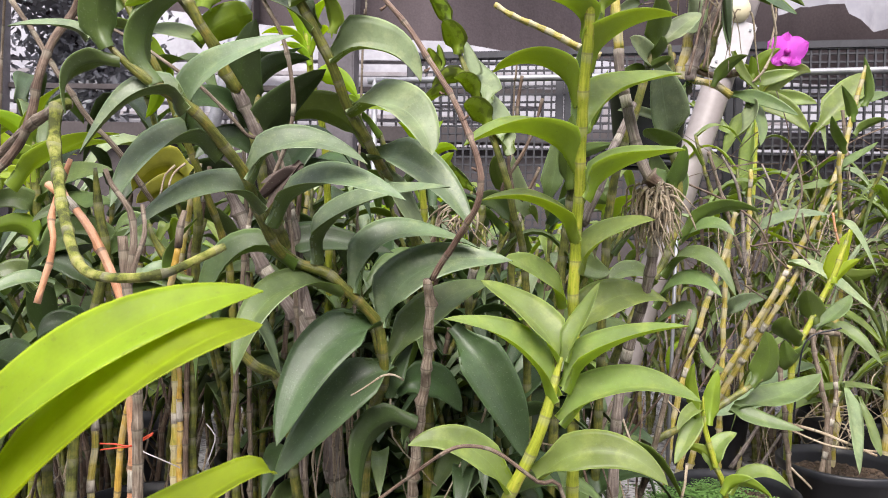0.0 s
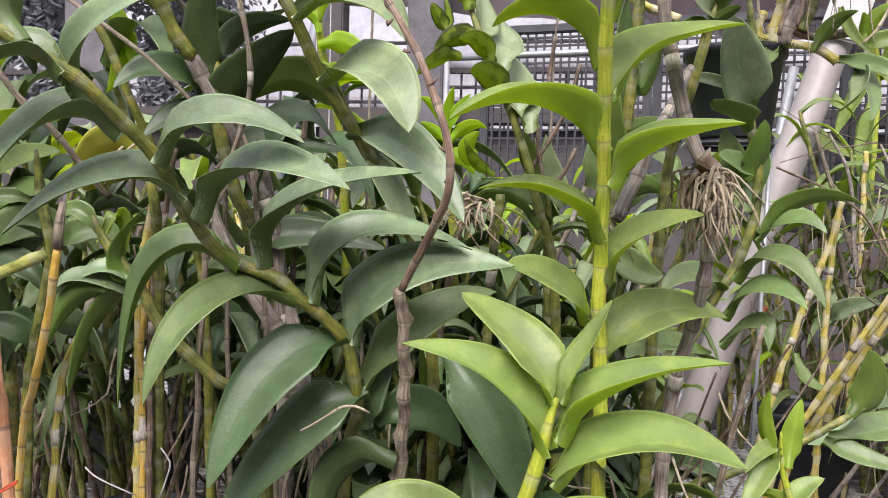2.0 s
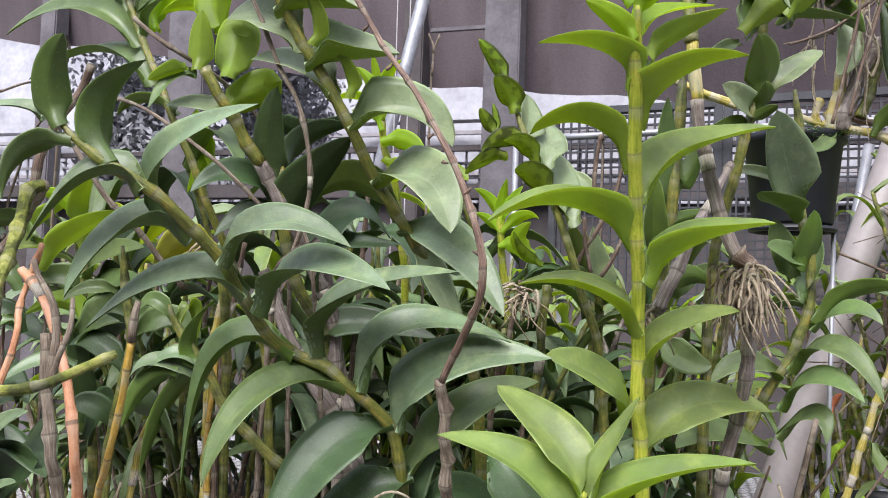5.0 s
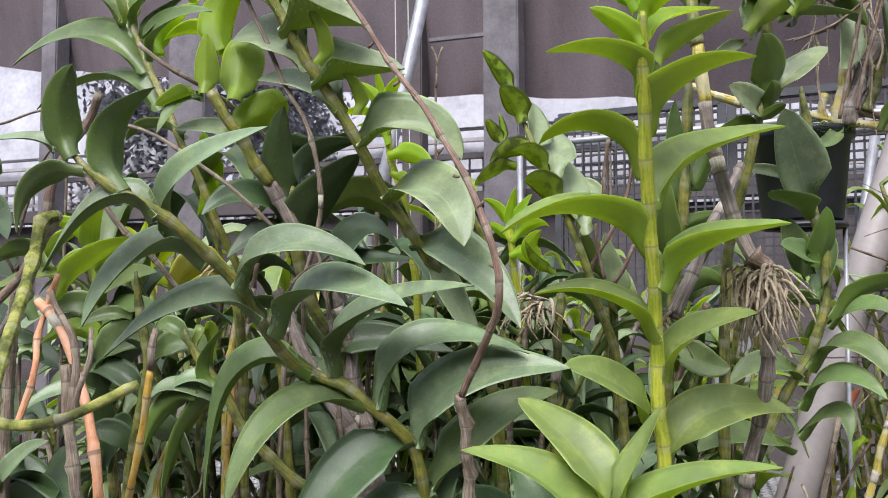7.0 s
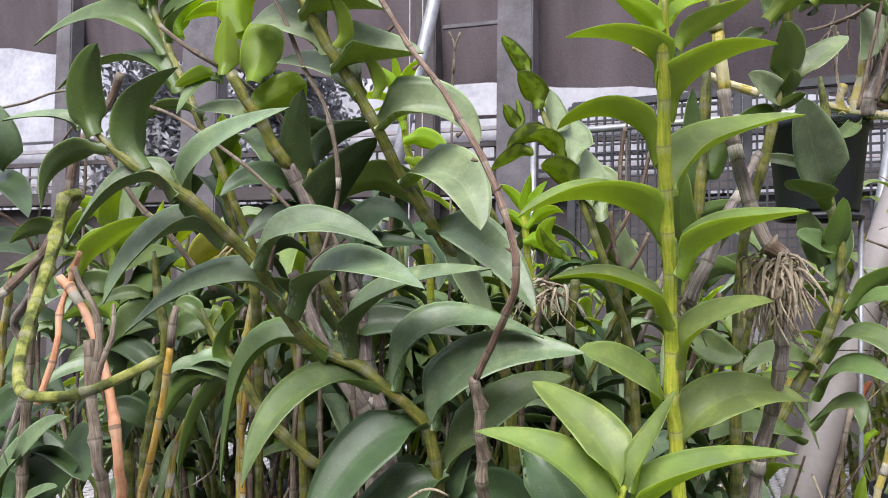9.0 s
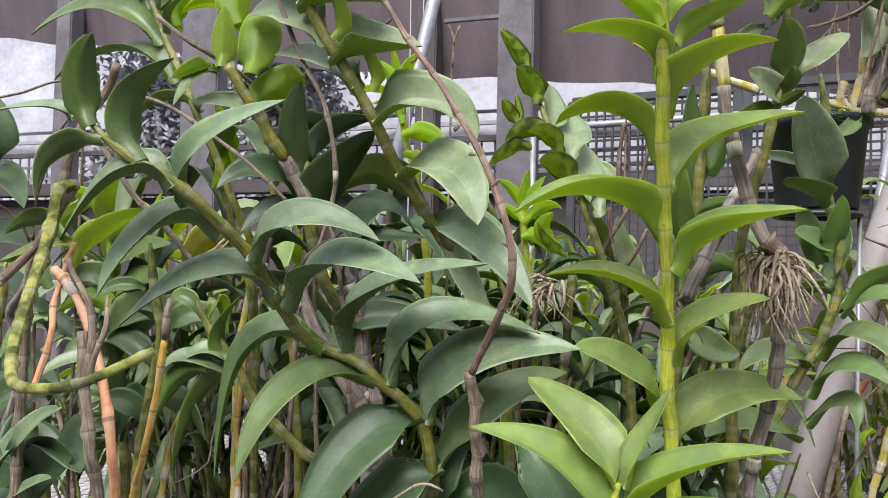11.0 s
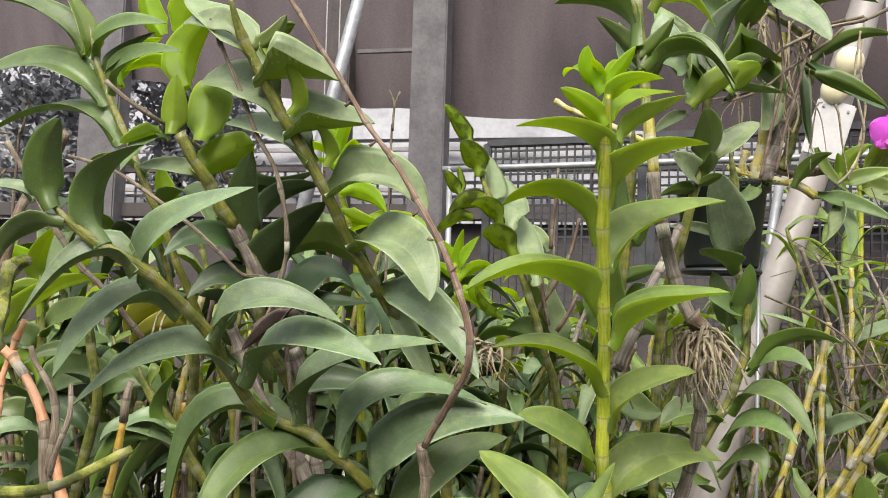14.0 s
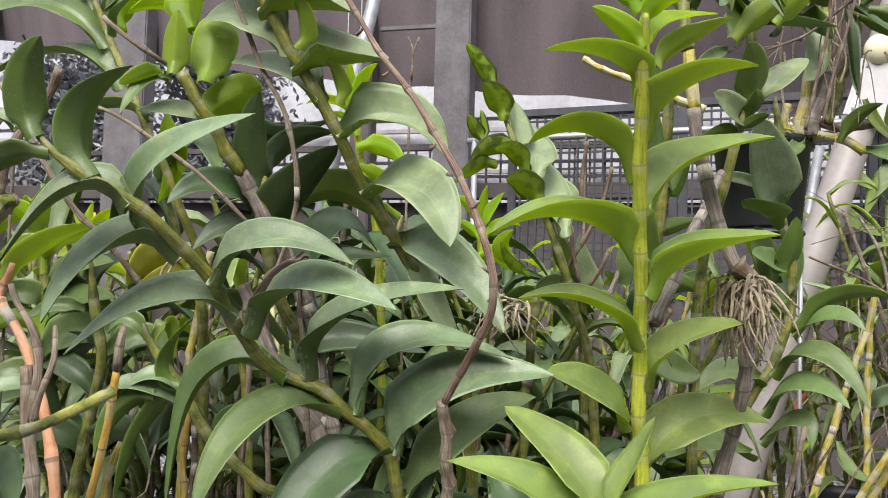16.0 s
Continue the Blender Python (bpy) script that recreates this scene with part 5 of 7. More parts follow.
cane(hang, [(0.282, 1.120, 1.471), (0.315, 1.120, 1.458), (0.365, 1.120, 1.448), (0.395, 1.120, 1.431)], 0.0045, 0.006, M_CANE_YELLOW, 'runner', 0.03)
cane(hang, [(0.336, 1.120, 1.471), (0.365, 1.120, 1.461), (0.409, 1.120, 1.467)], 0.004, 0.006, M_TWIG, 'dry_runner', 0.03)
cane(hang, [(0.306, 1.120, 1.493), (0.300, 1.120, 1.468), (0.309, 1.120, 1.446)], 0.005, 0.005, M_CANE_YELLOW, 'stub_cane', 0.03)
cane(hang, [(0.371, 1.120, 1.568), (0.362, 1.120, 1.541), (0.342, 1.120, 1.502), (0.329, 1.120, 1.452)], 0.007, 0.011, M_CANE_GREY, 'side_cane', 0.03)
cane(hang, [(0.345, 1.120, 1.584), (0.329, 1.120, 1.522), (0.318, 1.120, 1.452)], 0.006, 0.008, M_CANE_YELLOW, 'side_cane', 0.03)
cane(hang, [(0.329, 1.120, 1.688), (0.365, 1.120, 1.662), (0.394, 1.120, 1.630), (0.379, 1.120, 1.560), (0.351, 1.120, 1.468)], 0.004, 0.007, M_CANE_OLIVE, 'side_cane', 0.03)
cane(hang, [(0.333, 1.120, 1.719), (0.345, 1.120, 1.663), (0.340, 1.120, 1.600), (0.326, 1.120, 1.530), (0.318, 1.120, 1.445)], 0.0016, 0.0022, M_TWIG, 'dry_twig', 0.05)
cane(hang, [(0.405, 1.120, 1.696), (0.380, 1.120, 1.654), (0.365, 1.120, 1.584), (0.351, 1.120, 1.530), (0.333, 1.120, 1.445)], 0.0018, 0.0024, M_TWIG, 'dry_twig', 0.05)
cane(hang, [(0.262, 1.120, 1.566), (0.315, 1.120, 1.577), (0.365, 1.120, 1.613), (0.394, 1.120, 1.652)], 0.0012, 0.002, M_TWIG_GREY, 'dry_twig', 0.05)
cane(hang, [(0.325, 1.120, 1.615), (0.365, 1.120, 1.639), (0.394, 1.120, 1.661), (0.454, 1.120, 1.674)], 0.0016, 0.0024, M_TWIG_GREY, 'dry_twig', 0.05)
cane(hang, [(0.454, 1.120, 1.674), (0.450, 1.120, 1.605), (0.454, 1.120, 1.543), (0.439, 1.120, 1.475), (0.414, 1.120, 1.440)], 0.0012, 0.0018, M_ROOT, 'dry_twig', 0.05)
cane(hang, [(0.038, 1.250, 1.604), (0.070, 1.250, 1.585), (0.122, 1.250, 1.563), (0.170, 1.250, 1.539), (0.217, 1.250, 1.519)], 0.0045, 0.0068, M_CANE_YELLOW, 'runner', 0.03)
root_tangle(hang, (0.311, 1.120, 1.680), 34, 0.075, 0.022, 21, 0.014)
root_tangle(hang, (0.365, 1.120, 1.654), 22, 0.08, 0.022, 22, 0.016)
root_tangle(hang, (0.344, 1.120, 1.584), 26, 0.10, 0.03, 23, 0.025)
leaf(hang, (0.312, 1.110, 1.653), (0.281, 1.055, 1.604), (0.238, 1.000, 1.552), 0.060, -66)
leaf(hang, (0.313, 1.110, 1.613), (0.328, 1.080, 1.588), (0.341, 1.050, 1.553), 0.028, 104)
leaf(hang, (0.291, 1.110, 1.654), (0.306, 1.080, 1.673), (0.321, 1.050, 1.690), 0.034, 27)
leaf(hang, (0.283, 1.110, 1.670), (0.246, 1.055, 1.673), (0.214, 1.000, 1.675), 0.044, 94)
leaf(hang, (0.323, 1.110, 1.597), (0.331, 1.095, 1.547), (0.317, 1.080, 1.513), 0.037, 35, M_LEAF_PALE)
leaf(hang, (0.291, 1.110, 1.630), (0.308, 1.055, 1.607), (0.320, 1.000, 1.585), 0.061, 33)
leaf(hang, (0.320, 1.110, 1.451), (0.303, 1.095, 1.429), (0.279, 1.080, 1.423), 0.020, 57)
leaf(hang, (0.363, 1.110, 1.443), (0.380, 1.095, 1.471), (0.403, 1.080, 1.482), 0.020, 54)
leaf(hang, (0.377, 1.110, 1.605), (0.417, 1.080, 1.571), (0.458, 1.050, 1.533), 0.024, 74)
leaf(hang, (0.381, 1.110, 1.607), (0.425, 1.085, 1.635), (0.470, 1.060, 1.627), 0.021, 56)
leaf(hang, (0.381, 1.110, 1.611), (0.374, 1.100, 1.547), (0.377, 1.090, 1.498), 0.018, 40)
leaf(hang, (0.341, 1.110, 1.695), (0.375, 1.090, 1.668), (0.401, 1.070, 1.631), 0.035, -67, M_LEAF_PALE)
leaf(hang, (0.320, 1.110, 1.684), (0.288, 1.095, 1.703), (0.264, 1.080, 1.659), 0.028, -66)
leaf(hang, (0.363, 1.110, 1.682), (0.408, 1.095, 1.697), (0.458, 1.080, 1.677), 0.032, 33)
leaf(hang, (0.415, 1.110, 1.427), (0.403, 1.055, 1.385), (0.361, 1.000, 1.352), 0.032, -40, M_LEAF_PALE)
leaf(hang, (0.411, 1.110, 1.428), (0.422, 1.080, 1.388), (0.413, 1.050, 1.349), 0.022, 14)
leaf(hang, (0.391, 1.110, 1.432), (0.429, 1.080, 1.417), (0.464, 1.050, 1.392), 0.023, -70)
leaf(hang, (0.391, 1.110, 1.496), (0.403, 1.105, 1.465), (0.429, 1.100, 1.434), 0.015, -82, M_LEAF_BRIGHT)
leaf(hang, (0.418, 1.110, 1.451), (0.431, 1.105, 1.480), (0.456, 1.100, 1.497), 0.023, 71, M_LEAF_BRIGHT)
leaf(hang, (0.418, 1.110, 1.447), (0.451, 1.105, 1.457), (0.483, 1.100, 1.464), 0.023, -83, M_LEAF_BRIGHT)
leaf(hang, (0.417, 1.110, 1.449), (0.418, 1.105, 1.472), (0.414, 1.100, 1.486), 0.014, 14, M_LEAF_BRIGHT)
cane(hang, [(0.255, 1.000, 1.528), (0.297, 1.000, 1.543), (0.329, 1.000, 1.567), (0.373, 1.000, 1.600), (0.392, 1.000, 1.617)], 0.0014, 0.0018, M_TWIG, 'dry_twig', 0.05)
cane(hang, [(0.313, 1.000, 1.672), (0.321, 1.000, 1.616), (0.324, 1.000, 1.560), (0.310, 1.000, 1.491), (0.299, 1.000, 1.436)], 0.0016, 0.002, M_TWIG, 'dry_twig', 0.05)
cane(hang, [(0.356, 0.980, 1.621), (0.343, 0.980, 1.567), (0.325, 0.980, 1.500), (0.312, 0.980, 1.440)], 0.0015, 0.0019, M_TWIG, 'dry_twig', 0.05)
cane(hang, [(0.304, 1.050, 1.586), (0.341, 1.050, 1.614), (0.387, 1.050, 1.635), (0.430, 1.050, 1.644), (0.459, 1.050, 1.657)], 0.002, 0.0026, M_TWIG_GREY, 'dry_twig', 0.05)
cane(hang, [(0.427, 1.050, 1.630), (0.420, 1.050, 1.565), (0.430, 1.050, 1.501), (0.417, 1.050, 1.458), (0.400, 1.050, 1.437)], 0.0013, 0.0018, M_ROOT, 'dry_twig', 0.05)
cane(hang, [(0.348, 1.080, 1.583), (0.362, 1.080, 1.538), (0.355, 1.080, 1.508)], 0.0012, 0.0016, M_ROOT, 'dry_twig', 0.05)
leaf(hang, (0.373, 1.080, 1.603), (0.407, 1.040, 1.555), (0.438, 1.000, 1.517), 0.024, -32, M_LEAF_DARK, fold=0.4)
leaf(hang, (0.365, 1.080, 1.597), (0.365, 1.065, 1.541), (0.368, 1.050, 1.488), 0.020, 114, M_LEAF_DARK, fold=0.4)
leaf(hang, (0.306, 1.000, 1.655), (0.338, 0.975, 1.630), (0.364, 0.950, 1.585), 0.040, -42, M_LEAF_DULL, fold=0.3)
leaf(cup, (0.149, 0.720, 1.482), (0.183, 0.705, 1.503), (0.215, 0.690, 1.459), 0.026, -50, fold=0.5)
leaf(cup, (0.217, 0.740, 1.471), (0.232, 0.735, 1.485), (0.244, 0.730, 1.491), 0.024, 42, M_LEAF_BRIGHT, fold=0.4)
leaf(cup, (0.172, 0.760, 1.545), (0.179, 0.750, 1.517), (0.185, 0.740, 1.482), 0.022, 92, M_LEAF, fold=0.4)
sun1 = orchid('sunlit_orchid_shoot', 'young orchid shoot with glowing yellow-green leaves', 'orchid')
cane(sun1, [(-0.186, 0.850, 1.474), (-0.180, 0.850, 1.429), (-0.177, 0.860, 1.391), (-0.166, 0.880, 1.328), (-0.166, 0.920, 1.194)], 0.004, 0.006, M_CANE_GREEN)
leaf(sun1, (-0.181, 0.850, 1.432), (-0.190, 0.845, 1.460), (-0.207, 0.840, 1.479), 0.017, -68, M_LEAF_YELLOW)
leaf(sun1, (-0.181, 0.850, 1.432), (-0.172, 0.845, 1.466), (-0.154, 0.840, 1.484), 0.018, 19, M_LEAF_YELLOW)
leaf(sun1, (-0.180, 0.850, 1.425), (-0.205, 0.845, 1.446), (-0.233, 0.840, 1.443), 0.018, -26, M_LEAF_YELLOW)
leaf(sun1, (-0.179, 0.850, 1.422), (-0.160, 0.845, 1.450), (-0.150, 0.840, 1.438), 0.015, 12, M_LEAF_YELLOW)
leaf(sun1, (-0.177, 0.850, 1.409), (-0.192, 0.845, 1.428), (-0.211, 0.840, 1.430), 0.013, -38, M_LEAF_YELLOW)
leaf(sun1, (-0.176, 0.850, 1.396), (-0.144, 0.845, 1.395), (-0.119, 0.840, 1.370), 0.024, 79, M_LEAF_YELLOW)
leaf(sun1, (-0.172, 0.850, 1.377), (-0.150, 0.845, 1.364), (-0.109, 0.840, 1.357), 0.020, 59, M_LEAF_YELLOW)
leaf(sun1, (-0.185, 0.850, 1.454), (-0.187, 0.845, 1.476), (-0.188, 0.840, 1.491), 0.012, -9, M_LEAF_YELLOW)
leaf(sun1, (-0.164, 0.850, 1.358), (-0.104, 0.845, 1.364), (-0.074, 0.840, 1.351), 0.028, -49, M_LEAF_YELLOW)
sun2 = orchid('sunlit_orchid_shoot', 'young orchid shoot with glowing yellow-green leaves', 'orchid')
cane(sun2, [(-0.049, 0.880, 1.340), (-0.048, 0.880, 1.311), (-0.045, 0.890, 1.266), (-0.041, 0.920, 1.168)], 0.004, 0.006, M_CANE_GREEN)
leaf(sun2, (-0.048, 0.880, 1.314), (-0.059, 0.875, 1.336), (-0.075, 0.870, 1.347), 0.014, -56, M_LEAF_YELLOW)
leaf(sun2, (-0.048, 0.880, 1.311), (-0.044, 0.875, 1.336), (-0.039, 0.870, 1.358), 0.015, -0, M_LEAF_YELLOW)
leaf(sun2, (-0.046, 0.880, 1.311), (-0.035, 0.875, 1.333), (-0.021, 0.870, 1.350), 0.014, -88, M_LEAF_YELLOW)
leaf(sun2, (-0.047, 0.880, 1.301), (-0.060, 0.875, 1.314), (-0.073, 0.870, 1.321), 0.012, -67, M_LEAF_YELLOW)
leaf(sun2, (-0.045, 0.880, 1.301), (-0.022, 0.875, 1.318), (-0.003, 0.870, 1.315), 0.015, 54, M_LEAF_YELLOW)
leaf(sun2, (-0.046, 0.880, 1.285), (-0.031, 0.875, 1.286), (-0.014, 0.870, 1.268), 0.018, 87, M_LEAF_YELLOW)
sun3 = orchid('sunlit_orchid_shoot', 'young orchid shoot with glowing yellow-green leaves', 'orchid')
cane(sun3, [(-0.612, 1.000, 1.340), (-0.608, 1.000, 1.286), (-0.618, 1.020, 1.211), (-0.631, 1.050, 1.090)], 0.004, 0.006, M_CANE_GREEN)
leaf(sun3, (-0.608, 1.000, 1.290), (-0.633, 0.990, 1.323), (-0.645, 0.980, 1.343), 0.026, -83, M_LEAF_FRESH)
leaf(sun3, (-0.608, 1.000, 1.290), (-0.594, 0.990, 1.326), (-0.562, 0.980, 1.345), 0.027, 3, M_LEAF_FRESH)
leaf(sun3, (-0.608, 1.000, 1.277), (-0.569, 0.990, 1.309), (-0.529, 0.980, 1.312), 0.032, 16, M_LEAF_FRESH)
leaf(sun3, (-0.607, 1.000, 1.269), (-0.627, 0.990, 1.286), (-0.653, 0.980, 1.278), 0.024, 75, M_LEAF_FRESH)
leaf(sun3, (-0.605, 1.000, 1.261), (-0.568, 0.990, 1.269), (-0.532, 0.980, 1.244), 0.029, 88, M_LEAF_FRESH)
leaf(sun3, (-0.610, 1.000, 1.286), (-0.618, 0.990, 1.310), (-0.599, 0.980, 1.354), 0.026, 29, M_LEAF_FRESH)
bulb = orchid('yellowing_orchid_cane', 'old orchid cane with one yellowing leaf veined by white roots', 'orchid')
cane(bulb, [(-0.227, 0.620, 1.263), (-0.224, 0.630, 1.226), (-0.237, 0.660, 1.156)], 0.004, 0.006, M_CANE_OLIVE)
leaf(bulb, (-0.227, 0.620, 1.263), (-0.252, 0.610, 1.268), (-0.270, 0.600, 1.245), 0.035, -45, M_LEAF_OCHRE)
leaf(bulb, (-0.228, 0.630, 1.254), (-0.251, 0.620, 1.249), (-0.271, 0.610, 1.235), 0.026, -49, M_LEAF_OCHRE)
cane(bulb, [(-0.236, 0.608, 1.268), (-0.244, 0.606, 1.259), (-0.246, 0.604, 1.247), (-0.248, 0.604, 1.240)], 0.0011, 0.0008, M_ROOT, 'root', 0.03)
cane(bulb, [(-0.228, 0.610, 1.270), (-0.236, 0.607, 1.262), (-0.239, 0.604, 1.252), (-0.240, 0.604, 1.242)], 0.0011, 0.0008, M_ROOT, 'root', 0.03)
lft = orchid('mixed_leaf_orchid_cane', 'leafy orchid cane with mixed dark and yellowish leaves', 'orchid')
cane(lft, [(-0.303, 0.600, 1.264), (-0.301, 0.605, 1.226), (-0.297, 0.610, 1.188), (-0.307, 0.615, 1.149), (-0.319, 0.620, 1.110), (-0.332, 0.630, 1.069)], 0.004, 0.006, M_CANE_OLIVE)
leaf(lft, (-0.358, 0.570, 1.245), (-0.318, 0.575, 1.278), (-0.272, 0.580, 1.291), 0.030, 12, M_LEAF_BRIGHT)
leaf(lft, (-0.221, 0.610, 1.153), (-0.257, 0.595, 1.172), (-0.272, 0.580, 1.160), 0.020, 35, M_LEAF_DULL)
leaf(lft, (-0.242, 0.600, 1.164), (-0.266, 0.590, 1.154), (-0.277, 0.580, 1.120), 0.020, -75)
leaf(lft, (-0.325, 0.580, 1.166), (-0.349, 0.565, 1.168), (-0.367, 0.550, 1.153), 0.017, 40, M_LEAF_DULL)
leaf(lft, (-0.392, 0.550, 1.092), (-0.370, 0.550, 1.117), (-0.343, 0.550, 1.133), 0.019, -69, M_LEAF_DULL)
leaf(lft, (-0.315, 0.610, 1.226), (-0.335, 0.600, 1.228), (-0.352, 0.590, 1.216), 0.014, 67)
leaf(lft, (-0.365, 0.620, 1.181), (-0.328, 0.630, 1.210), (-0.288, 0.640, 1.186), 0.032, -75)
leaf(lft, (-0.340, 0.640, 1.200), (-0.345, 0.640, 1.230), (-0.353, 0.640, 1.253), 0.032, -116, M_LEAF_DARK)
leaf(lft, (-0.397, 0.600, 1.062), (-0.417, 0.600, 1.087), (-0.439, 0.600, 1.107), 0.043, 32, M_LEAF_DARK)
leaf(lft, (-0.305, 0.620, 1.187), (-0.274, 0.630, 1.206), (-0.250, 0.640, 1.187), 0.023, -73)
leaf(lft, (-0.308, 0.620, 1.158), (-0.341, 0.620, 1.181), (-0.371, 0.620, 1.176), 0.023, 56, M_LEAF_DARK)
leaf(lft, (-0.314, 0.620, 1.129), (-0.275, 0.610, 1.133), (-0.242, 0.600, 1.105), 0.025, 87, M_LEAF_DARK)
leaf(lft, (-0.316, 0.620, 1.110), (-0.337, 0.610, 1.130), (-0.351, 0.600, 1.117), 0.022, 65, M_LEAF_DARK)
leaf(lft, (-0.409, 0.600, 1.225), (-0.435, 0.600, 1.245), (-0.474, 0.600, 1.240), 0.022, 54)
leaf(lft, (-0.422, 0.620, 1.184), (-0.438, 0.610, 1.205), (-0.465, 0.600, 1.195), 0.023, 68, M_LEAF_DARK)
leaf(lft, (-0.392, 0.600, 1.270), (-0.424, 0.600, 1.285), (-0.462, 0.600, 1.271), 0.023, -45)
leaf(lft, (-0.431, 0.620, 1.266), (-0.426, 0.640, 1.293), (-0.406, 0.660, 1.310), 0.020, 59, M_LEAF_BRIGHT)
lf2 = orchid('mixed_leaf_orchid_cane', 'leafy orchid cane with mixed dark and yellowish leaves', 'orchid')
cane(lf2, [(-0.382, 0.640, 1.290), (-0.383, 0.645, 1.249), (-0.381, 0.650, 1.197), (-0.381, 0.660, 1.127), (-0.389, 0.680, 1.047)], 0.004, 0.006, M_CANE_OLIVE)
leaf(lf2, (-0.384, 0.645, 1.270), (-0.351, 0.633, 1.284), (-0.298, 0.620, 1.289), 0.028, 17, M_LEAF_BRIGHT)
leaf(lf2, (-0.383, 0.645, 1.254), (-0.388, 0.633, 1.279), (-0.411, 0.620, 1.262), 0.018, -69, M_LEAF_BRIGHT)
leaf(lf2, (-0.382, 0.645, 1.239), (-0.345, 0.633, 1.259), (-0.297, 0.620, 1.264), 0.028, -61)
leaf(lf2, (-0.381, 0.645, 1.223), (-0.393, 0.633, 1.238), (-0.416, 0.620, 1.227), 0.023, 78)
leaf(lf2, (-0.378, 0.645, 1.202), (-0.345, 0.633, 1.231), (-0.294, 0.620, 1.235), 0.029, -60)
leaf(lf2, (-0.378, 0.645, 1.197), (-0.392, 0.633, 1.215), (-0.421, 0.620, 1.201), 0.021, -76, M_LEAF_BRIGHT)
leaf(lf2, (-0.375, 0.645, 1.160), (-0.344, 0.633, 1.193), (-0.301, 0.620, 1.199), 0.029, 51, M_LEAF_DARK)
leaf(lf2, (-0.373, 0.645, 1.139), (-0.386, 0.633, 1.171), (-0.410, 0.620, 1.166), 0.024, 74)
leaf(lf2, (-0.372, 0.645, 1.108), (-0.370, 0.633, 1.151), (-0.368, 0.620, 1.197), 0.028, -8, M_LEAF_DARK)
leaf(lf2, (-0.384, 0.645, 1.280), (-0.378, 0.633, 1.310), (-0.345, 0.620, 1.338), 0.023, -20, M_LEAF_BRIGHT)
leaf(lf2, (-0.385, 0.645, 1.286), (-0.399, 0.633, 1.307), (-0.422, 0.620, 1.312), 0.018, -69, M_LEAF_YELLOW)
leaf(lf2, (-0.369, 0.645, 1.087), (-0.338, 0.633, 1.131), (-0.313, 0.620, 1.123), 0.025, -96, M_LEAF_DARK)
moss = orchid('mossy_cane', 'bent dead orchid cane coated in bright green moss', 'dry cane')
cane(moss, [(-0.248, 0.460, 1.295), (-0.251, 0.452, 1.290), (-0.245, 0.440, 1.265), (-0.217, 0.400, 1.227), (-0.194, 0.370, 1.202), (-0.178, 0.355, 1.190), (-0.160, 0.345, 1.187), (-0.140, 0.345, 1.188), (-0.129, 0.350, 1.191), (-0.120, 0.360, 1.197), (-0.109, 0.370, 1.204)], 0.0042, 0.0022, M_MOSS, 'mossy_cane', 0.03)
cane(moss, [(-0.248, 0.460, 1.295), (-0.299, 0.500, 1.285), (-0.348, 0.530, 1.255), (-0.379, 0.550, 1.209)], 0.004, 0.005, M_TWIG_GREY, 'stem', 0.03, 'grey lower stem')
pink = orchid('pinkish_cane', 'smooth pinkish-orange bare orchid cane', 'dry cane')
cane(pink, [(-0.262, 0.460, 1.241), (-0.239, 0.455, 1.224), (-0.221, 0.450, 1.204), (-0.208, 0.445, 1.182), (-0.198, 0.440, 1.158), (-0.193, 0.440, 1.132), (-0.196, 0.450, 1.091)], 0.0028, 0.0038, M_PINK, 'stem', 0.05)
cane(pink, [(-0.246, 0.460, 1.258), (-0.253, 0.460, 1.240), (-0.255, 0.455, 1.218), (-0.251, 0.450, 1.204), (-0.253, 0.445, 1.182), (-0.255, 0.440, 1.163)], 0.0018, 0.0022, M_PINK, 'side_twig', 0.03)
grey = orchid('grey_cane', 'dry grey jointed orchid cane stump', 'dry cane')
cane(grey, [(-0.180, 0.400, 1.208), (-0.178, 0.400, 1.187), (-0.175, 0.400, 1.165), (-0.172, 0.400, 1.145), (-0.174, 0.410, 1.108)], 0.0030, 0.0038, M_TWIG_GREY, 'stem', 0.022)
cane(grey, [(-0.191, 0.400, 1.247), (-0.187, 0.400, 1.238), (-0.176, 0.400, 1.223), (-0.173, 0.400, 1.205), (-0.176, 0.400, 1.181)], 0.0014, 0.0026, M_TWIG_GREY, 'side_twig', 0.02)
cane(grey, [(-0.173, 0.410, 1.227), (-0.169, 0.405, 1.211), (-0.171, 0.400, 1.196), (-0.176, 0.400, 1.178)], 0.0012, 0.002, M_TWIG_GREY, 'side_twig', 0.02)
yel = orchid('yellow_cane', 'bare yellow orchid cane with grey sheaths', 'dry cane')
cane(yel, [(-0.163, 0.450, 1.225), (-0.166, 0.451, 1.213), (-0.168, 0.452, 1.201)], 0.0018, 0.0028, M_TWIG_GREY, 'upper_stem', 0.03)
cane(yel, [(-0.168, 0.452, 1.201), (-0.172, 0.454, 1.185), (-0.178, 0.458, 1.163), (-0.192, 0.465, 1.125), (-0.221, 0.490, 1.071)], 0.0022, 0.0027, M_YELLOW, 'stem', 0.03)
ltwig = orchid('brown_twig', 'rough brown forked dead twig', 'twig')
cane(ltwig, [(-0.271, 0.520, 1.391), (-0.280, 0.520, 1.372), (-0.289, 0.510, 1.349), (-0.292, 0.500, 1.323), (-0.298, 0.500, 1.294), (-0.311, 0.500, 1.266), (-0.339, 0.490, 1.232), (-0.382, 0.470, 1.190), (-0.413, 0.460, 1.124)], 0.003, 0.0045, M_TWIG, 'stem', 0.03)
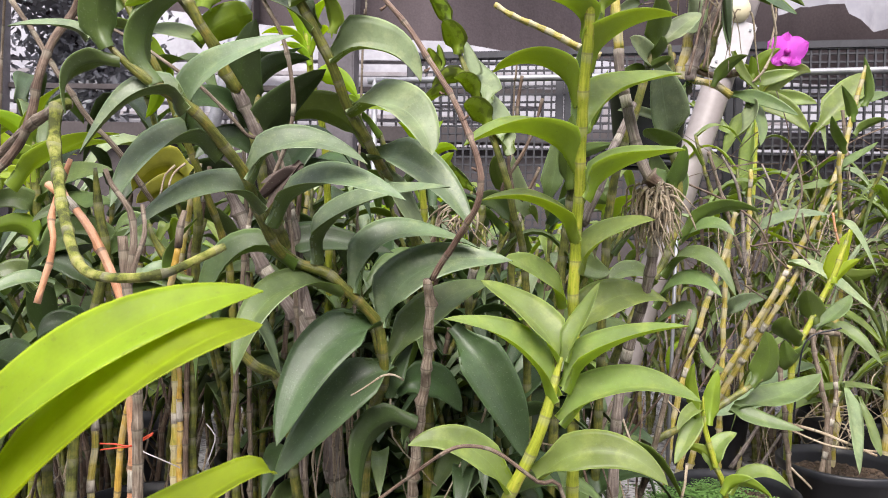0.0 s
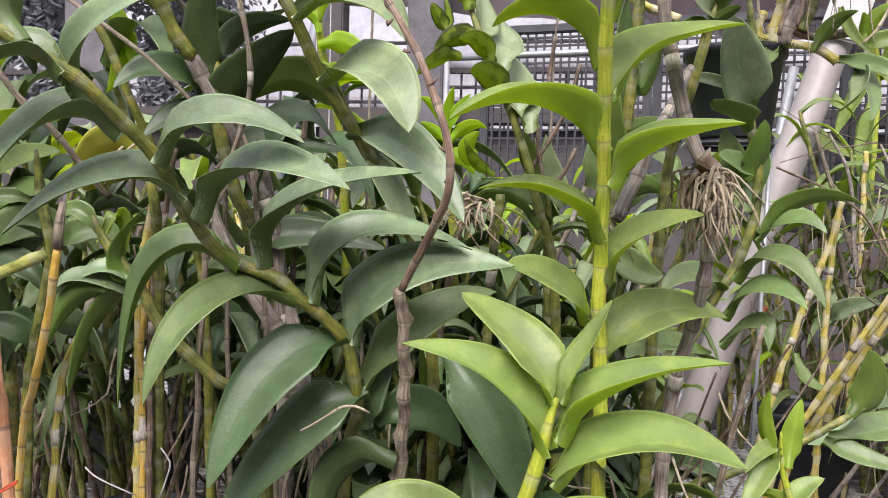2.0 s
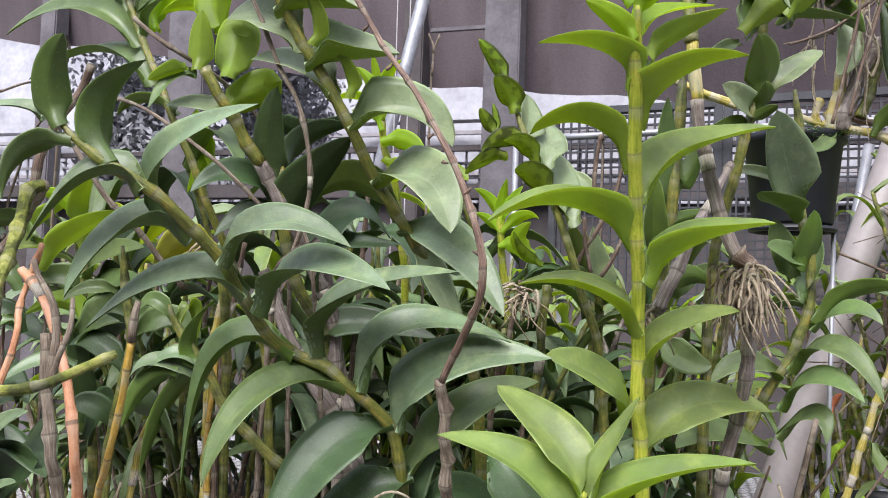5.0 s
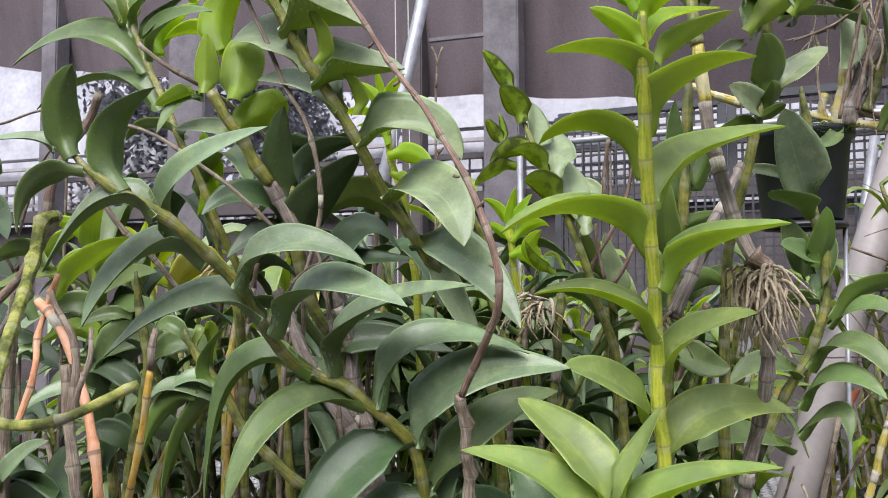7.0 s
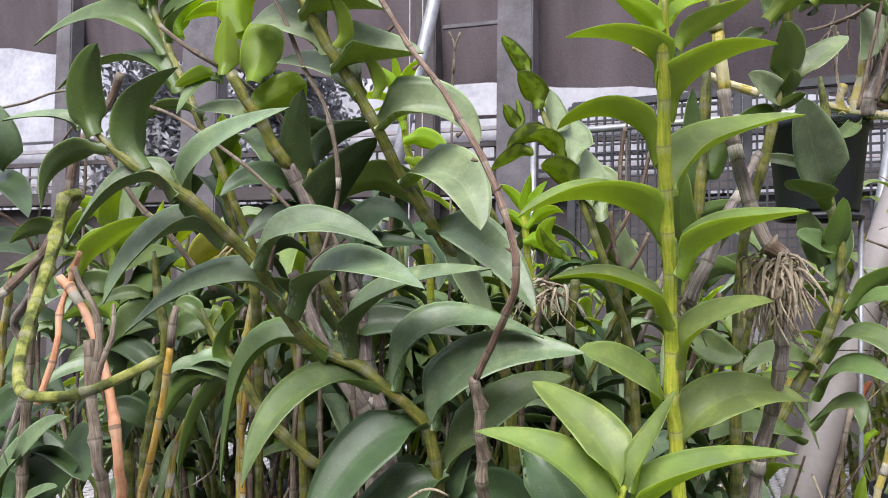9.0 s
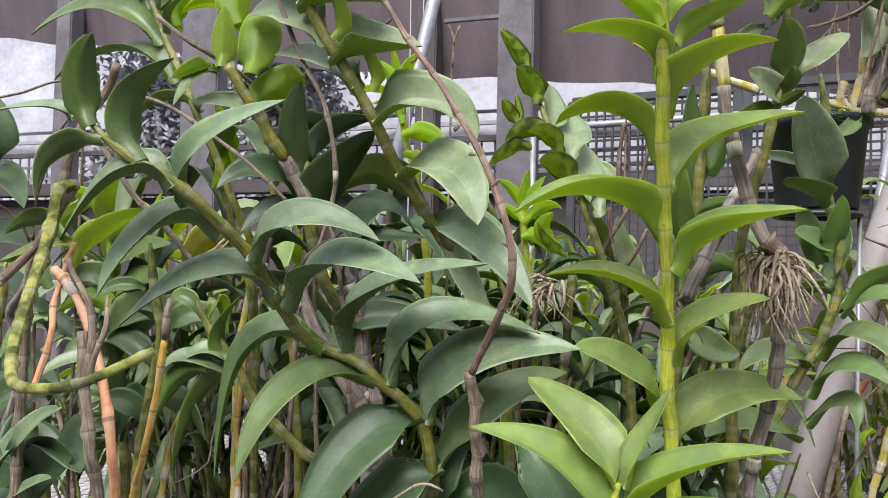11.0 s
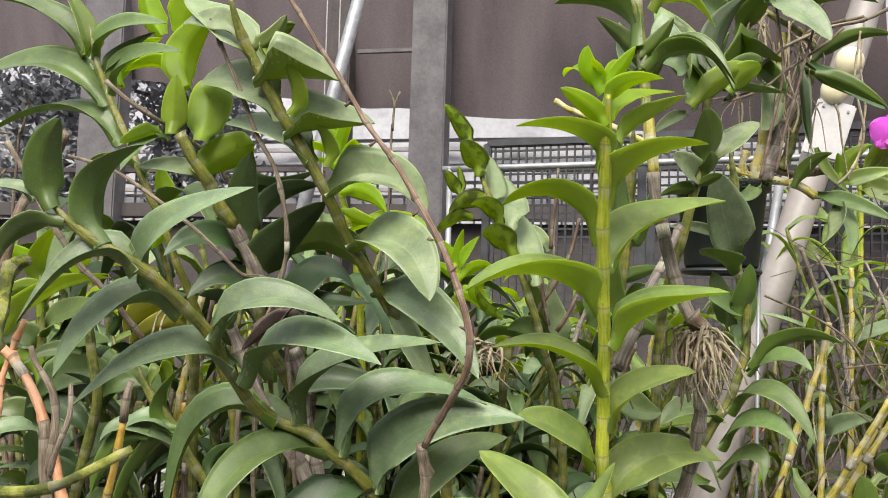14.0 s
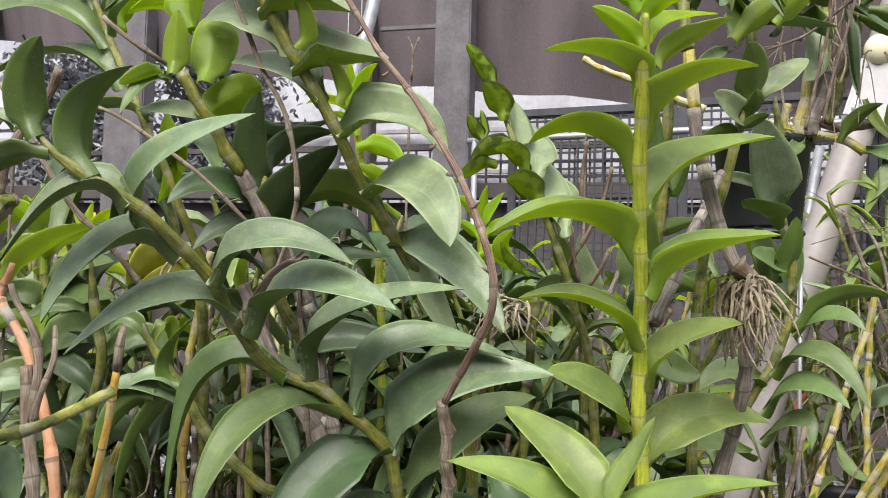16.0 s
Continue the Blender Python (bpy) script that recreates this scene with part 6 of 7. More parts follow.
cane(ltwig, [(-0.346, 0.550, 1.391), (-0.328, 0.550, 1.365), (-0.309, 0.550, 1.336), (-0.291, 0.560, 1.304), (-0.272, 0.580, 1.275), (-0.256, 0.620, 1.230)], 0.002, 0.0024, M_TWIG_GREY, 'side_twig', 0.03)
fore = orchid('lime_orchid_shoot', 'bright yellow-green orchid shoot with long smooth leaves', 'orchid')
cane(fore, [(-0.121, 0.163, 1.147), (-0.117, 0.163, 1.119), (-0.113, 0.165, 1.072)], 0.004, 0.006, M_CANE_GREEN)
leaf(fore, (-0.121, 0.165, 1.134), (-0.074, 0.168, 1.179), (-0.033, 0.187, 1.195), 0.027, -40, M_LEAF_FRESH)
leaf(fore, (-0.117, 0.163, 1.116), (-0.061, 0.160, 1.170), (-0.033, 0.187, 1.185), 0.029, -26, M_LEAF_FRESH)
leaf(fore, (-0.115, 0.165, 1.081), (-0.049, 0.165, 1.135), (-0.031, 0.190, 1.141), 0.028, -9, M_LEAF_FRESH)
kei = orchid('young_potted_orchid', 'small orchid with glossy light green leaves in a black pot', 'orchid')
cane(kei, [(0.281, 0.830, 1.039), (0.285, 0.830, 1.001), (0.297, 0.830, 0.963), (0.310, 0.835, 0.930)], 0.003, 0.004, M_CANE_GREEN)
leaf(kei, (0.276, 0.830, 1.017), (0.265, 0.825, 1.046), (0.268, 0.820, 1.079), 0.019, 7)
leaf(kei, (0.288, 0.830, 1.007), (0.293, 0.835, 1.039), (0.300, 0.840, 1.069), 0.021, 133)
leaf(kei, (0.279, 0.830, 1.020), (0.262, 0.815, 0.998), (0.244, 0.800, 0.970), 0.023, 22)
leaf(kei, (0.297, 0.830, 0.957), (0.299, 0.835, 0.981), (0.323, 0.840, 0.997), 0.024, -36)
leaf(kei, (0.306, 0.830, 0.931), (0.324, 0.820, 0.948), (0.354, 0.810, 0.934), 0.018, 71)
leaf(kei, (0.297, 0.830, 0.960), (0.284, 0.835, 0.977), (0.260, 0.840, 0.978), 0.014, -80)
leaf(kei, (0.312, 0.830, 0.932), (0.344, 0.825, 0.957), (0.378, 0.820, 0.941), 0.024, -27)
leaf(kei, (0.281, 0.830, 1.026), (0.261, 0.815, 1.023), (0.246, 0.800, 1.007), 0.016, 33)
cur = orchid('curled_leaf_orchid', 'slanting orchid shoot ending in a curled green leaf', 'orchid')
cane(cur, [(0.400, 0.980, 1.034), (0.357, 0.970, 1.009), (0.312, 0.960, 0.983), (0.259, 0.950, 0.958), (0.224, 0.950, 0.939)], 0.004, 0.0065, M_CANE_OLIVE)
leaf(cur, (0.386, 0.980, 1.026), (0.405, 0.975, 1.058), (0.398, 0.970, 1.099), 0.040, 42)
leaf(cur, (0.375, 1.000, 0.995), (0.451, 1.025, 1.008), (0.506, 1.050, 1.033), 0.044, -29)
leaf(cur, (0.367, 1.000, 0.991), (0.401, 0.990, 0.979), (0.456, 0.980, 0.969), 0.028, -43)
yng = orchid('bright_shoot', 'vivid yellow-green young orchid shoot', 'orchid')
cane(yng, [(0.562, 1.100, 1.236), (0.546, 1.100, 1.182), (0.525, 1.100, 1.132), (0.506, 1.100, 1.090), (0.487, 1.100, 1.040), (0.491, 1.120, 0.900)], 0.004, 0.006, M_CANE_GREEN)
leaf(yng, (0.540, 1.100, 1.157), (0.547, 1.100, 1.195), (0.566, 1.100, 1.236), 0.031, 100, M_LEAF_FRESH)
leaf(yng, (0.533, 1.100, 1.149), (0.556, 1.100, 1.178), (0.578, 1.100, 1.193), 0.019, 79, M_LEAF_FRESH)
leaf(yng, (0.518, 1.100, 1.099), (0.507, 1.095, 1.124), (0.500, 1.090, 1.147), 0.037, -28)
leaf(yng, (0.514, 1.100, 1.090), (0.561, 1.125, 1.114), (0.589, 1.150, 1.138), 0.031, -14)
leaf(yng, (0.499, 1.100, 1.065), (0.468, 1.085, 1.082), (0.465, 1.070, 1.109), 0.042, -10)
leaf(yng, (0.503, 1.100, 1.073), (0.483, 1.090, 1.041), (0.466, 1.080, 1.075), 0.039, -66)
rgt = orchid('slim_leaved_orchid', 'orchid cane with short pointed leaves in two rows', 'orchid')
cane(rgt, [(0.723, 1.400, 1.549), (0.701, 1.400, 1.456), (0.683, 1.400, 1.373), (0.650, 1.400, 1.278), (0.615, 1.420, 1.193), (0.562, 1.450, 1.060), (0.528, 1.500, 0.952)], 0.004, 0.0085, M_CANE_YELLOW)
leaf(rgt, (0.721, 1.400, 1.467), (0.724, 1.400, 1.508), (0.718, 1.400, 1.560), 0.028, -16)
leaf(rgt, (0.701, 1.400, 1.440), (0.690, 1.390, 1.470), (0.670, 1.380, 1.503), 0.022, -13)
leaf(rgt, (0.688, 1.400, 1.383), (0.663, 1.380, 1.411), (0.646, 1.360, 1.444), 0.025, 9)
leaf(rgt, (0.702, 1.400, 1.414), (0.736, 1.410, 1.437), (0.773, 1.420, 1.448), 0.025, 54)
leaf(rgt, (0.679, 1.400, 1.352), (0.713, 1.410, 1.374), (0.758, 1.420, 1.407), 0.030, -15)
leaf(rgt, (0.669, 1.400, 1.331), (0.630, 1.380, 1.318), (0.582, 1.360, 1.311), 0.029, 22)
leaf(rgt, (0.715, 1.400, 1.477), (0.745, 1.410, 1.489), (0.780, 1.420, 1.497), 0.021, -60)
flo = orchid('flowering_orchid', 'orchid with green strap leaves and one magenta bloom', 'orchid')
cane(flo, [(0.673, 1.850, 1.625), (0.683, 1.850, 1.529), (0.681, 1.850, 1.350), (0.674, 1.850, 1.143)], 0.005, 0.008, M_CANE_GREEN)
leaf(flo, (0.682, 1.850, 1.570), (0.717, 1.825, 1.634), (0.701, 1.800, 1.661), 0.042, 27)
leaf(flo, (0.682, 1.850, 1.556), (0.744, 1.825, 1.620), (0.789, 1.800, 1.618), 0.047, -88)
leaf(flo, (0.682, 1.850, 1.543), (0.746, 1.825, 1.560), (0.805, 1.800, 1.545), 0.047, -86)
leaf(flo, (0.667, 1.850, 1.597), (0.644, 1.835, 1.628), (0.629, 1.820, 1.642), 0.034, -23)
leaf(flo, (0.675, 1.850, 1.556), (0.734, 1.825, 1.539), (0.791, 1.800, 1.476), 0.056, -82)
leaf(flo, (0.825, 1.850, 1.490), (0.914, 1.875, 1.578), (0.965, 1.900, 1.639), 0.086, -48)
leaf(flo, (0.669, 1.850, 1.543), (0.621, 1.800, 1.480), (0.578, 1.750, 1.413), 0.056, -17)
leaf(flo, (0.676, 1.850, 1.515), (0.650, 1.800, 1.387), (0.642, 1.750, 1.304), 0.047, -37)
leaf(flo, (0.526, 1.850, 1.554), (0.575, 1.825, 1.503), (0.621, 1.800, 1.466), 0.042, -45)
leaf(flo, (0.515, 1.850, 1.464), (0.570, 1.800, 1.399), (0.621, 1.750, 1.369), 0.053, -20)
bloom(flo, (0.723, 1.780, 1.660), 0.050)
cane(flo, [(0.728, 1.785, 1.658), (0.719, 1.810, 1.617), (0.682, 1.850, 1.563)], 0.0015, 0.002, M_CANE_GREEN, 'flower_stalk', 0.1)
nod = orchid('bare_orchid_cane', 'bare yellow and white banded orchid cane with joints', 'dry cane')
cane(nod, [(0.446, 1.250, 1.263), (0.436, 1.250, 1.211), (0.415, 1.250, 1.145), (0.391, 1.250, 1.068), (0.364, 1.250, 0.963), (0.352, 1.250, 0.896)], 0.0042, 0.0056, M_CANE_YELLOW, 'stem', 0.035)
nod = orchid('bare_orchid_cane', 'bare yellow and white banded orchid cane with joints', 'dry cane')
cane(nod, [(0.457, 1.300, 1.241), (0.451, 1.300, 1.172), (0.448, 1.300, 1.084), (0.448, 1.300, 0.995), (0.446, 1.300, 0.916)], 0.0042, 0.0056, M_CANE_YELLOW, 'stem', 0.035)
nod = orchid('bare_orchid_cane', 'bare yellow and white banded orchid cane with joints', 'dry cane')
cane(nod, [(0.518, 1.200, 1.178), (0.489, 1.200, 1.123), (0.454, 1.220, 1.046), (0.417, 1.240, 0.967), (0.387, 1.260, 0.904)], 0.0042, 0.0056, M_CANE_YELLOW, 'stem', 0.035)
nod = orchid('bare_orchid_cane', 'bare yellow and white banded orchid cane with joints', 'dry cane')
cane(nod, [(0.542, 1.220, 1.173), (0.506, 1.220, 1.108), (0.474, 1.240, 1.039), (0.432, 1.260, 0.954), (0.407, 1.280, 0.890)], 0.0042, 0.0056, M_CANE_YELLOW, 'stem', 0.035)
nod = orchid('bare_orchid_cane', 'bare yellow and white banded orchid cane with joints', 'dry cane')
cane(nod, [(0.554, 1.500, 1.358), (0.554, 1.500, 1.246), (0.553, 1.500, 1.133), (0.549, 1.500, 0.975)], 0.0042, 0.0056, M_CANE_YELLOW, 'stem', 0.035)
loop = orchid('brown_looping_stem', 'rough brown looping aerial stem rising from a black pot', 'dry cane')
cane(loop, [(0.551, 1.100, 1.083), (0.510, 1.100, 1.085), (0.482, 1.100, 1.079), (0.468, 1.100, 1.047), (0.471, 1.100, 1.006), (0.478, 1.100, 0.956), (0.483, 1.100, 0.906), (0.491, 1.100, 0.856)], 0.0034, 0.0042, M_TWIG_GREY, 'stem', 0.03)
cane(loop, [(0.514, 1.100, 1.082), (0.520, 1.100, 1.041), (0.533, 1.100, 0.991), (0.539, 1.100, 0.941), (0.534, 1.100, 0.883)], 0.0034, 0.0042, M_TWIG_GREY, 'stem', 0.03)
cane(loop, [(0.542, 1.120, 1.079), (0.553, 1.120, 1.038), (0.559, 1.120, 0.988), (0.552, 1.120, 0.928), (0.552, 1.120, 0.869)], 0.003, 0.004, M_TWIG_GREY, 'stem', 0.03)
str = orchid('strap_leaved_orchid', 'orchid with long pale drooping strap leaves beside a black pot', 'orchid')
cane(str, [(0.593, 1.200, 1.137), (0.591, 1.200, 1.085), (0.590, 1.200, 1.014), (0.591, 1.200, 0.909)], 0.005, 0.007, M_CANE_YELLOW)
leaf(str, (0.523, 1.220, 1.185), (0.577, 1.200, 1.160), (0.641, 1.180, 1.111), 0.044, -25, M_LEAF_PALE)
leaf(str, (0.600, 1.220, 1.251), (0.618, 1.200, 1.230), (0.645, 1.180, 1.167), 0.032, -7, M_LEAF_PALE)
leaf(str, (0.572, 1.200, 1.085), (0.607, 1.175, 1.072), (0.641, 1.150, 1.031), 0.031, -29, M_LEAF_STRAP)
leaf(str, (0.508, 1.350, 1.223), (0.556, 1.325, 1.258), (0.621, 1.300, 1.265), 0.040, -34, M_LEAF_DULL)
leaf(str, (0.548, 1.200, 0.970), (0.594, 1.175, 0.992), (0.643, 1.150, 0.994), 0.034, -11, M_LEAF_STRAP)
leaf(str, (0.585, 1.150, 1.000), (0.574, 1.100, 0.960), (0.563, 1.050, 0.893), 0.045, 48, M_LEAF_PALE)
leaf(str, (0.605, 1.150, 0.984), (0.609, 1.115, 0.936), (0.606, 1.080, 0.912), 0.031, 33, M_LEAF_STRAP)
leaf(str, (0.482, 1.150, 0.978), (0.429, 1.125, 0.970), (0.378, 1.100, 0.957), 0.040, 25, M_LEAF_DULL)
leaf(str, (0.467, 1.220, 0.972), (0.525, 1.235, 1.005), (0.589, 1.250, 1.011), 0.046, -30, M_LEAF_DULL)
leaf(str, (0.467, 1.350, 1.084), (0.491, 1.325, 1.110), (0.523, 1.300, 1.120), 0.031, -78, M_LEAF_DULL)
leaf(str, (0.409, 1.300, 1.041), (0.422, 1.275, 1.000), (0.464, 1.250, 1.000), 0.030, -10, M_LEAF_STRAP)
leaf(str, (0.619, 1.300, 1.172), (0.663, 1.300, 1.160), (0.712, 1.300, 1.175), 0.029, 66, M_LEAF_STRAP)
leaf(str, (0.363, 1.250, 1.046), (0.346, 1.250, 1.014), (0.354, 1.250, 0.976), 0.023, 12, M_LEAF_YELLOW)
leaf(str, (0.503, 1.200, 0.932), (0.549, 1.200, 0.958), (0.595, 1.200, 0.966), 0.030, -7, M_LEAF_STRAP)
str2 = orchid('dry_stalk', 'single thin crooked dry stalk among the strap leaves', 'twig')
cane(str2, [(0.321, 1.080, 1.297), (0.380, 1.080, 1.271), (0.423, 1.080, 1.240), (0.446, 1.080, 1.198), (0.468, 1.080, 1.177)], 0.0016, 0.0016, M_TWIG, 'stalk', 0.05)
str2 = orchid('dry_stalk', 'single thin crooked dry stalk among the strap leaves', 'twig')
cane(str2, [(0.485, 1.080, 1.258), (0.495, 1.080, 1.221), (0.514, 1.080, 1.195)], 0.0014, 0.0014, M_TWIG, 'stalk', 0.05)
str2 = orchid('dry_stalk', 'single thin crooked dry stalk among the strap leaves', 'twig')
cane(str2, [(0.545, 1.080, 1.094), (0.499, 1.080, 1.076), (0.486, 1.080, 1.016), (0.482, 1.080, 0.928)], 0.0013, 0.0013, M_BLACK, 'stalk', 0.05)
str2 = orchid('dry_stalk', 'single thin crooked dry stalk among the strap leaves', 'twig')
cane(str2, [(0.473, 1.080, 0.955), (0.526, 1.080, 0.941), (0.600, 1.080, 0.912)], 0.0022, 0.0022, M_ROOT, 'stalk', 0.05)
str2 = orchid('dry_stalk', 'single thin crooked dry stalk among the strap leaves', 'twig')
cane(str2, [(0.478, 1.080, 0.945), (0.532, 1.080, 0.925), (0.600, 1.080, 0.918)], 0.0016, 0.0016, M_ROOT, 'stalk', 0.05)
str2 = orchid('dry_stalk', 'single thin crooked dry stalk among the strap leaves', 'twig')
cane(str2, [(0.481, 1.080, 0.890), (0.508, 1.080, 0.864), (0.531, 1.080, 0.838)], 0.0018, 0.0018, M_ROOT, 'stalk', 0.05)
str2 = orchid('dry_stalk', 'single thin crooked dry stalk among the strap leaves', 'twig')
cane(str2, [(0.528, 1.080, 1.259), (0.532, 1.080, 1.238), (0.538, 1.080, 1.214)], 0.0018, 0.0018, M_PINK, 'stalk', 0.05)
str2 = orchid('dry_stalk', 'single thin crooked dry stalk among the strap leaves', 'twig')
cane(str2, [(0.414, 1.080, 1.208), (0.461, 1.080, 1.215), (0.509, 1.080, 1.203)], 0.0014, 0.0014, M_TWIG, 'stalk', 0.05)
str2 = orchid('dry_stalk', 'single thin crooked dry stalk among the strap leaves', 'twig')
cane(str2, [(0.471, 1.080, 1.348), (0.484, 1.080, 1.285), (0.471, 1.080, 1.220), (0.499, 1.080, 1.184)], 0.0015, 0.0015, M_TWIG_GREY, 'stalk', 0.05)
nest = orchid('root_nest', 'nest of fine pale dry roots on an old cane', 'dry roots')
cane(nest, [(0.028, 0.740, 1.244), (0.024, 0.750, 1.203), (0.017, 0.770, 1.141)], 0.004, 0.005, M_CANE_OLIVE, 'stem', 0.03)
root_tangle(nest, (0.005, 0.730, 1.239), 26, 0.03, 0.03, 41, 0.008)
orl = orchid('fallen_leaf', 'curled orange-red fallen leaf by the foot of the pole', 'dead leaf')
leaf(orl, (0.354, 1.300, 1.079), (0.360, 1.300, 1.095), (0.368, 1.300, 1.106), 0.015, 60, M_RUST)
wire = orchid('red_cord', 'thin red cord tied round an old pinkish cane', 'cord')
cane(wire, [(-0.208, 0.432, 1.072), (-0.195, 0.432, 1.074), (-0.188, 0.432, 1.075), (-0.181, 0.432, 1.080), (-0.174, 0.432, 1.084)], 0.0005, 0.0005, M_WIRE, 'loop', 0.2)
cane(wire, [(-0.208, 0.432, 1.076), (-0.197, 0.432, 1.076), (-0.189, 0.432, 1.075), (-0.180, 0.432, 1.079), (-0.174, 0.432, 1.083)], 0.0005, 0.0005, M_WIRE, 'loop', 0.2)
btw = orchid('brown_twig', 'thin bent brown twig lying in front of the lower leaves', 'twig')
cane(btw, [(-0.037, 0.460, 1.035), (-0.015, 0.460, 1.053), (0.011, 0.455, 1.073), (0.026, 0.455, 1.077), (0.044, 0.455, 1.073), (0.070, 0.460, 1.054), (0.089, 0.460, 1.040)], 0.0012, 0.0018, M_TWIG, 'stem', 0.03)
curl = orchid('curled_root', 'pale curled aerial root above the dark leaves', 'root')
cane(curl, [(-0.069, 0.548, 1.087), (-0.062, 0.550, 1.091), (-0.053, 0.552, 1.097), (-0.045, 0.556, 1.102), (-0.037, 0.560, 1.102), (-0.030, 0.566, 1.097)], 0.0006, 0.0009, M_ROOT, 'root', 0.03)
str3 = orchid('white_wire', 'thin white curled wire hanging under the leaves', 'wire')
cane(str3, [(-0.273, 0.620, 1.021), (-0.265, 0.620, 1.015), (-0.252, 0.620, 1.010), (-0.236, 0.630, 0.999)], 0.0006, 0.0006, M_STRING, 'loop', 0.1)
cane(str3, [(-0.209, 0.620, 1.042), (-0.201, 0.620, 1.032), (-0.203, 0.620, 1.021), (-0.209, 0.620, 1.004)], 0.0006, 0.0006, M_STRING, 'loop', 0.1)
arc2 = orchid('leaning_orchid_cane', 'leaning green orchid cane with few leaves under the arching one', 'orchid')
cane(arc2, [(-0.255, 0.600, 1.217), (-0.252, 0.605, 1.204), (-0.229, 0.615, 1.167), (-0.207, 0.625, 1.128), (-0.175, 0.640, 1.093), (-0.152, 0.660, 1.061)], 0.0044, 0.0058, M_CANE_OLIVE)
leaf(arc2, (-0.221, 0.612, 1.167), (-0.237, 0.606, 1.188), (-0.213, 0.600, 1.223), 0.021, -45)
leaf(arc2, (-0.225, 0.612, 1.161), (-0.245, 0.601, 1.179), (-0.268, 0.590, 1.162), 0.017, 43, M_LEAF_DULL)
leaf(arc2, (-0.253, 0.605, 1.205), (-0.271, 0.602, 1.221), (-0.285, 0.600, 1.208), 0.015, 70, M_LEAF)
leaf(arc2, (-0.249, 0.605, 1.204), (-0.240, 0.612, 1.217), (-0.241, 0.620, 1.186), 0.015, 42, M_LEAF_BRIGHT)
leaf(arc2, (-0.202, 0.625, 1.127), (-0.198, 0.628, 1.146), (-0.180, 0.630, 1.156), 0.014, 69, M_LEAF_DARK)
leaf(arc2, (-0.230, 0.615, 1.166), (-0.257, 0.607, 1.135), (-0.274, 0.600, 1.080), 0.024, -29, M_LEAF)
yst = orchid('bare_orchid_cane', 'thin bare yellowish orchid cane with grey sheaths', 'dry cane')
cane(yst, [(-0.235, 0.660, 1.275), (-0.244, 0.660, 1.229), (-0.253, 0.660, 1.170), (-0.255, 0.660, 1.126), (-0.254, 0.660, 1.061)], 0.003, 0.0039, M_CANE_YELLOW, 'stem', 0.03)
yst = orchid('bare_orchid_cane', 'thin bare yellowish orchid cane with grey sheaths', 'dry cane')
cane(yst, [(-0.225, 0.660, 1.272), (-0.233, 0.660, 1.220), (-0.242, 0.660, 1.192), (-0.243, 0.660, 1.126), (-0.243, 0.660, 1.062)], 0.0022, 0.0029, M_TWIG, 'stem', 0.03)
yst = orchid('bare_orchid_cane', 'thin bare yellowish orchid cane with grey sheaths', 'dry cane')
cane(yst, [(-0.246, 0.660, 1.182), (-0.251, 0.660, 1.126), (-0.253, 0.660, 1.093), (-0.250, 0.660, 1.061)], 0.0026, 0.0034, M_YELLOW, 'stem', 0.03)
yst = orchid('bare_orchid_cane', 'thin bare yellowish orchid cane with grey sheaths', 'dry cane')
cane(yst, [(-0.291, 0.660, 1.180), (-0.300, 0.660, 1.142), (-0.319, 0.660, 1.093), (-0.328, 0.660, 1.054)], 0.003, 0.0039, M_CANE_YELLOW, 'stem', 0.03)
midp = orchid('pale_orchid_cane', 'orchid cane with tall pale upright leaves', 'orchid')
cane(midp, [(0.051, 0.820, 1.300), (0.057, 0.830, 1.268), (0.063, 0.850, 1.224)], 0.004, 0.006, M_CANE_OLIVE)
leaf(midp, (0.079, 0.820, 1.236), (0.066, 0.810, 1.267), (0.061, 0.800, 1.302), 0.026, 108, M_LEAF_PALE)
leaf(midp, (0.060, 0.820, 1.261), (0.046, 0.810, 1.281), (0.042, 0.800, 1.303), 0.022, -37, M_LEAF_PALE)
leaf(midp, (0.102, 0.840, 1.256), (0.111, 0.840, 1.296), (0.111, 0.840, 1.337), 0.028, -69, M_LEAF)
leaf(midp, (0.057, 0.850, 1.334), (0.045, 0.850, 1.353), (0.030, 0.850, 1.360), 0.013, 78, M_LEAF_PALE)
leaf(midp, (0.017, 0.780, 1.264), (0.002, 0.770, 1.273), (-0.007, 0.760, 1.293), 0.013, -39, M_LEAF_BLOTCH)
leaf(midp, (-0.003, 0.850, 1.275), (-0.020, 0.845, 1.290), (-0.006, 0.840, 1.309), 0.020, -14, M_LEAF_YELLOW)
leaf(midp, (0.070, 0.850, 1.225), (0.042, 0.825, 1.253), (0.020, 0.800, 1.251), 0.027, 89, M_LEAF)
leaf(midp, (0.104, 0.840, 1.226), (0.127, 0.820, 1.249), (0.160, 0.800, 1.253), 0.026, -71, M_LEAF_DARK)
leaf(midp, (0.135, 0.840, 1.235), (0.151, 0.830, 1.257), (0.180, 0.820, 1.272), 0.019, -86, M_LEAF)
mtw = orchid('bare_twig', 'thin dark brown twig in front of the mesh', 'twig')
cane(mtw, [(0.090, 0.780, 1.361), (0.082, 0.780, 1.331), (0.069, 0.780, 1.300), (0.052, 0.780, 1.272), (0.047, 0.780, 1.258)], 0.0018, 0.0022, M_TWIG, 'stalk', 0.04)
mtw = orchid('bare_twig', 'thin dark brown twig in front of the mesh', 'twig')
cane(mtw, [(0.088, 0.780, 1.288), (0.079, 0.780, 1.266), (0.070, 0.780, 1.252)], 0.0018, 0.0022, M_TWIG, 'stalk', 0.04)
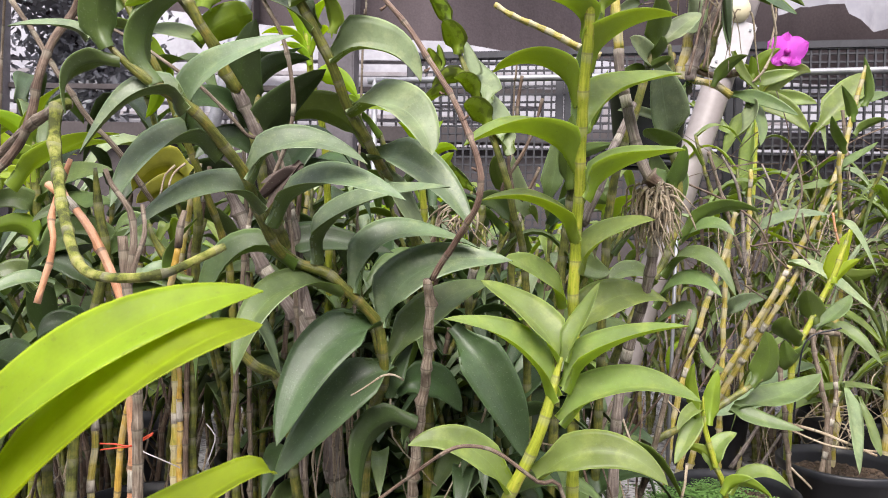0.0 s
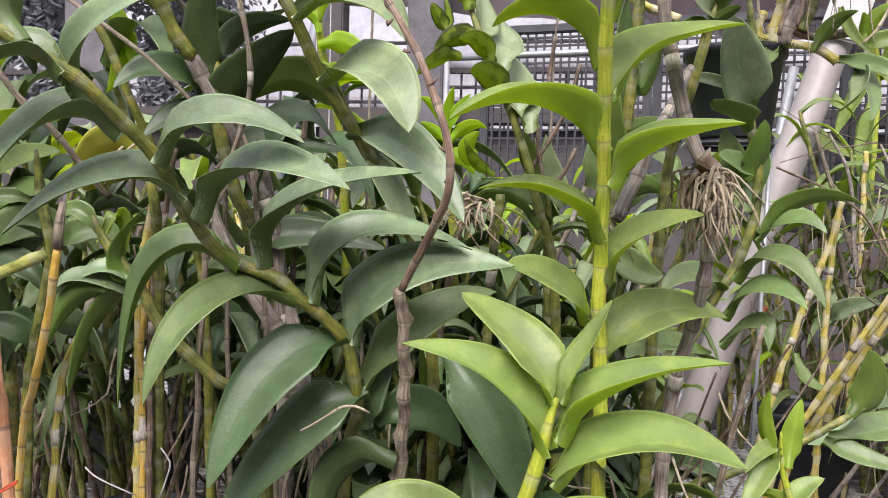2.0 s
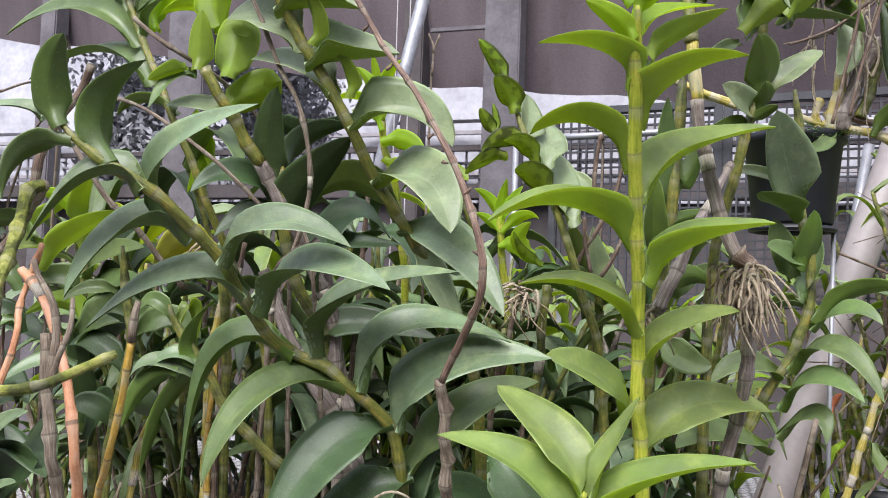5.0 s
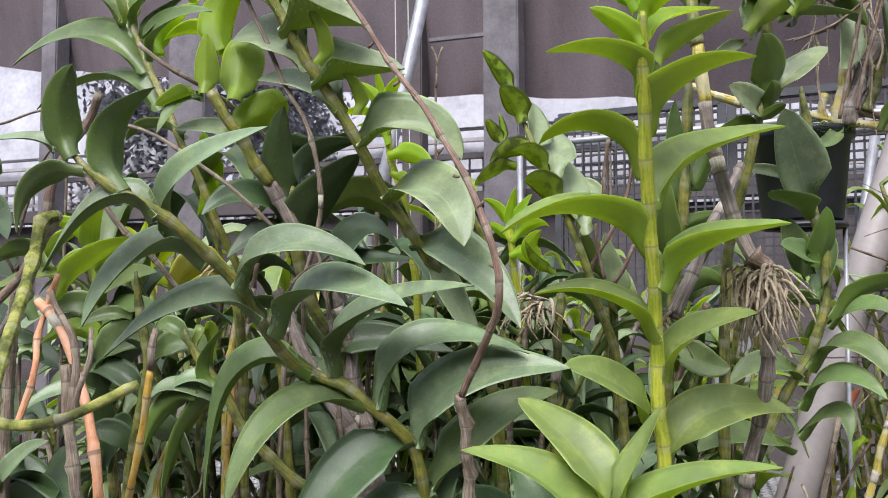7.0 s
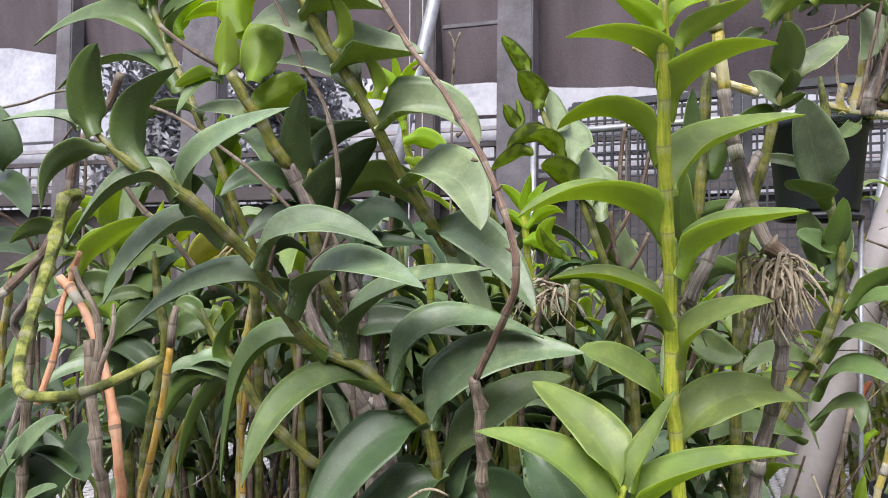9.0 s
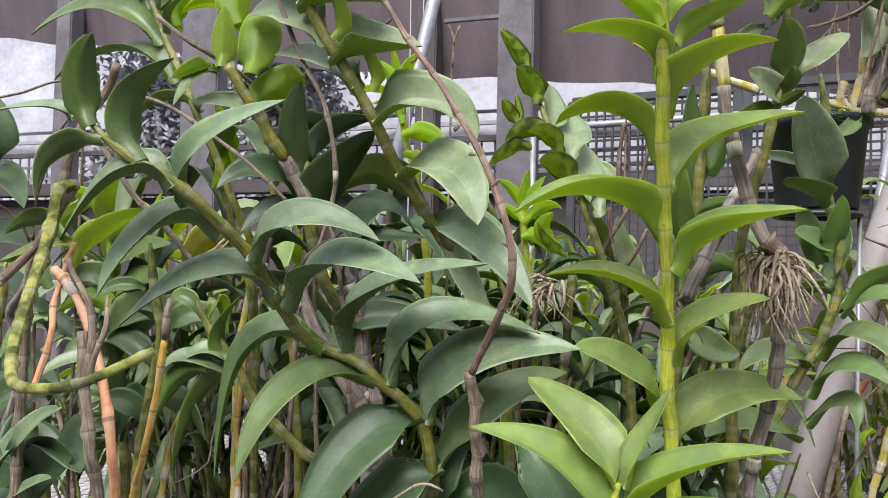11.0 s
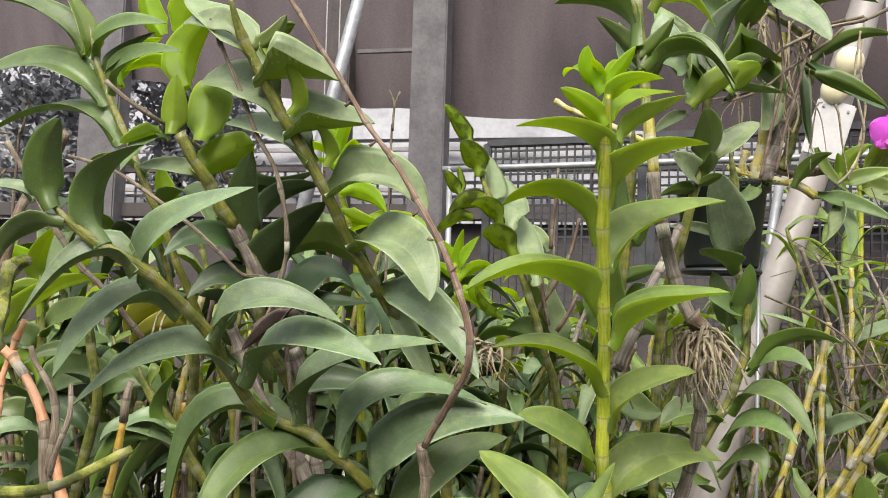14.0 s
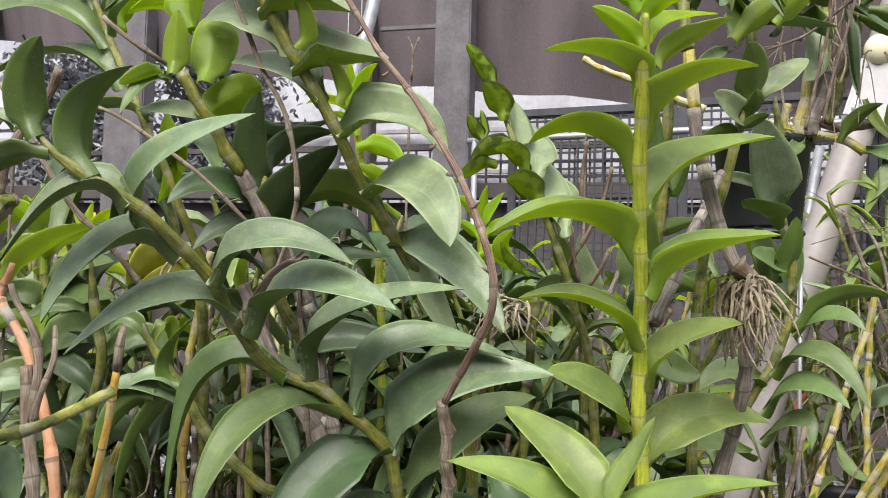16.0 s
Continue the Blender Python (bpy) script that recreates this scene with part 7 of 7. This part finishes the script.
mtw = orchid('bare_twig', 'thin dark brown twig in front of the mesh', 'twig')
cane(mtw, [(0.055, 0.780, 1.308), (0.056, 0.780, 1.283), (0.062, 0.780, 1.257)], 0.0018, 0.0022, M_TWIG, 'stalk', 0.04)
mtw = orchid('bare_twig', 'thin dark brown twig in front of the mesh', 'twig')
cane(mtw, [(0.067, 0.780, 1.385), (0.064, 0.780, 1.355), (0.063, 0.780, 1.331)], 0.0018, 0.0022, M_TWIG, 'stalk', 0.04)
snag = orchid('bare_twig', 'thin forked dry twig standing up behind the leaves', 'twig')
cane(snag, [(-0.098, 0.800, 1.495), (-0.104, 0.800, 1.478), (-0.105, 0.800, 1.454), (-0.109, 0.810, 1.429)], 0.0012, 0.0018, M_TWIG_GREY, 'stem', 0.03)
cane(snag, [(-0.110, 0.800, 1.497), (-0.105, 0.800, 1.486), (-0.104, 0.800, 1.476)], 0.0009, 0.0011, M_TWIG_GREY, 'side_twig', 0.03)
snag = orchid('bare_twig', 'thin forked dry twig standing up behind the leaves', 'twig')
cane(snag, [(0.065, 0.850, 1.422), (0.063, 0.850, 1.396), (0.062, 0.860, 1.364)], 0.0012, 0.0018, M_TWIG_GREY, 'stem', 0.03)
snag = orchid('bare_twig', 'thin forked dry twig standing up behind the leaves', 'twig')
cane(snag, [(-0.394, 0.620, 1.453), (-0.389, 0.620, 1.440), (-0.394, 0.620, 1.417), (-0.406, 0.630, 1.383)], 0.0012, 0.0018, M_TWIG_GREY, 'stem', 0.03)

# dark orchids, dry canes and twigs at the west end of the bench
west = orchid('broad_leaved_orchid', 'orchid with broad dark green leaves on bare canes', 'orchid')
cane(west, [(-0.537, 0.620, 1.356), (-0.536, 0.630, 1.261), (-0.526, 0.640, 1.137), (-0.546, 0.680, 0.755)], 0.004, 0.006, M_CANE_OLIVE, 'cane', 0.03)
cane(west, [(-0.419, 0.620, 1.126), (-0.435, 0.630, 1.067), (-0.455, 0.670, 0.755)], 0.004, 0.005, M_CANE_OLIVE, 'cane', 0.03)
leaf(west, (-0.480, 0.600, 1.337), (-0.470, 0.590, 1.372), (-0.491, 0.580, 1.413), 0.040, 58, M_LEAF_DULL, fold=0.35)
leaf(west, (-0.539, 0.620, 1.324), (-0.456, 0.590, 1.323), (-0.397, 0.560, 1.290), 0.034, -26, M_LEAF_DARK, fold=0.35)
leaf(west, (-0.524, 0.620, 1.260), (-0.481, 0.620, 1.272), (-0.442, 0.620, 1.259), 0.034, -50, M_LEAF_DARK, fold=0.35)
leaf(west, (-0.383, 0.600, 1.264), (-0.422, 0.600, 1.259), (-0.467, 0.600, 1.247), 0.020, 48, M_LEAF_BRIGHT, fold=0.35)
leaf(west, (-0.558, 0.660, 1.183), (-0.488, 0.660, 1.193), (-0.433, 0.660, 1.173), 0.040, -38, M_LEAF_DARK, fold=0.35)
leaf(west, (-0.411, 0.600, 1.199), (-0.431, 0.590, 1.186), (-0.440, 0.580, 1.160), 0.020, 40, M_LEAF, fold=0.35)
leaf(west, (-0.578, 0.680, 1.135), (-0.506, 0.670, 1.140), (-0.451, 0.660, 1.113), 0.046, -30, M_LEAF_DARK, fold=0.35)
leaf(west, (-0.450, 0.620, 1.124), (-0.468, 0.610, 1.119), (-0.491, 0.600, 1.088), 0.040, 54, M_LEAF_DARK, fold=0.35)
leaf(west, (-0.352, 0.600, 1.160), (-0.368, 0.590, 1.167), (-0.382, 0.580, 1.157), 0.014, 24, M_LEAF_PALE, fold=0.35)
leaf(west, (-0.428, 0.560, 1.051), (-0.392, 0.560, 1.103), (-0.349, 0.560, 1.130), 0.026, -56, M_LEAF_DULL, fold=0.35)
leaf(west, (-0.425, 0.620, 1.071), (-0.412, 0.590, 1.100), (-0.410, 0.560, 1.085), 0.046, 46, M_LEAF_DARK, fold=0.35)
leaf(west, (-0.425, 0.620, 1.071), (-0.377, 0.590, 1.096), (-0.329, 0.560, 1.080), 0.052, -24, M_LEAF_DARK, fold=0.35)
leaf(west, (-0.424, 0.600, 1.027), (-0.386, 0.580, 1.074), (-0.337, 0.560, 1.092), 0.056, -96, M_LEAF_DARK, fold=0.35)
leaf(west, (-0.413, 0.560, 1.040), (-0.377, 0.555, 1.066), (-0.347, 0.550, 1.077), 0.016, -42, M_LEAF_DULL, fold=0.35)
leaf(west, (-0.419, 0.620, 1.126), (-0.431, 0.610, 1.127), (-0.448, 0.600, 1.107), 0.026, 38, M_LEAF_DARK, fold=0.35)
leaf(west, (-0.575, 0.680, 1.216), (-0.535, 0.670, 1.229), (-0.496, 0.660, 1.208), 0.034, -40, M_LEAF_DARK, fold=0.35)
# Three more dark leaves added to cover the bright bench mesh in this corner.
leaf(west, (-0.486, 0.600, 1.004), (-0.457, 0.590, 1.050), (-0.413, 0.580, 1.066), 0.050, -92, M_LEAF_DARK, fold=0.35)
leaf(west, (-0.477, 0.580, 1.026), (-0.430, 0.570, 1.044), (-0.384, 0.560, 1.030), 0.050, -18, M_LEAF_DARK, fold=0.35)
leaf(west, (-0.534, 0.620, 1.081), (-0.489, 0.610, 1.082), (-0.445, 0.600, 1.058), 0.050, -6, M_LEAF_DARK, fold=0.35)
old = orchid('dry_cane', 'old dark fibrous orchid cane with peeling bark', 'dry cane')
cane(old, [(-0.368, 0.550, 1.252), (-0.394, 0.560, 1.223), (-0.419, 0.570, 1.201), (-0.412, 0.580, 1.175), (-0.426, 0.590, 1.144), (-0.456, 0.600, 1.087), (-0.480, 0.610, 1.047), (-0.490, 0.650, 0.755)], 0.0035, 0.0048, M_CANE_DARK, 'cane', 0.03)
ringed = orchid('dry_cane', 'ringed orchid cane in dull yellow and pinkish grey', 'dry cane')
cane(ringed, [(-0.436, 0.580, 1.245), (-0.448, 0.590, 1.226), (-0.465, 0.600, 1.190), (-0.475, 0.610, 1.159), (-0.489, 0.620, 1.121), (-0.505, 0.630, 1.066), (-0.515, 0.670, 0.755)], 0.0034, 0.0042, M_CANE_YELLOW, 'cane', 0.03)
snag = orchid('bare_twig', 'thin pale dry twig leaning over the leaves', 'twig')
cane(snag, [(-0.391, 0.600, 1.378), (-0.420, 0.610, 1.354), (-0.439, 0.620, 1.331), (-0.461, 0.630, 1.293), (-0.472, 0.640, 1.265)], 0.0011, 0.0018, M_TWIG_GREY, 'stem', 0.03)
cane(snag, [(-0.440, 0.660, 1.423), (-0.473, 0.670, 1.429), (-0.504, 0.680, 1.430), (-0.546, 0.690, 1.426), (-0.594, 0.700, 1.425), (-0.637, 0.710, 1.425)], 0.001, 0.0016, M_TWIG_GREY, 'side_twig', 0.03)
snag = orchid('bare_twig', 'reddish dry twig among the leaves', 'twig')
cane(snag, [(-0.462, 0.580, 1.301), (-0.454, 0.590, 1.294), (-0.448, 0.600, 1.284), (-0.443, 0.610, 1.266), (-0.448, 0.620, 1.251)], 0.0014, 0.0022, M_TWIG_RED, 'stem', 0.03)

# ---- the crowd of orchids behind
def clump(x, y, canes, h, leaves, seed, mats, bare=0.5, name="potted_orchid", label="dense orchid clump with dark green leaves and bare canes", size=0.105, slim=1.0):
    rnd = random.Random(seed)
    ob = thing(name, label, "orchid", (x, y, BENCH), "orchids on the bench")
    for c in range(canes):
        a = rnd.uniform(0, 6.283)
        o = Vector((x + math.cos(a) * 0.05 * rnd.random(), y + math.sin(a) * 0.05 * rnd.random(), BENCH))
        hh = h * rnd.uniform(0.6, 1.1)
        tilt = Vector((math.cos(a), math.sin(a), 0)) * hh * rnd.uniform(0.05, 0.35)
        top = o + tilt + Vector((0, 0, hh))
        mid = o + tilt * 0.35 + Vector((rnd.uniform(-1, 1) * 0.015, rnd.uniform(-1, 1) * 0.015, hh * 0.5))
        dry = rnd.random() < bare
        thin = 0.72 if y < 1.1 else 1.0
        # near clumps draw darker canes, with understory shade in the colour
        cane(ob, [top, mid, o], 0.0036 * thin, 0.0055 * thin, rnd.choice([M_CANE_YELLOW, M_CANE_GREY, M_TWIG_GREY, M_TWIG] if y > 1.1 else [M_TWIG, M_TWIG, M_CANE_OLIVE]) if dry else M_CANE_OLIVE, "side_cane", 0.032)
        if dry:
            continue
        line = spline([top, mid, o], 0.01)
        b = rnd.uniform(0, 6.283)
        for k in range(leaves):
            f = (0.58 if y < 1.1 else 0.8) * k / leaves
            p = line[int(f * (len(line) - 1))]
            ang = b + (math.pi if k % 2 else 0) + rnd.uniform(-0.35, 0.35)
            d = Vector((math.cos(ang), math.sin(ang), 0))
            ln = size * rnd.uniform(0.75, 1.25)
            m = p + d * ln * 0.52 + Vector((0, 0, ln * rnd.uniform(0.18, 0.42)))
            t = p + d * ln * 0.95 + Vector((0, 0, ln * rnd.uniform(-0.35, 0.30)))
            leaf(ob, p, m, t, ln * slim * rnd.uniform(0.24, 0.36), rnd.uniform(-25, 25), rnd.choice(mats), n=10, m=6)
    return ob


# Leaf set for near clumps: interior shade is put into the darker greens.
SHADE_MIX = [M_LEAF_DARK, M_LEAF_DARK, M_LEAF, M_LEAF_DULL]
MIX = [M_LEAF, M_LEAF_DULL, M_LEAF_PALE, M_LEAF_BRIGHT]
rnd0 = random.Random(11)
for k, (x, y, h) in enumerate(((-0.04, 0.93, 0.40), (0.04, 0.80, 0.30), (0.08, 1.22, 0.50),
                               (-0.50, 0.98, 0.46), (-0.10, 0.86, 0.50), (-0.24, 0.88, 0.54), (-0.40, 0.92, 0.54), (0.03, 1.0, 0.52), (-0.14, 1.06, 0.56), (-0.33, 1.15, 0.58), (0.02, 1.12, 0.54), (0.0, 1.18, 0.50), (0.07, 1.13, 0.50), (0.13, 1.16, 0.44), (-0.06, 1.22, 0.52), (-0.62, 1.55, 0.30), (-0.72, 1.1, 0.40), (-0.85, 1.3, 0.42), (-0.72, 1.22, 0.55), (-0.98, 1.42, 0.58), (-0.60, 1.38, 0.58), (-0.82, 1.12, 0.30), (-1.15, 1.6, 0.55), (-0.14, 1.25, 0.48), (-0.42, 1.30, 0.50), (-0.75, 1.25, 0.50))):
    clump(x, y, 9, h, 7, 100 + k, SHADE_MIX if y < 1.1 else MIX, 0.2 if y < 1.1 else 0.45)
for k, (x, y, h) in enumerate(((0.66, 1.62, 0.5), (0.88, 1.52, 0.5), (0.86, 1.70, 0.6), (0.42, 1.85, 0.5), (0.62, 1.85, 0.6), (1.0, 1.45, 0.5))):
    clump(x, y, 7, h, 7, 200 + k, [M_LEAF_STRAP, M_LEAF_STRAP, M_LEAF_PALE], 0.45, "slim_leaved_orchid", "tangled orchid clump with narrow leaves and dry canes", 0.14, 0.55)
for k in range(7):
    clump(-0.62 + 0.13 * k, 1.62 + 0.09 * (k % 3), 7, 0.52, 7, 300 + k, [M_LEAF_YELLOW, M_LEAF_BRIGHT, M_LEAF_PALE], 0.25, "young_potted_orchid", "small potted orchid with fresh yellow-green leaves", 0.09)


# Low clumps whose leaf colour carries the shade under the taller ones.
for k in range(28):
    x, y = rnd0.uniform(-0.55, 0.14), rnd0.uniform(0.74, 1.05)
    h = rnd0.uniform(0.16, 0.30)
    if x < -0.12:
        continue
    clump(x, y, 5, h, 5, 400 + k, [M_LEAF_DARK, M_LEAF_DARK, M_LEAF], 0.18, "low_potted_orchid", "low orchid clump with shade in its dark leaf colour", 0.125)
for k in range(9):
    x, y = 0.48 + 0.085 * k, 1.80 - 0.11 * (k % 4)
    clump(x, y, 7, rnd0.uniform(0.45, 0.72), 8, 500 + k, [M_LEAF_STRAP, M_LEAF_PALE, M_LEAF_STRAP, M_LEAF_BRIGHT], 0.45, "slim_leaved_orchid", "tangled orchid clump with narrow leaves and dry canes", 0.135, 0.5)

# stand that lifts the old clump, and its pot
stand = thing("pot_stand", "thin pale steel pot stand on the bench", "stand", (0.280, 1.20, BENCH))
ring = [Vector((0.280 + 0.050 * math.cos(a), 1.16 + 0.050 * math.sin(a), 1.330)) for a in [2 * math.pi * k / 32 for k in range(33)]]
child(mesh_object("ring", *(lambda v, f, u: (v, f, M_BLACK, u))(*tube_data(ring, lambda s, q: 0.004, 8))), stand)
child(mesh_object("leg", *(lambda v, f, u: (v, f, M_STEEL, u))(*tube_data([Vector((0.540, 1.95, 1.588)), Vector((0.488, 1.95, 1.259)), Vector((0.407, 1.95, BENCH))], lambda s, q: 0.011, 10))), stand)
child(mesh_object("leg", *(lambda v, f, u: (v, f, M_STEEL, u))(*tube_data([Vector((0.330, 1.16, 1.33)), Vector((0.326, 1.17, BENCH))], lambda s, q: 0.003, 8))), stand)
pot(0.280, 1.16, 0.062, 0.118, 1.335, "black plastic pot holding an old orchid clump")

# strap leaves and dry canes over the right bench
rnd1 = random.Random(77)
for k in range(17):
    x, y = rnd1.uniform(0.56, 1.15), rnd1.uniform(1.28, 1.7)
    ob = thing("strap_leaved_orchid", "orchid tuft with long narrow drooping strap leaves", "orchid", (x, y, BENCH), "orchids on the bench")
    o = Vector((x, y, BENCH + rnd1.uniform(0.14, 0.52)))
    cane(ob, [o + Vector((0, 0, 0.02)), Vector((x, y, (o.z + BENCH) / 2)), Vector((x, y, BENCH))], 0.006, 0.008, M_CANE_YELLOW, "side_cane", 0.03)
    for j in range(13):
        a, ln = rnd1.uniform(0, 6.283), rnd1.uniform(0.13, 0.26)
        d = Vector((math.cos(a), math.sin(a), 0))
        leaf(ob, o, o + d * ln * 0.5 + Vector((0, 0, ln * rnd1.uniform(0.25, 0.55))), o + d * ln * 0.9 + Vector((0, 0, ln * rnd1.uniform(-0.5, 0.4))), rnd1.uniform(0.011, 0.021), rnd1.uniform(-40, 40), rnd1.choice([M_LEAF_STRAP, M_LEAF_STRAP, M_LEAF_BRIGHT, M_LEAF_PALE]), n=10, m=4)
    child(joined_tubes("root_tangle", [spline([o + Vector([rnd1.uniform(-0.05, 0.05) for _ in range(3)]), o + Vector([rnd1.uniform(-0.12, 0.12), rnd1.uniform(-0.1, 0.1), -0.05]), o + Vector([rnd1.uniform(-0.16, 0.16), rnd1.uniform(-0.1, 0.1), -0.12 - 0.1 * rnd1.random()])], 0.012) for _ in range(9)], 0.0012, M_ROOT), ob, "tangle of pale dry roots")["kind"] = "stuff"


# dry sticks, roots and stalks caught between the plants
def tangle(label, count, xs, ys, zs, lean, length, radius, mat, seed, wander=0.25):
    """Many thin crooked stalks, each bent at several places."""
    rnd = random.Random(seed)
    lines = []
    for k in range(count):
        p = Vector((rnd.uniform(*xs), rnd.uniform(*ys), rnd.uniform(*zs)))
        d = Vector((rnd.gauss(lean[0], lean[1]), rnd.gauss(0, 0.35), rnd.gauss(lean[2], lean[3]))).normalized()
        ln = rnd.uniform(*length) / 4
        pts = [p]
        for i in range(4):
            pts.append(pts[-1] + d * ln)
            d = (d + Vector([rnd.gauss(0, wander) for _ in range(3)])).normalized()
        lines.append(spline([q if q.z > BENCH else Vector((q.x, q.y, BENCH + 0.002)) for q in pts], 0.014))
    ob = thing("dry_stick_tangle", label, "dry sticks", ((xs[0] + xs[1]) / 2, (ys[0] + ys[1]) / 2, BENCH))
    tagged(child(joined_tubes("stick_tangle", lines, radius, mat), ob), kind="stuff")


tangle("tangle of pale dry roots hanging between the pots", 80, (0.46, 1.15), (1.28, 1.7), (0.95, 1.3), (0, 0.35, -1, 0.3), (0.10, 0.30), 0.0012, M_ROOT, 1, 0.16)
tangle("thin brown dry stalks caught in the orchid leaves", 60, (0.45, 1.15), (1.25, 1.7), (0.9, 1.45), (0, 0.8, 0.2, 0.6), (0.12, 0.34), 0.0014, M_TWIG, 2, 0.14)
tangle("bleached dry canes leaning among the narrow leaves", 34, (0.42, 1.15), (1.3, 1.7), (BENCH, 1.15), (0.35, 0.35, 1, 0.3), (0.16, 0.40), 0.0038, M_CANE_GREY, 3, 0.08)
tangle("thin dry brown stalks standing between the canes", 90, (-0.55, 0.22), (0.72, 1.1), (BENCH, 0.80), (0, 0.3, 1, 0.1), (0.14, 0.44), 0.0021, M_TWIG, 4, 0.10)
tangle("pale dry roots hanging among the shaded canes", 90, (-0.5, 0.24), (0.66, 0.98), (0.80, 1.08), (0, 0.4, -1, 0.4), (0.06, 0.18), 0.0011, M_ROOT, 5, 0.4)
tangle("grey bare canes standing under the leaves", 11, (-0.55, 0.20), (0.84, 1.05), (BENCH, 0.78), (0, 0.22, 1, 0.1), (0.20, 0.42), 0.0050, M_TWIG_GREY, 6, 0.05)


def fern(x, y, z, fronds, size, seed):
    """Low ferny tuft: curved fronds with small leaflets on both sides."""
    rnd = random.Random(seed)
    ob = thing("moss_fern", "soft green ferny moss growing on a pot", "fern", (x, y, z))
    V, F = [], []
    for k in range(fronds):
        a, ln = rnd.uniform(0, 6.283), size * rnd.uniform(0.5, 1.1)
        o = Vector((x + rnd.gauss(0, size * 0.45), y + rnd.gauss(0, size * 0.3), z))
        d = Vector((math.cos(a), math.sin(a), 0))
        for j in range(9):
            t = j / 8
            p = o + d * ln * t + Vector((0, 0, ln * (0.9 * t - 0.7 * t * t)))
            for sgn in (-1, 1):
                e = Vector((-d.y, d.x, 0)) * sgn * ln * 0.20 * (1.1 - t)
                b2 = len(V)
                V += [p, p + e * 0.5 + d * ln * 0.05, p + e + Vector((0, 0, 0.001)), p + e * 0.5 - d * ln * 0.04]
                F.append((b2, b2 + 1, b2 + 2, b2 + 3))
    return tagged(child(mesh_object("frond", V, F, M_FERN), ob), kind="stuff")


fern(0.325, 1.01, BENCH + 0.105, 170, 0.05, 5)
fern(0.37, 1.06, BENCH + 0.10, 90, 0.045, 8)
fern(0.285, 1.12, 1.335 + 0.105, 50, 0.04, 6)
fern(-0.36, 0.95, BENCH + 0.06, 50, 0.05, 7)

# white blossoms of a small plant low on the bench
for k, (x, y, z) in enumerate(((-0.53, 0.96, 1.00), (-0.51, 0.97, 0.985), (-0.55, 0.97, 0.975), (-0.52, 0.95, 0.96))):
    if k == 0:
        posy = thing("white_flowered_orchid", "small orchid with a cluster of white blossoms", "orchid", (-0.53, 0.98, BENCH))
        cane(posy, [(-0.53, 0.965, 0.99), (-0.535, 0.975, 0.87), (-0.53, 0.98, BENCH)], 0.002, 0.004, M_CANE_OLIVE, "stem")
    V, F = [], []
    for p in range(5):
        a = 2 * math.pi * p / 5 + k
        c = Vector((x, y, z))
        u, w = Vector((math.cos(a), -0.25, math.sin(a))) * 0.013, Vector((-math.sin(a), 0, math.cos(a))) * 0.006
        b0 = len(V)
        V += [c, c + u * 0.5 + w, c + u, c + u * 0.5 - w]
        F.append((b0, b0 + 1, b0 + 2, b0 + 3))
    child(mesh_object("blossom", V, F, M_WHITE), posy, "white open blossom")
